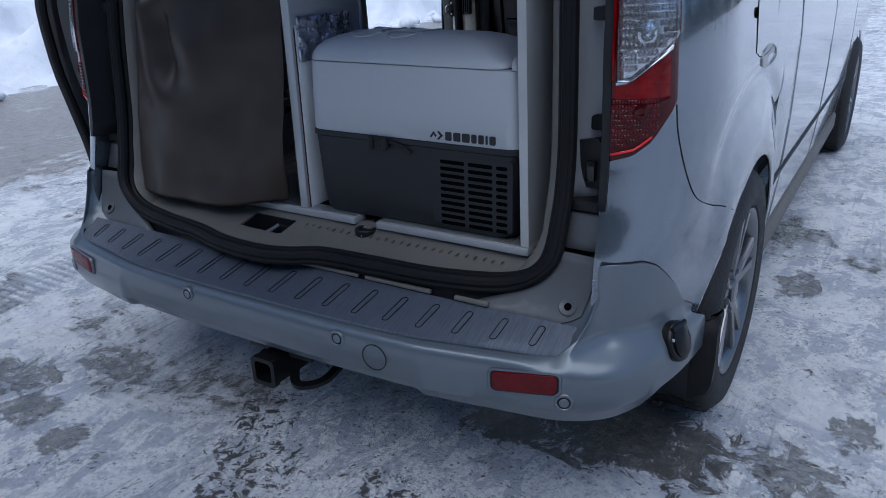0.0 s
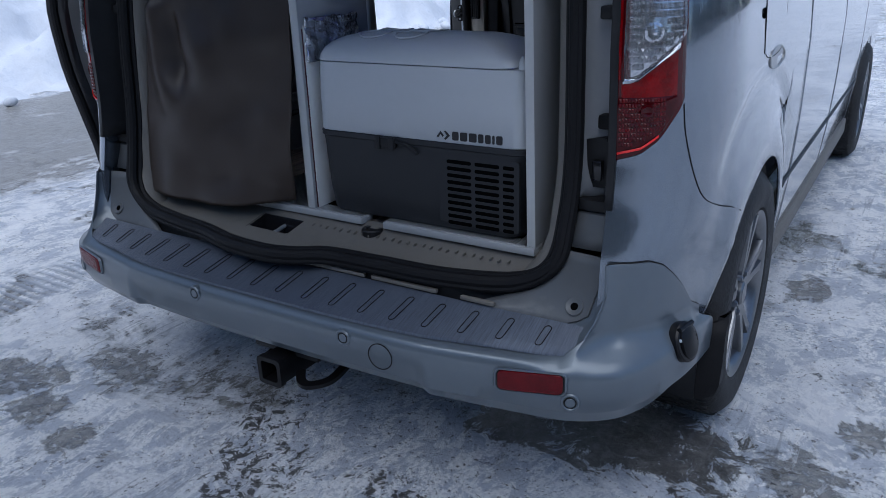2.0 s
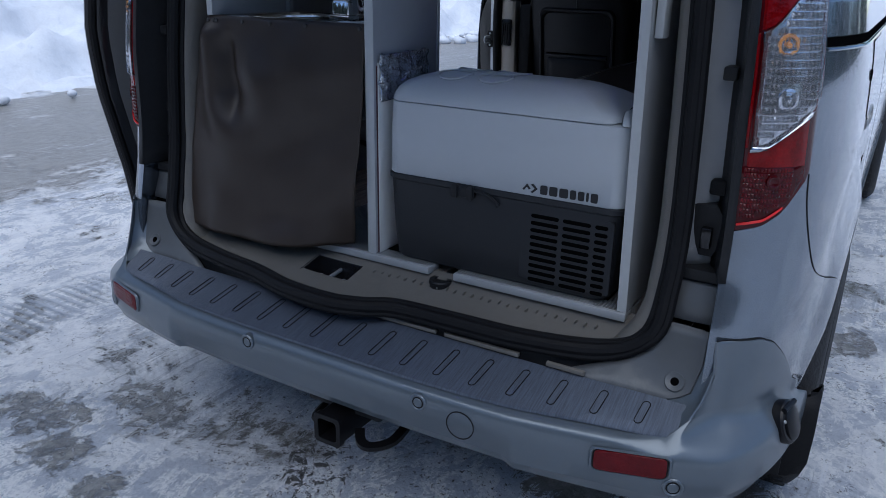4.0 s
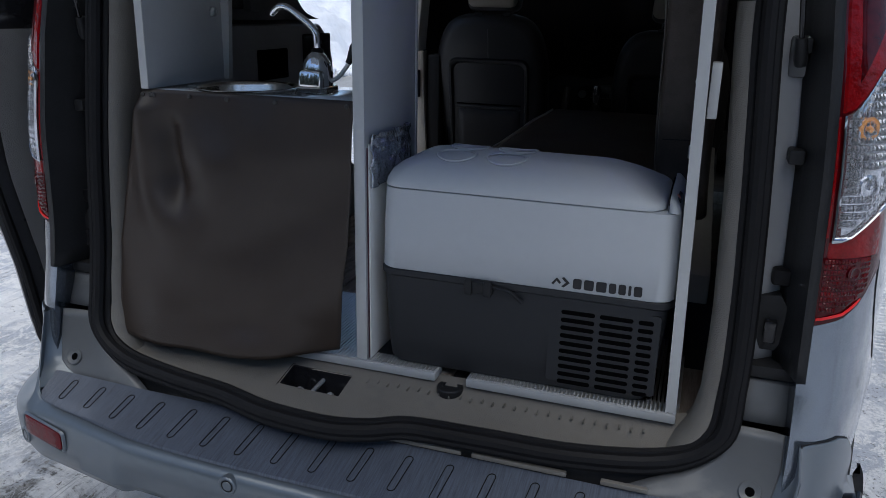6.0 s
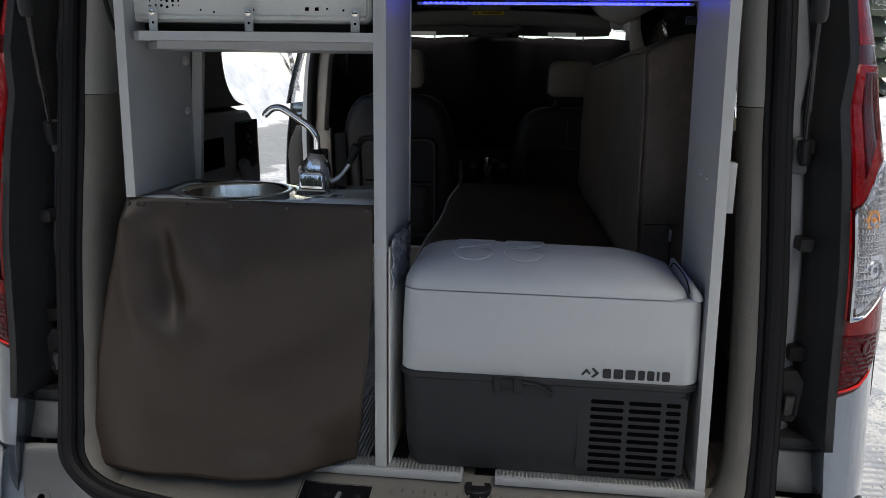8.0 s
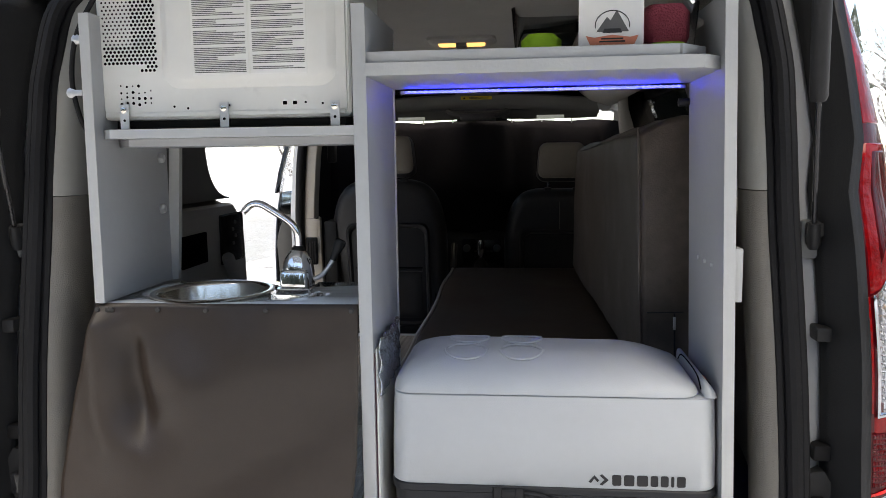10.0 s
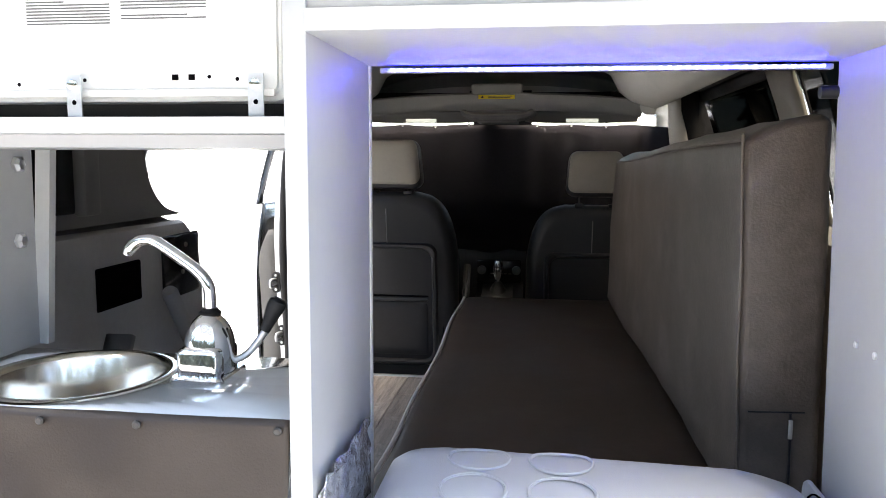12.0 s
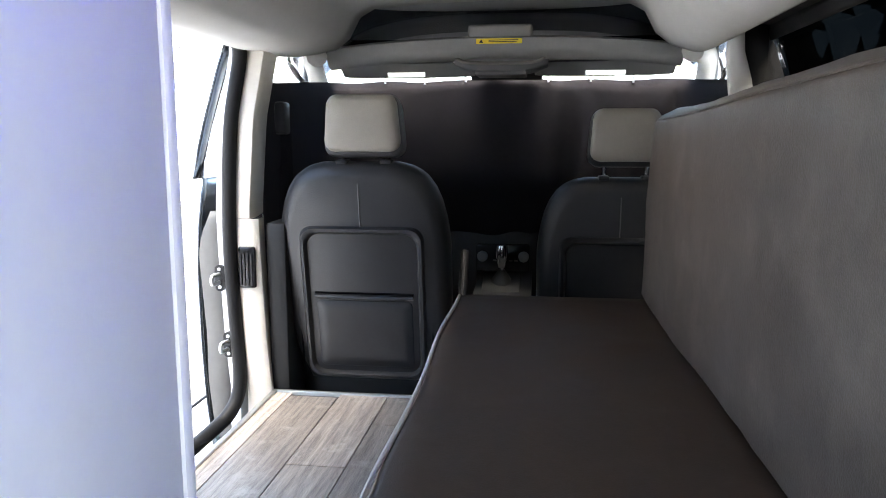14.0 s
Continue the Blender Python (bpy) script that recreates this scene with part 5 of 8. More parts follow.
sill = part("load_sill_trim", bm, M["trim"], van, "greige plastic load-sill trim", angle=40)
y0 = seal_front(-0.13) + 0.008
ya, yb = y0 + (0.245 - y0) * 0.45, y0 + (0.245 - y0) * 0.78
bm = bmesh.new()
rect = lambda z, g: [(HX0 + g - 0.004, ya + g - 0.004, z), (HX1 - g + 0.004, ya + g - 0.004, z), (HX1 - g + 0.004, yb - g + 0.004, z + 0.016), (HX0 + g - 0.004, yb - g + 0.004, z + 0.016)]
stack(bm, [rect(0.5225, 0.0), rect(0.518, 0.004), rect(0.47, 0.010)], cap0=False)
part("latch_recess", bm, M["gloss_black"], sill, "black latch recess")
for k, x in enumerate((-0.165, -0.13, -0.095)):
    bm = bmesh.new()
    lathe(bm, [(0.008, 0.0), (0.008, 0.024), (0.004, 0.028), (0.0, 0.028)], (x, (ya + yb) / 2, 0.478), 'z', 12)
    part("latch_bolt", bm, M["zinc"] if k != 1 else M["gloss_black"], sill)
bm = bmesh.new()
tube(bm, [(-0.135, ya, 0.5), (-0.125, yb, 0.515)], 0.005, 8)
part("striker", bm, M["zinc"], sill)
for k in range(26):
    x = -0.02 + k * 0.022
    bm = bmesh.new()
    y = 0.195 + 0.004 * (k % 2)
    stack(bm, [[(x + u, y + v, 0.5365 + h) for u, v in rrect(-0.0016 - g, 0.0016 + g, -0.007 - g, 0.007 + g, 0.0015, 2)] for h, g in ((-0.004, 0.0), (0.0004, 0.0), (0.001, -0.0008))])
    part("sill_nub", bm, M["trim"], sill)

# sliding door, run back along the left flank
sd = new("sliding_door")
sd.parent = van
sd["label"] = "left sliding door run back, open"
edge = [(0.30, 0.42), (0.36, 0.34), (0.62, 0.312), (0.85, 0.262), (1.02, 0.243), (1.2, 0.25), (1.45, 0.30), (1.62, 0.36)]
bm = bmesh.new()
rings = []
for z in frange(0.30, 1.62, 26):
    e, w = lerp(z, edge), half_width(z)
    rings.append([(-w - 0.10, e + 0.95, z), (-w - 0.165, e + 0.95, z), (-w - 0.172, e + 0.5, z), (-w - 0.17, e + 0.04, z), (-w - 0.162, e + 0.004, z), (-w - 0.15, e - 0.002, z), (-w - 0.135, e + 0.012, z), (-w - 0.115, e + 0.05, z), (-w - 0.10, e + 0.12, z)])
stack(bm, rings)
part("door_shell", bm, M["gloss_black"], sd, angle=40)
bm = bmesh.new()
grid(bm, [[(-half_width(z) - 0.176, lerp(z, edge) + yy, z) for z in frange(0.30, 1.62, 26)] for yy in frange(0.02, 0.95, 8)])
thicken(part("outer_skin", bm, M["paint"], sd, angle=60), 0.003)
bm = bmesh.new()
rings = []
for z in frange(0.33, 1.20, 18):
    e, w = lerp(z, edge), half_width(z)
    rings.append([(-w - 0.098, e + 0.9, z), (-w - 0.075, e + 0.86, z), (-w - 0.072, e + 0.16, z), (-w - 0.085, e + 0.09, z), (-w - 0.112, e + 0.045, z), (-w - 0.118, e + 0.2, z)])
stack(bm, rings)
part("inner_trim", bm, M["trim_dark"], sd, angle=40)
bm = bmesh.new()
tube(bm, [(-half_width(z) - 0.138, lerp(z, edge) + 0.014, z) for z in frange(0.30, 1.62, 28)], 0.012, 8)
part("edge_seal", bm, M["rubber"], sd)

# ---- the van: interior shell ----
FLOOR_Z = 0.548


def trim_column(s):
    """Rounded greige pillar trim just inside the seal, in two pieces."""
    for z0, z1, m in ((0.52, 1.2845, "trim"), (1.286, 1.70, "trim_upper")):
        bm = bmesh.new()
        rows = []
        for z in frange(z0, z1, 16):
            x, y = seal_x(z), seal_y(z)
            if z < 0.60:
                x = min(x, 0.662)
            rows.append([(s * (x - dx), y + dy, z) for dx, dy in ((0.008, 0.008), (0.020, 0.009), (0.033, 0.014), (0.044, 0.026), (0.050, 0.045), (0.050, 0.08), (0.040, 0.13), (0.01, 0.18), (-0.05, 0.24))])
        grid(bm, rows)
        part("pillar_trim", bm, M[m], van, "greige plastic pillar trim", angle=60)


trim_column(1)
trim_column(-1)

# side walls of the load space: dark lower trim, window reveals
for s in (1, -1):
    bm = bmesh.new()
    rows = []
    y1 = 1.30 if s < 0 else 2.33
    for y in frange(0.42, y1, 20):
        rows.append([(s * 0.70, y, 0.42), (s * 0.715, y, 0.62), (s * 0.725, y, 0.80), (s * 0.722, y, 1.0), (s * 0.715, y, 1.15), (s * 0.730, y, 1.205), (s * 0.775, y, 1.225), (s * 0.80, y, 1.225)])
    grid(bm, rows)
    thicken(part("side_trim", bm, M["trim_dark"], van, "dark plastic side trim", angle=40), 0.006)
    bm = bmesh.new()
    rows = [[(s * (half_width(z) - 0.03), y, z) for z in (1.225, 1.3, 1.4, 1.5, 1.56)] for y in ((0.40, 0.62) if s > 0 else (0.40, 0.70))]
    grid(bm, rows)
    thicken(part("upper_trim", bm, M["trim"], van), 0.006)
    for ya, yb in (((1.28, 1.45),) if s > 0 else ()):
        bm = bmesh.new()
        grid(bm, [[(s * (half_width(z) - 0.045), y, z) for z in (1.18, 1.3, 1.4, 1.5, 1.58)] for y in (ya, yb)])
        thicken(part("pillar_cover", bm, M["trim"], van), 0.01)

# black window surround on the right
for ya, yb, za, zb in ((1.45, 1.49, 1.2, 1.6), (2.50, 2.60, 1.2, 1.64), (1.45, 2.50, 1.2, 1.235), (1.45, 2.50, 1.565, 1.60)):
    bm = bmesh.new()
    grid(bm, [[(half_width(z) - 0.03, y, z) for z in frange(za, zb, 5)] for y in (ya, yb)])
    thicken(part("window_surround", bm, M["rubber"], van), 0.012)

bm = bmesh.new()
rows = []
for z in frange(0.55, 1.60, 16):
    x = lerp(z, [(0.5, 0.70), (1.2, 0.66), (1.44, 0.621), (1.53, 0.615), (1.6, 0.615)])
    w = lerp(z, [(0.5, 0.06), (1.44, 0.062), (1.53, 0.042), (1.6, 0.038)])
    rows.append([(x + 0.03, 2.31, z), (x, 2.235, z), (x + 0.003, 2.222, z), (x + 0.008, 2.216, z), (x + w - 0.006, 2.212, z), (x + w, 2.216, z), (x + w + 0.002, 2.24, z)])
grid(bm, rows)
part("pillar_cover", bm, M["trim_light"], van, "pale pillar cover by the side window", angle=50)
bm = bmesh.new()
grid(bm, [[(x, y, z) for x, y in ((lerp(z, [(1.2, 0.715), (1.44, 0.681), (1.53, 0.656), (1.6, 0.652)]), 2.236), (0.72, 2.238), (half_width(z) - 0.028, 2.30))] for z in frange(1.2, 1.60, 8)])
thicken(part("window_surround", bm, M["rubber"], van, angle=50), 0.006)
bm = bmesh.new()
grid(bm, [[(0.637, y, 1.600), (0.70, y, 1.603), (half_width(1.59) - 0.02, y, 1.596)] for y in frange(1.46, 2.5, 6)])
thicken(part("window_surround", bm, M["rubber"], van), 0.004)
# left quarter trim between load space and sliding-door opening
bm = bmesh.new()
poly = [(0.42, 1.63), (0.42, 1.22)] + [(p.x, p.y) for p in smooth_path([(1.37, 1.22, 0), (1.28, 1.243, 0), (1.22, 1.295, 0), (1.193, 1.37, 0), (1.187, 1.46, 0), (1.19, 1.63, 0)], 6)]
prism(bm, poly, 'x', -0.765, -0.735)
part("quarter_upper_trim", bevel_all(bm, 0.008), M["trim_dark"], van, "charcoal quarter trim", angle=40)
quarter = new("quarter_console")
quarter.parent = van
bm = bmesh.new()
stack(bm, [[(x, y, z) for y, z in [(0.42 , 0.50), (1.44 - g, 0.50), (1.44 - g, 0.80), (1.425 - g, 1.08), (1.40 - g, 1.16 - g), (1.34 - g, 1.205 - g), (0.42, 1.215 - g)]] for x, g in ((-0.79, 0.0), (-0.725, 0.0), (-0.712, 0.006), (-0.708, 0.018))])
part("panel", bm, M["console"], quarter, "charcoal side console", angle=35)
bm = bmesh.new()
box(bm, -0.712, -0.702, 0.93, 1.10, 1.045, 1.135, 0.004)
part("cup_recess", bm, M["void"], quarter)
bm = bmesh.new()
box(bm, -0.709, -0.700, 1.20, 1.39, 1.02, 1.175, 0.006)
part("control_panel", bm, M["gloss_black"], quarter, "gloss black control panel")
for k in range(4):
    bm = bmesh.new()
    lathe(bm, [(0.006, 0.0), (0.006, 0.004), (0.0, 0.004)], (-0.700, 1.29 + 0.02 * (k % 2), 1.08 + 0.022 * k), 'x', 10)
    part("button", bm, M["print_grey"], quarter)
bm = bmesh.new()
prism(bm, [(0.60, 0.53), (1.50, 0.53), (1.42, 0.68), (1.25, 0.79), (1.10, 0.80), (0.98, 0.72), (0.60, 0.70)], 'x', -0.74, -0.60)
part("wheel_box", bevel_all(bm, 0.03, 3), M["console"], quarter, "dark carpeted wheel box", angle=50)
bm = bmesh.new()
tube(bm, [(-0.66, 1.27, 0.88), (-0.665, 1.155, 1.05), (-0.665, 1.15, 1.056)], [0.019, 0.019, 0.015], 18)
part("grab_tube", bm, M["console"], quarter)
# dark screen and rail by the rear quarter window
bm = bmesh.new()
box(bm, -0.735, -0.722, 0.60, 0.90, 1.25, 1.62, 0.006)
part("window_blind", bm, M["gloss_black"], van, "black blind over the quarter window")
bm = bmesh.new()
box(bm, -0.733, -0.700, 0.90, 0.955, 1.245, 1.62, 0.008)
part("blind_rail", bm, M["trim_dark"], van)
for k in range(4):
    bm = bmesh.new()
    lathe(bm, [(0.006, 0.0), (0.006, 0.006), (0.0, 0.008)], (-0.722, 0.82, 1.42 + 0.028 * k), 'x', 10)
    part("chain_bead", bm, M["zinc"], van)
# board leaning at the rear of the console
bm = bmesh.new()
m = Matrix.Translation((-0.66, 0.86, 0.86)) @ Matrix.Rotation(radians(-28), 4, 'X')
box(bm, -0.03, 0.03, -0.008, 0.008, -0.16, 0.16, 0.004, m=m)
part("leaning_flap", bm, M["trim_dark"], quarter)
# coat hooks under the window rail
for y, z in ((1.08, 1.50), (0.66, 1.40)):
    bm = bmesh.new()
    box(bm, -0.735, -0.715, y - 0.018, y + 0.018, z - 0.035, z + 0.035, 0.006)
    tube(bm, smooth_path([(-0.715, y, z - 0.02), (-0.69, y, z - 0.03), (-0.68, y, z - 0.005)], 4), 0.006, 8)
    part("coat_hook", bm, M["chrome"], van)

# headliner with side coves
bm = bmesh.new()
rows = []
for y in frange(0.37, 2.62, 26):
    e = ease((y - 2.40) / 0.24)
    prof = [(0.80, 1.585), (0.755, 1.578), (0.70, 1.556 + 0.03 * e), (0.60, 1.552 + 0.03 * e), (0.53, 1.575 + 0.02 * e), (0.485, 1.63), (0.45, 1.695), (0.40, 1.722), (0.2, 1.735), (0, 1.738)]
    right = [(0.640, 1.605), (0.634, 1.578), (0.622, 1.560 + 0.01 * e), (0.600, 1.552 + 0.02 * e)] + prof[4:-1]
    row = [(-x, y, z) for x, z in prof] + [(x, y, z) for x, z in right[::-1]]
    rows.append(row)
grid(bm, rows)
thicken(part("headliner", bm, M["trim_light"], van, "pale grey moulded headliner", angle=60), 0.008, 1.0)
# overhead parcel shelf with its lip
shelf = new("overhead_shelf")
shelf.parent = van
bm = bmesh.new()
rows = []
for x in frange(-0.585, 0.585, 27):
    bow = 0.03 * (x / 0.545) ** 2
    top = 1.632 - 0.028 * (abs(x) / 0.585) ** 2.2
    rows.append([(x, 2.98, 1.62), (x, 2.72 + bow, top - 0.002), (x, 2.665 + bow, top + 0.004), (x, 2.652 + bow, top - 0.004), (x, 2.655 + bow, top - 0.035), (x, 2.672 + bow, top - 0.058), (x, 2.71 + bow, top - 0.066), (x, 3.0, 1.585)])
grid(bm, rows)
part("shelf_shell", bm, M["trim_shaded"], shelf, "grey overhead shelf lip", angle=60)
bm = bmesh.new()
box(bm, -0.105, 0.105, 2.657, 2.70, 1.622, 1.672, 0.012, 3)
part("shelf_hump", bm, M["trim_shaded"], shelf)
bm = bmesh.new()
box(bm, -0.075, 0.073, 2.6475, 2.6515, 1.609, 1.625)
lab = part("warning_label", bm, M["yellow"], shelf, "yellow warning label")
bm = bmesh.new()
box(bm, -0.035, 0.055, 2.6465, 2.6475, 1.6135, 1.616)
box(bm, -0.035, 0.060, 2.6465, 2.6475, 1.6185, 1.621)
part("print_bar", bm, M["print_black"], lab)
bm = bmesh.new()
prism(bm, [(-0.066, 1.612), (-0.052, 1.612), (-0.059, 1.6225)], 'y', 2.6465, 2.6475)
part("warning_triangle", bm, M["print_black"], lab)
bm = bmesh.new()
box(bm, -0.56, 0.56, 2.99, 3.0, 1.55, 1.76)
box(bm, -0.56, 0.56, 2.60, 3.0, 1.742, 1.752)
part("shelf_back", bm, M["console"], shelf)
# roof console and sun visors
bm = bmesh.new()
stack(bm, [[(u, 2.80 + 0.12 * v2, z) for u, v2 in rrect(-w, w, -0.8, 0.8, 0.2, 4)] for w, z in ((0.16, 1.575), (0.155, 1.55), (0.12, 1.535), (0.09, 1.53))])
console = part("roof_console", bm, M["trim_dark"], van, angle=40)
bm = bmesh.new()
box(bm, -0.085, 0.085, 2.72, 2.86, 1.515, 1.532, 0.006)
part("console_panel", bm, M["trim_dark"], console)
bm = bmesh.new()
tube(bm, smooth_path([(-0.15, 2.70, 1.575), (-0.10, 2.69, 1.553), (0.10, 2.69, 1.553), (0.15, 2.70, 1.575)], 5), 0.006, 8)
part("console_rim", bm, M["trim"], console)
for s in (1, -1):
    bm = bmesh.new()
    stack(bm, [[(s * 0.355 + u, 2.935 - 0.045 * v2 + h, 1.549 + 0.0225 * v2 + 0.4 * h) for u, v2 in rrect(-0.245, 0.245, -1.0, 1.0, 0.35, 4)] for h in (0.0, 0.004, 0.018)])
    visor = part("sun_visor", bm, M["trim_shaded"], van, angle=40)
    bm = bmesh.new()
    m = Matrix.Translation((s * 0.36, 2.9505, 1.5385)) @ Matrix.Rotation(radians(26), 4, 'X')
    box(bm, -0.07, 0.07, -0.004, 0.0, -0.010, 0.010, 0.001, m=m)
    part("vanity_lamp", bm, M["vanity"], visor, "white vanity lamp strip")
    bm = bmesh.new()
    tube(bm, smooth_path([(s * 0.10, 2.93, 1.585), (s * 0.12, 2.97, 1.57), (s * 0.15, 3.0, 1.575)], 4), 0.008, 8)
    part("visor_clip", bm, M["trim"], visor)
    # front roof pillar cover
    bm = bmesh.new()
    tube(bm, smooth_path([(s * 0.60, 2.62, 1.575), (s * 0.70, 2.9, 1.58), (s * 0.735, 3.15, 1.48), (s * 0.76, 3.5, 1.25), (s * 0.78, 3.7, 1.08)], 6), 0.035, 10)
    part("screen_pillar", bm, M["trim_light"], van, angle=60)
    bm = bmesh.new()
    tube(bm, smooth_path([(s * 0.785, 2.42, 1.56), (s * 0.78, 2.8, 1.585), (s * 0.79, 3.15, 1.46), (s * 0.82, 3.5, 1.2)], 6), 0.014, 8)
    part("door_frame_seal", bm, M["rubber"], van)

# dome lamp seen above the upper shelf
bm = bmesh.new()
stack(bm, [[(0.018 + u, 1.58 + v, z) for u, v in rrect(-w, w, -w * 0.6, w * 0.6, 0.02, 4)] for w, z in ((0.115, 1.74), (0.115, 1.728), (0.10, 1.720))])
dome = part("dome_lamp", bm, M["trim_light"], van)
bm = bmesh.new()
stack(bm, [[(0.018 + u, 1.58 + v, z) for u, v in rrect(-w, w, -w * 0.3, w * 0.3, 0.012, 4)] for w, z in ((0.080, 1.7205), (0.076, 1.713))])
part("lens", bm, M["lamp_warm"], dome, "warm lit dome lens")
bm = bmesh.new()
box(bm, 0.0, 0.036, 1.545, 1.615, 1.705, 1.722, 0.004)
part("switch", bm, M["trim_dark"], dome)

# pillars by the sliding-door opening: middle pillar, seal, step
mid = new("middle_pillar")
mid.parent = van
PILLAR = [(0.40, -0.752), (0.55, -0.747), (0.71, -0.759), (0.96, -0.768), (1.10, -0.770), (1.37, -0.747), (1.57, -0.704)]


def pillar_x(z):
    return lerp(z, PILLAR)


bm = bmesh.new()
rows = []
for z in frange(0.40, 1.60, 24):
    x = pillar_x(z)
    rows.append([(x - 0.046, 2.31, z), (x - 0.046, 2.270, z), (x - 0.032, 2.262, z), (x - 0.01, 2.258, z), (x + 0.01, 2.30, z)])
grid(bm, rows)
thicken(part("body_pillar", bm, M["daylit_jamb"], mid, "silver body pillar edge", angle=30), 0.004)
# dark edge of the front door beyond the pillar
bm = bmesh.new()
rows = []
for z in frange(0.36, 1.09, 26):
    xo = lerp(z, [(0.36, -0.862), (0.42, -0.878), (0.55, -0.890), (0.7, -0.888), (0.96, -0.902), (1.02, -0.890), (1.09, -0.858)])
    rows.append([(xo, 2.325, z), (xo + 0.004, 2.315, z), (xo + 0.03, 2.318, z), (-0.80, 2.345, z)])
grid(bm, rows)
thicken(part("front_door_edge", bm, M["trim_dark"], mid, "dark grey edge of the front door", angle=50), 0.004)
bm = bmesh.new()
rows = []
for z in frange(1.075, 1.555, 12):
    x = pillar_x(z)
    rows.append([(x + 0.012, 2.262, z), (x + 0.024, 2.256, z), (x + 0.062, 2.258, z), (x + 0.068, 2.268, z), (x + 0.060, 2.33, z), (x + 0.035, 2.44, z), (x - 0.02, 2.50, z)])
grid(bm, rows)
part("upper_cover", bm, M["beige"], mid, "pale beige pillar cover", angle=40)
bm = bmesh.new()
rows = []
for z in frange(0.42, 1.074, 14):
    x = pillar_x(z)
    rows.append([(x + 0.012, 2.262, z), (x + 0.024, 2.255, z), (x + 0.074, 2.257, z), (x + 0.086, 2.267, z), (x + 0.078, 2.33, z), (x + 0.04, 2.42, z)])
grid(bm, rows)
part("lower_cover", bm, M["beige"], mid, "greige lower pillar cover", angle=40)
bm = bmesh.new()
box(bm, -0.674, -0.612, 2.29, 2.50, 0.42, 1.06, 0.012)
part("belt_cover", bm, M["black_plastic"], mid, angle=40)
bm = bmesh.new()
tube(bm, smooth_path([(-0.72, 1.2, 1.588), (-0.715, 2.0, 1.590), (-0.708, 2.19, 1.580), (-0.712, 2.244, 1.54)] + [(pillar_x(z), 2.250, z) for z in (1.37, 1.2, 1.0, 0.8, 0.66)] + [(-0.752, 2.235, 0.56), (-0.765, 2.19, 0.50), (-0.79, 2.08, 0.47), (-0.80, 1.5, 0.47)], 8), 0.021, 12)
part("opening_seal", bm, M["rubber"], mid, "black door-opening seal")
# strikers
for z, x in ((0.895, -0.806), (0.69, -0.788)):
    bm = bmesh.new()
    stack(bm, [[(x + u, y, z + v) for u, v in rrect(-0.015, 0.015, -0.04, 0.04, 0.014, 4)] for y in (2.262, 2.252)])
    st = part("striker_plate", bm, M["black_plastic"], mid)
    bm = bmesh.new()
    tube(bm, smooth_path([(x, 2.25, z + 0.012), (x - 0.006, 2.215, z + 0.012), (x - 0.006, 2.215, z - 0.012), (x, 2.25, z - 0.012)], 3), 0.006, 8)
    part("striker_loop", bm, M["zinc"], st)
    for dz in (-0.027, 0.027):
        bm = bmesh.new()
        lathe(bm, [(0.0055, 0.0), (0.005, -0.003), (0.0, -0.003)], (x, 2.252, z + dz), 'y', 10)
        part("bolt", bm, M["zinc"], st)
# pillar vent
bm = bmesh.new()
box(bm, -0.744, -0.692, 2.246, 2.262, 0.868, 0.992, 0.006)
vent = part("pillar_vent", bm, M["gloss_black"], mid)
for k in range(4):
    bm = bmesh.new()
    box(bm, -0.738 + 0.011 * k, -0.733 + 0.011 * k, 2.242, 2.248, 0.876, 0.972)
    part("vent_blade", bm, M["black_plastic"], vent)
# seat belt
bm = bmesh.new()
grid(bm, [[(-0.66 - 0.02 * math.sin(v * 2), 2.42 + 0.03 * v, 1.36 - 0.75 * v), (-0.645, 2.465 + 0.03 * v, 1.36 - 0.75 * v)] for v in frange(0, 1, 10)])
belt = thicken(part("seat_belt", bm, M["cloth"], van, "black seat belt"), 0.003)
bm = bmesh.new()
box(bm, -0.675, -0.64, 2.40, 2.46, 1.32, 1.42, 0.01)
part("belt_guide", bm, M["black_plastic"], van)
# dash, console and gear lever
dash = new("dashboard")
dash.parent = van
bm = bmesh.new()
prism(bm, [(3.30, 0.5), (3.28, 0.74), (3.26, 0.86), (3.30, 0.96), (3.42, 1.03), (3.75, 1.06), (3.85, 0.9), (3.85, 0.5)], 'x', -0.74, 0.74)
part("dash_body", bevel_all(bm, 0.02, 3), M["black_plastic"], dash, "dark dashboard", angle=50)
bm = bmesh.new()
prism(bm, [(2.75, 0.5), (2.75, 0.66), (3.0, 0.68), (3.22, 0.70), (3.30, 0.78), (3.30, 0.5)], 'x', -0.125, 0.105)
part("centre_console", bevel_all(bm, 0.015, 3), M["black_plastic"], dash, angle=50)
bm = bmesh.new()
box(bm, -0.125, 0.095, 3.235, 3.262, 0.755, 0.87, 0.008)
panel_ = part("climate_panel", bm, M["gloss_black"], dash)
for x in (-0.098, 0.072):
    bm = bmesh.new()
    lathe(bm, [(0.022, 0.0), (0.021, -0.018), (0.016, -0.02), (0.0, -0.02)], (x, 3.235, 0.82), 'y', 24)
    part("knob", bm, M["trim_dark"], panel_)
for k in range(5):
    bm = bmesh.new()
    box(bm, -0.055 + 0.022 * k, -0.04 + 0.022 * k, 3.230, 3.236, 0.80, 0.806)
    part("button", bm, M["print_grey"], panel_)
bm = bmesh.new()
m = Matrix.Translation((-0.018, 3.19, 0.715)) @ Matrix.Rotation(radians(25), 4, 'X')
box(bm, -0.075, 0.075, -0.07, 0.07, -0.004, 0.004, 0.003, m=m)
part("gear_gate", bm, M["black_plastic"], dash, "grey gear selector plate")
lever = new("gear_lever")
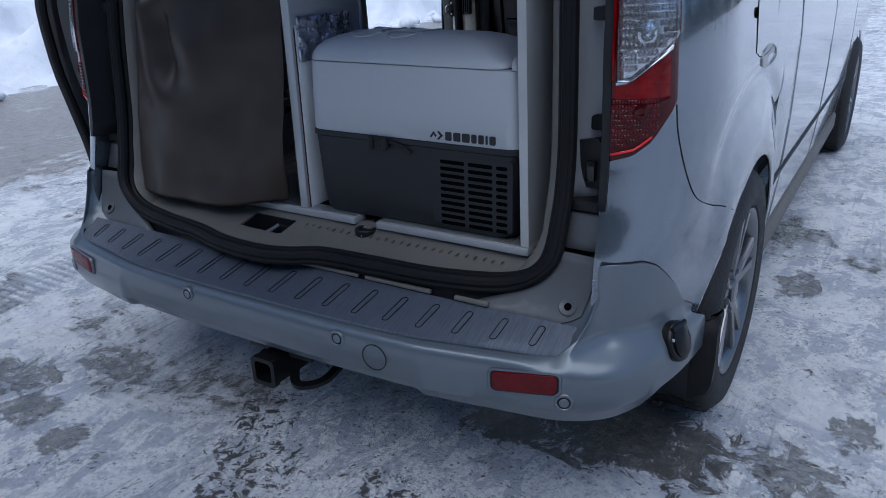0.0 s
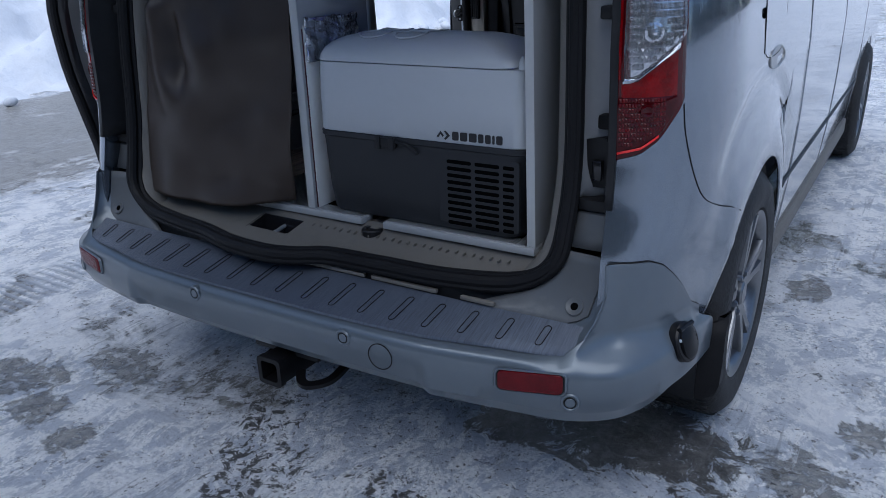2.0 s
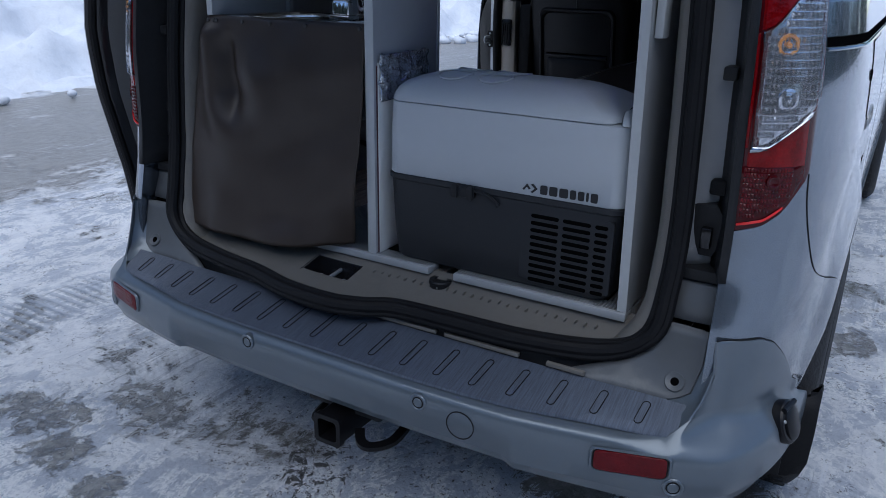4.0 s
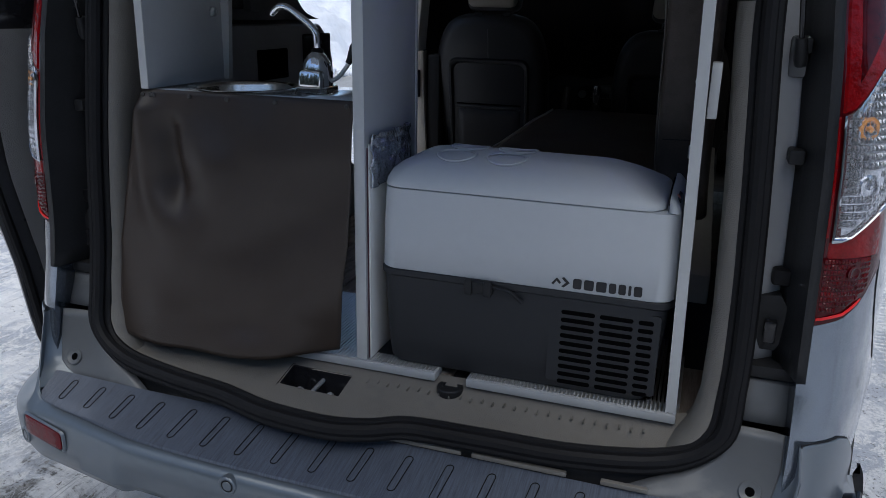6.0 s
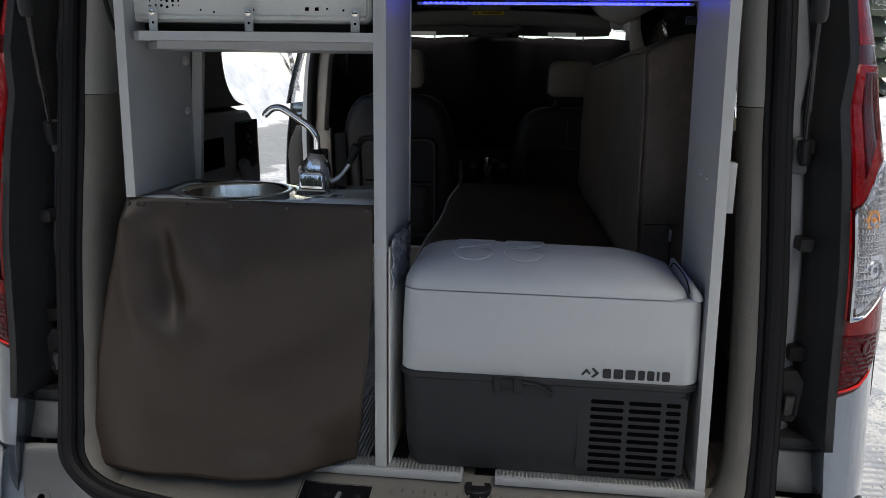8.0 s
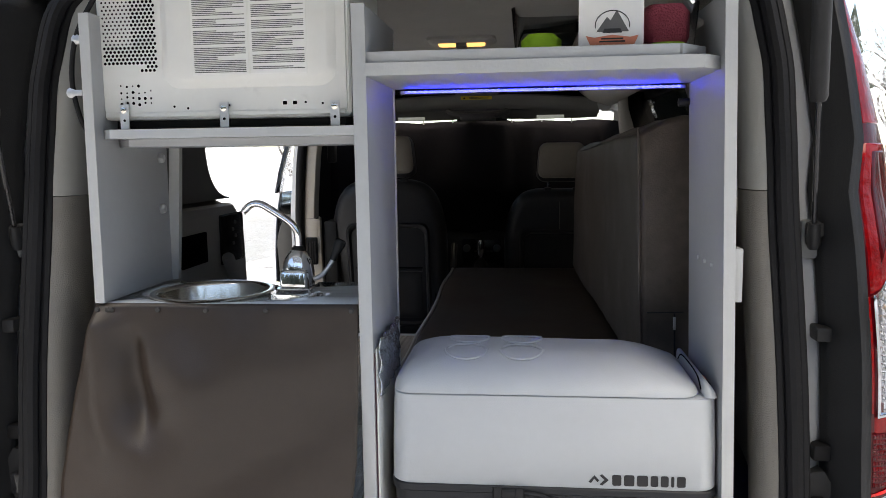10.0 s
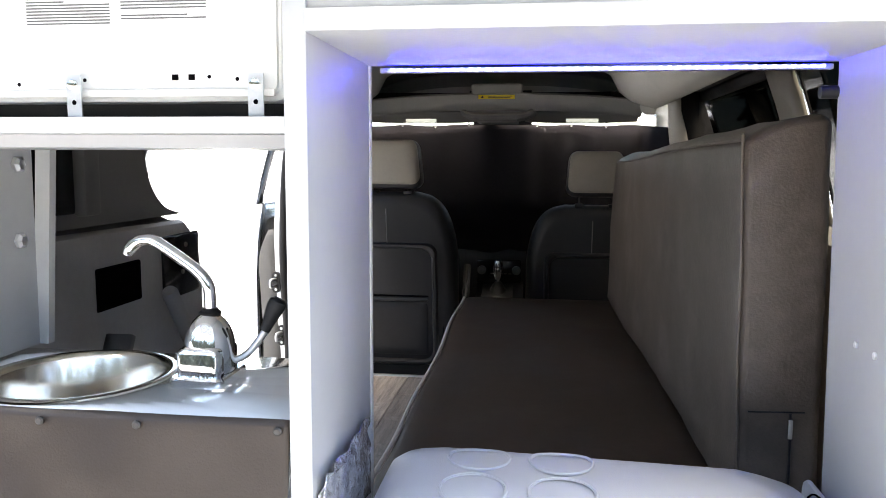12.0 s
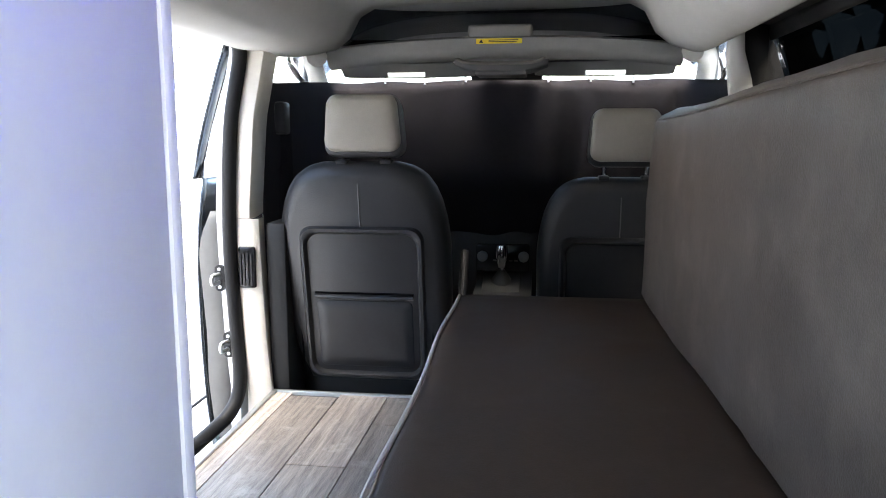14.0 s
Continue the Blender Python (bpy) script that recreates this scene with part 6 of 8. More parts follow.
lever.parent = van
bm = bmesh.new()
tube(bm, [(-0.017, 3.22, 0.70), (-0.017, 3.205, 0.80)], 0.009, 10)
part("stem", bm, M["chrome"], lever)
bm = bmesh.new()
stack(bm, [[(-0.017 + u, 3.20 + v, z) for u, v in rrect(-w, w, -w * 1.1, w * 1.1, w * 0.9, 4)] for w, z in ((0.014, 0.78), (0.02, 0.80), (0.024, 0.83), (0.025, 0.855), (0.019, 0.872), (0.008, 0.878))])
part("grip", bm, M["chrome"], lever, "chrome-capped gear knob")
bm = bmesh.new()
lathe(bm, [(0.05, 0.0), (0.045, 0.015), (0.03, 0.04), (0.015, 0.06), (0.01, 0.065)], (-0.017, 3.215, 0.705), 'z', 20)
part("gaiter", bm, M["leather"], lever)
bm = bmesh.new()
tube(bm, smooth_path([(-0.145, 2.78, 0.66), (-0.15, 2.95, 0.74), (-0.155, 3.08, 0.86)], 4), [0.014] * 4 + [0.017] * 5, 10)
part("hand_brake", bm, M["rubber"], dash)

# ---- load floor ----
M["plank"] = mat("grey_oak_plank", (0.27, 0.225, 0.192), 0.42, 0, 0.75, 5.0, 0.35, 60, stretch=(18, 1.0, 1), wear=((0.46, 0.40, 0.35), 0.55, 0.72, 11))
nt = M["plank"].node_tree
info = nt.nodes.new("ShaderNodeObjectInfo")
rnd = nt.nodes.new("ShaderNodeMapRange")
nt.links.new(info.outputs["Random"], rnd.inputs[0])
rnd.inputs[3].default_value, rnd.inputs[4].default_value = 0.72, 1.5
mx = nt.nodes.new("ShaderNodeMix")
mx.data_type, mx.blend_type = 'RGBA', 'MULTIPLY'
mx.inputs[0].default_value = 1.0
bsdf = nt.nodes["Principled BSDF"]
nt.links.new(bsdf.inputs["Base Color"].links[0].from_socket, mx.inputs[6])
nt.links.new(rnd.outputs[0], mx.inputs[7])
nt.links.new(mx.outputs[2], bsdf.inputs["Base Color"])

bm = bmesh.new()
box(bm, -0.645, 0.70, 0.226, 2.255, 0.50, FLOOR_Z - 0.006, 0.003)
floor = solo("floor", bm, M["black_plastic"], "camper load floor with grey oak-look planks and ribbed edge trim", "floor", kind="structure")
PW = 0.146
for c in range(10):
    x0 = -0.734 + c * PW
    x1 = min(x0 + PW - 0.0028, 0.698)
    x0 = max(x0, -0.640)
    y = (0.35, 0.40, -0.065, 0.205, 0.5, 0.1, 0.3, 0.0, 0.45, 0.2)[c] - 0.0
    while y < 2.25:
        ye = y + 0.915
        a, b = max(y, 0.245), min(ye - 0.0035, 2.25)
        if b - a > 0.03 and x1 - x0 > 0.02:
            bm = bmesh.new()
            box(bm, x0, x1, a, b, FLOOR_Z - 0.007, FLOOR_Z, 0.0005, 1)
            part("plank", bm, M["plank"], floor)
        y = ye
# aluminium edging
for x0, x1, y0, y1 in ((-0.655, -0.64, 1.0, 2.265), (-0.655, -0.05, 2.251, 2.266)):
    bm = bmesh.new()
    box(bm, x0, x1, y0, y1, 0.50, FLOOR_Z + 0.006, 0.003)
    part("edge_strip", bm, M["alu"], floor, "aluminium edge strip")
# ribbed rear nosing
for x0, x1 in ((-0.30, 0.118), (0.182, 0.582)):
    bm = bmesh.new()
    box(bm, x0, x1, 0.215, 0.262, FLOOR_Z + 0.002, FLOOR_Z + 0.02, 0.003)
    nose = part("rear_nosing", bm, M["laminate"], floor, "grey ribbed rear edge trim")
    n = int((x1 - x0) / 0.0075)
    bm = bmesh.new()
    for k in range(n):
        x = x0 + 0.004 + k * 0.0075
        box(bm, x, x + 0.0042, 0.222, 0.262, FLOOR_Z + 0.0195, FLOOR_Z + 0.0215)
    tagged(part("ribs", bm, M["alu"], nose), kind="stuff")
# strip of ribbed mat beside the cooler
bm = bmesh.new()
for k in range(8):
    box(bm, 0.530 + k * 0.0075, 0.5345 + k * 0.0075, 0.262, 0.56, FLOOR_Z + 0.0005, FLOOR_Z + 0.0205)
tagged(part("rib_mat", bm, M["alu"], floor), kind="stuff")
bm = bmesh.new()
for k in range(30):
    box(bm, -0.30 + k * 0.0075, -0.2958 + k * 0.0075, 0.262, 0.56, FLOOR_Z + 0.0005, FLOOR_Z + 0.0205)
tagged(part("rib_mat", bm, M["alu"], floor), kind="stuff")
bm = bmesh.new()
lathe(bm, [(0.026, -0.012), (0.027, 0.003), (0.025, 0.006), (0.016, 0.006), (0.014, 0.002), (0.0, 0.002)], (0.150, 0.216, 0.541), 'z', 28)
part("tie_down_cup", bm, M["black_plastic"], sill, "round black tie-down cup")

# ---- camper cabinet ----
cab = thing("camper_cabinet", "grey laminate camper galley cabinet with pale edges", "cabinet", at=(0, 0.22, FLOOR_Z))


def local(ob, parent):
    if ob.parent == parent:
        ob.matrix_parent_inverse = parent.matrix_basis.inverted()
    return ob


def cpart(name, bm, material, parent, label="", angle=32):
    return local(part(name, bm, material, parent, label, angle), parent)


BASE = FLOOR_Z + 0.0005
Y0, Y1 = 0.222, 0.488
# central divider
bm = bmesh.new()
box(bm, -0.056, -0.034, Y0 + 0.002, Y1, BASE + 0.021, 1.60, 0.0015)
cpart("divider", bm, M["laminate"], cab)
bm = bmesh.new()
box(bm, -0.0565, -0.0335, Y0 - 0.001, Y0 + 0.0015, BASE + 0.021, 1.60, 0.0008)
cpart("edge_band", bm, M["edge_band"], cab)
bm = bmesh.new()
box(bm, -0.058, -0.032, Y1, Y1 + 0.012, BASE + 0.021, 1.60, 0.003)
cpart("rear_batten", bm, M["edge_band"], cab)


def leaning(name, xb, xt, zb, zt, t, s, mm, y0=Y0 + 0.002, y1=Y1):
    bm = bmesh.new()
    vs = []
    for z, x in ((zb, xb), (zt, xt)):
        vs.append([(x, y0, z), (x + s * t, y0, z), (x + s * t, y1, z), (x, y1, z)])
    stack(bm, vs)
    return cpart(name, bevel_all(bm, 0.0012, 1), mm, cab)


leaning("side_panel", 0.563, 0.540, BASE + 0.0215, 1.60, 0.018, 1, M["laminate"])
leaning("edge_band", 0.5625, 0.5395, BASE + 0.0215, 1.60, 0.019, 1, M["edge_band"], Y0 - 0.001, Y0 + 0.0015)
leaning("side_panel", -0.519, -0.513, 1.096, 1.60, 0.017, -1, M["laminate"])
leaning("edge_band", -0.5185, -0.5125, 1.096, 1.60, 0.018, -1, M["edge_band"], Y0 - 0.001, Y0 + 0.0015)
leaning("rear_batten", -0.506, -0.487, 1.096, 1.385, 0.022, -1, M["edge_band"], Y1, Y1 + 0.014)
# bolts
for x, y, z in ((-0.518, 0.455, 1.248), (-0.515, 0.455, 1.352)):
    bm = bmesh.new()
    lathe(bm, [(0.011, 0.0), (0.011, 0.005), (0.007, 0.009), (0.0, 0.010)], (x, y, z), 'x', 6)
    cpart("bolt", bm, M["zinc"], cab)
for k in range(3):
    bm = bmesh.new()
    lathe(bm, [(0.004, 0.0), (0.004, -0.003), (0.0, -0.004)], (0.5505, 0.30 + 0.05 * k, 1.155), 'x', 10)
    cpart("screw", bm, M["zinc"], cab)
for k, (y, z) in enumerate(((0.49, 1.445),)):
    bm = bmesh.new()
    lathe(bm, [(0.0, -0.022), (0.008, -0.02), (0.008, 0.0)], (0.5435, y, z), 'x', 12)
    cpart("shelf_peg", bm, M["black_plastic"], cab)
# small white block outside the side panel
bm = bmesh.new()
box(bm, 0.571, 0.587, 0.245, 0.285, 1.10, 1.19, 0.002)
cpart("wood_block", bm, M["edge_band"], cab)


def shelf_poly(x0, x1, cut_left, cut_right, y0=Y0, y1=Y1 + 0.01, cx=0.045, cy=0.05):
    p = []
    if cut_left:
        p += [(x0, y0 + cy), (x0 + cx, y0)]
    else:
        p += [(x0, y0)]
    if cut_right:
        p += [(x1 - cx, y0), (x1, y0 + cy)]
    else:
        p += [(x1, y0)]
    return p + [(x1, y1), (x0, y1)]


# microwave shelf
bm = bmesh.new()
prism(bm, shelf_poly(-0.533, -0.0565, True, False), 'z', 1.386, 1.402)
cpart("microwave_shelf", bevel_all(bm, 0.001, 1), M["edge_band"], cab)
bm = bmesh.new()
prism(bm, shelf_poly(-0.515, -0.058, True, False, Y0 + 0.03, Y1 - 0.01), 'z', 1.372, 1.3855)
cpart("shelf_backing", bm, M["laminate"], cab)
# upper shelf and its lip
bm = bmesh.new()
prism(bm, shelf_poly(-0.034, 0.556, False, True, Y0 - 0.003), 'z', 1.482, 1.503)
cpart("upper_shelf", bevel_all(bm, 0.001, 1), M["edge_band"], cab)
bm = bmesh.new()
box(bm, -0.034, 0.474, Y0 + 0.006, Y0 + 0.016, 1.504, 1.522, 0.001)
cpart("shelf_lip", bm, M["edge_band"], cab)
bm = bmesh.new()
m = Matrix.Translation((0.4745, Y0 + 0.0105, 0)) @ Matrix.Rotation(radians(48), 4, 'Z')
box(bm, 0.0, 0.072, -0.005, 0.005, 1.504, 1.522, 0.001, m=m)
cpart("shelf_lip", bm, M["edge_band"], cab)
# counter
SX, SY, SR = -0.370, 0.350, 0.105
bm = bmesh.new()
outer = [(-0.538, Y0 + 0.012), (-0.0565, Y0 + 0.012), (-0.0565, 0.47), (-0.538, 0.47)]
K = 48
for z in (1.094,):
    ring = [bm.verts.new((SX + SR * math.cos(2 * math.pi * i / K), SY + SR * math.sin(2 * math.pi * i / K), z)) for i in range(K)]
    sq = []
    for i in range(K):
        a = 2 * math.pi * i / K
        dx, dy = math.cos(a), math.sin(a)
        t = min(((-0.0565 - SX) if dx > 0 else (SX + 0.538)) / max(abs(dx), 1e-6), ((0.47 - SY) if dy > 0 else (SY - Y0 - 0.012)) / max(abs(dy), 1e-6))
        sq.append(bm.verts.new((SX + dx * t, SY + dy * t, z)))
    for i in range(K):
        bm.faces.new((ring[i], ring[(i + 1) % K], sq[(i + 1) % K], sq[i]))
    for cx_, cy_ in outer:
        i = min(range(K), key=lambda q: (sq[q].co.x - cx_) ** 2 + (sq[q].co.y - cy_) ** 2)
        sq[i].co.x, sq[i].co.y = cx_, cy_
counter = thicken(cpart("counter", bm, M["counter"], cab, "grey laminate sink counter"), 0.018)

# ---- sink and faucet ----
sink = thing("sink", "round stainless steel sink bowl set in a grey counter", "sink", at=(SX, SY, 1.0945))
bm = bmesh.new()
lathe(bm, [(0.116, 0.0005), (0.116, 0.003), (0.112, 0.0045), (0.104, 0.003), (0.100, -0.004), (0.098, -0.06), (0.09, -0.085), (0.06, -0.098), (0.02, -0.10), (0.02, -0.104), (0.10, -0.09), (0.103, -0.004), (0.106, 0.0005)], (0, 0, 0), 'z', 64, cap=False)
part("bowl", bm, M["steel"], sink, angle=50)
bm = bmesh.new()
lathe(bm, [(0.021, -0.099), (0.016, -0.097), (0.0, -0.098)], (0, 0, 0), 'z', 24)
part("drain", bm, M["chrome"], sink)

fau = thing("hand_pump_faucet", "chrome hand-pump faucet with curved spout and black lever knob", "faucet", at=(-0.197, 0.362, 1.0945))
bm = bmesh.new()
stack(bm, [[(u, v, z) for u, v in rrect(-0.041 + g, 0.026 - g, -0.044 + g, 0.036 - g, 0.009, 4)] for g, z in ((0, 0.0), (0, 0.009), (0.002, 0.0115))])
part("base_plate", bm, M["chrome"], fau)
bm = bmesh.new()
stack(bm, [[(u, v, z) for u, v in rrect(-0.034 + g, 0.019 - g, -0.037 + g, 0.026 - g, 0.007 + g, 4)] for g, z in ((0, 0.0115), (0.0, 0.038), (0.002, 0.043), (0.005, 0.046))])
part("pump_box", bm, M["chrome"], fau)
bm = bmesh.new()
stack(bm, [[(-0.006 + u * 1.0, -0.003 + v, z) for u, v in rrect(-w, w, -w * 1.05, w * 1.05, w * 0.93, 6)] for w, z in ((0.029, 0.012), (0.029, 0.044), (0.0275, 0.054), (0.024, 0.064), (0.0185, 0.073), (0.0125, 0.079), (0.010, 0.081))])
part("pump_dome", bm, M["chrome"], fau)
bm = bmesh.new()
lathe(bm, [(0.013, 0.079), (0.0135, 0.083), (0.010, 0.0855), (0.0095, 0.088)], (-0.005, -0.001, 0), 'z', 24)
part("black_collar", bm, M["rubber"], fau)
bm = bmesh.new()
tube(bm, smooth_path([(-0.005, -0.001, 0.08), (-0.005, -0.001, 0.104), (-0.008, -0.001, 0.118), (-0.021, 0.0, 0.133), (-0.045, 0.002, 0.149), (-0.070, 0.004, 0.164), (-0.083, 0.005, 0.168), (-0.097, 0.006, 0.166), (-0.109, 0.007, 0.157), (-0.114, 0.007, 0.150)], 6), [0.0072] * 50 + [0.0068, 0.0064, 0.006, 0.0058, 0.0058], 14)
part("spout", bm, M["chrome"], fau, angle=60)
bm = bmesh.new()
tube(bm, smooth_path([(0.006, 0.006, 0.022), (0.020, 0.008, 0.022), (0.036, 0.012, 0.030), (0.052, 0.016, 0.050), (0.060, 0.018, 0.064)], 5), 0.0046, 12)
lev = part("lever", bm, M["zinc"], fau)
bm = bmesh.new()
tube(bm, [(0.056, 0.017, 0.058), (0.060, 0.018, 0.066), (0.070, 0.020, 0.088), (0.073, 0.021, 0.094), (0.0745, 0.0215, 0.097)], [0.0065, 0.0072, 0.0115, 0.0108, 0.007], 16)
part("knob", bm, M["black_plastic"], lev)

# ---- vinyl curtain under the counter ----
def curtain_point(u, v):
    """u 0..1 left to right, v 0..1 top to bottom."""
    xl = lerp(v, [(0, -0.537), (0.06, -0.539), (0.15, -0.554), (0.3, -0.580), (0.45, -0.600), (0.6, -0.616), (1, -0.634)])
    xr = lerp(v, [(0, -0.0585), (0.25, -0.060), (0.55, -0.064), (0.8, -0.078), (1, -0.094)])
    x = xl + (xr - xl) * u
    zb = lerp(u, [(0, 0.557), (0.25, 0.556), (0.5, 0.558), (0.63, 0.562), (0.76, 0.568), (1, 0.584)])
    z = 1.096 + (zb - 1.096) * v
    y = Y0 + 0.004 - 0.075 * v ** 0.8 * (0.35 + 0.65 * math.sin(math.pi * min(1, 0.1 + 0.85 * u)))
    # a diagonal dent falls from the upper left corner, with a ridge below it
    across = (u - 0.10) - 0.40 * v
    y += 0.026 * math.exp(-(across / 0.046) ** 2) * ease((v - 0.05) / 0.14) * (1 - ease((v - 0.30) / 0.22))
    y -= 0.022 * math.exp(-((across + 0.115) / 0.080) ** 2) * ease(v / 0.08) * (1 - ease((v - 0.36) / 0.26))
    y += 0.016 * math.exp(-(((v - 0.36) - 0.35 * (u - 0.25)) / 0.075) ** 2) * math.exp(-((u - 0.27) / 0.13) ** 2)
    y -= 0.012 * math.exp(-(((v - 0.24) - 0.5 * (u - 0.36)) / 0.10) ** 2) * math.exp(-((u - 0.40) / 0.10) ** 2)
    across2 = (v - 0.55) + (u - 0.6) * 0.6
    y += 0.014 * math.exp(-(across2 / 0.13) ** 2) * math.exp(-((u - 0.62) / 0.3) ** 2)
    y += 0.012 * math.sin(u * 9 + v * 3) * v * (1 - 0.4 * u)
    y += 0.030 * ease((v - 0.72) / 0.28) * ease((u - 0.72) / 0.28) - 0.020 * ease((v - 0.85) / 0.15) * math.exp(-((u - 0.62) / 0.2) ** 2)
    y += 0.004 * noise.noise(Vector((u * 6, v * 7, 2)))
    return (x, max(y, 0.105 - 0.04 * (1 - abs(2 * u - 1))), z)


curt = thing("vinyl_curtain", "dark brown vinyl curtain screwed along the counter front", "curtain", at=(-0.31, Y0, 1.09))
bm = bmesh.new()
grid(bm, [[curtain_point(u, v) for v in frange(0, 1, 60)] for u in frange(0, 1, 70)])
thicken(cpart("sheet", bm, M["vinyl"], curt, angle=70), 0.003)
for k, x in enumerate((-0.531, -0.512, -0.505, -0.420, -0.330, -0.222, -0.070)):
    bm = bmesh.new()
    p = curtain_point((x + 0.537) / 0.4785, 0.02)
    lathe(bm, [(0.0048, 0.0), (0.0048, -0.002), (0.003, -0.0035), (0.0, -0.003)], (x, p[1] - 0.002, 1.085), 'y', 12)
    cpart("screw", bm, M["dull_screw"], curt)

# ---- microwave seen from behind ----
mw = thing("microwave", "white microwave oven seen from its perforated back", "microwave", at=(-0.30, 0.4, 1.4025))
MX0, MX1, MZ0, MZ1, MY = -0.522, -0.068, 1.420, 1.672, 0.262
bm = bmesh.new()
stack(bm, [[(u, y, v) for u, v in rrect(MX0 + g, MX1 - g, MZ0 + g, MZ1 - g, 0.012, 3)] for y, g in ((0.52, 0.0), (MY + 0.004, 0.0), (MY, 0.004))])
cpart("case", bm, M["white_enamel"], mw, angle=35)
# pressed back panel with raised frame
bm = bmesh.new()
stack(bm, [[(u, y, v) for u, v in rrect(MX0 + a, MX1 - b, MZ0 + c, MZ1 - c, r, 4)] for y, a, b, c, r in ((MY + 0.002, 0.006, 0.006, 0.006, 0.01), (MY - 0.003, 0.008, 0.008, 0.008, 0.01))])
cpart("back_plate", bm, M["white_enamel"], mw)
bm = bmesh.new()
stack(bm, [[(u, y, v) for u, v in rrect(-0.402 + g, -0.092 - g, 1.472 + g, 1.70, 0.03, 6)] for y, g in ((MY - 0.003, 0.0), (MY - 0.012, 0.012), (MY - 0.014, 0.016))])
press = cpart("pressing", bm, M["white_enamel"], mw, angle=50)
bm = bmesh.new()
box(bm, MX0 + 0.01, MX1 - 0.01, MY - 0.007, MY - 0.002, MZ0 + 0.004, MZ0 + 0.012, 0.001)
cpart("bottom_flange", bm, M["white_enamel"], mw)
# printed labels
for x0, x1 in ((-0.343, -0.243), (-0.239, -0.140)):
    bm = bmesh.new()
    box(bm, x0, x1, MY - 0.0148, MY - 0.0140, 1.493, 1.665)
    lab = cpart("info_label", bm, M["sticker"], mw, "printed warning label")
    bm = bmesh.new()
    rng = random.Random(int(x0 * 1000))
    z = 1.497
    while z < 1.66:
        if rng.random() < 0.12:
            z += 0.004
        box(bm, x0 + 0.004, x1 - 0.004 - rng.choice((0, 0, 0, 0.02, 0.05)), MY - 0.0153, MY - 0.0148, z, z + 0.0014)
        z += 0.0031
    tagged(local(part("label_print", bm, M["print_grey"], lab), mw), kind="stuff")
bm = bmesh.new()
for k in range(18):
    box(bm, -0.398, -0.393, MY - 0.0036, MY - 0.003, 1.535 + k * 0.0026, 1.535 + k * 0.0026 + (0.0008 + 0.0009 * (k % 3 == 0)))
tagged(cpart("bar_code", bm, M["print_black"], mw), kind="stuff")
# vent holes: dark cups
bm = bmesh.new()
for r in range(30):
    for c in range(13):
        x = -0.508 + c * 0.0075 + 0.00375 * (r % 2)
        z = 1.505 + r * 0.0065
        big = c > 6 or r < 7
        if r < 2 and c < 9 + r:
            continue
        lathe(bm, [(0.0029 if big else 0.0020, -0.0004), (0.0, -0.0003)], (x, MY - 0.0031, z), 'y', 6)
tagged(cpart("vent_pattern", bm, M["void"], mw), kind="stuff")
bm = bmesh.new()
rng = random.Random(5)
for k in range(22):
    lathe(bm, [(rng.choice((0.0016, 0.0022, 0.003)), -0.0004), (0.0, -0.0003)], (-0.482 + 0.011 * (k % 6), MY - 0.0031, 1.448 + 0.010 * (k // 6) + rng.uniform(-0.002, 0.002)), 'y', 7)
for x, z, q in ((-0.385, 1.4415, 0), (-0.36, 1.438, 0), (-0.285, 1.442, 0), (-0.185, 1.444, 1), (-0.167, 1.444, 1), (-0.148, 1.4445, 0), (-0.118, 1.442, 0)):
    if q:
        box(bm, x - 0.0035, x + 0.0035, MY - 0.0036, MY - 0.003, z - 0.003, z + 0.003)
    else:
        lathe(bm, [(0.0022, -0.0004), (0.0, -0.0003)], (x, MY - 0.0031, z), 'y', 8)
tagged(cpart("punched_pattern", bm, M["void"], mw), kind="stuff")
for x in (-0.472, -0.290, -0.094):
    bm = bmesh.new()
    prism(bm, [(MY - 0.016, 1.4035), (MY - 0.014, 1.4035), (MY - 0.014, 1.446), (MY - 0.016, 1.446)], 'x', x - 0.008, x + 0.008)
    br = cpart("steel_bracket", bm, M["zinc"], mw, "zinc mounting bracket")
    bm = bmesh.new()
    lathe(bm, [(0.0055, 0.0), (0.0055, -0.003), (0.0, -0.005)], (x, MY - 0.016, 1.436), 'y', 12)
    local(part("screw", bm, M["steel"], br), mw)
    bm = bmesh.new()
    lathe(bm, [(0.0026, 0.0), (0.0, -0.0006)], (x, MY - 0.0161, 1.418), 'y', 10)
    local(part("hole", bm, M["void"], br), mw)
for x in (-0.505, -0.075):
    bm = bmesh.new()
    box(bm, x - 0.015, x + 0.015, 0.30, 0.34, 1.4025, MZ0 + 0.002, 0.002)
    cpart("foot", bm, M["rubber"], mw)
bm = bmesh.new()
box(bm, MX0 + 0.02, MX1 - 0.02, 0.30, 0.50, 1.407, MZ0 + 0.001)
cpart("under_tray", bm, M["black_plastic"], mw)

# ---- LED strip ----
led = thing("led_strip", "blue LED strip light under the upper shelf, switched on", "led strip", at=(0.25, Y1, 1.48))
bm = bmesh.new()
box(bm, -0.018, 0.535, Y1 - 0.006, Y1 + 0.004, 1.4715, 1.4778, 0.001)
cpart("profile", bm, M["alu"], led)
bm = bmesh.new()
box(bm, -0.008, 0.524, Y1 - 0.011, Y1 - 0.0062, 1.4718, 1.4735)
cpart("tape", bm, M["sticker"], led)
bm = bmesh.new()
box(bm, -0.006, 0.522, Y1 - 0.0128, Y1 - 0.0121, 1.4739, 1.4752)
cpart("diffuser", bm, M["led"], led, "glowing blue diffuser line")
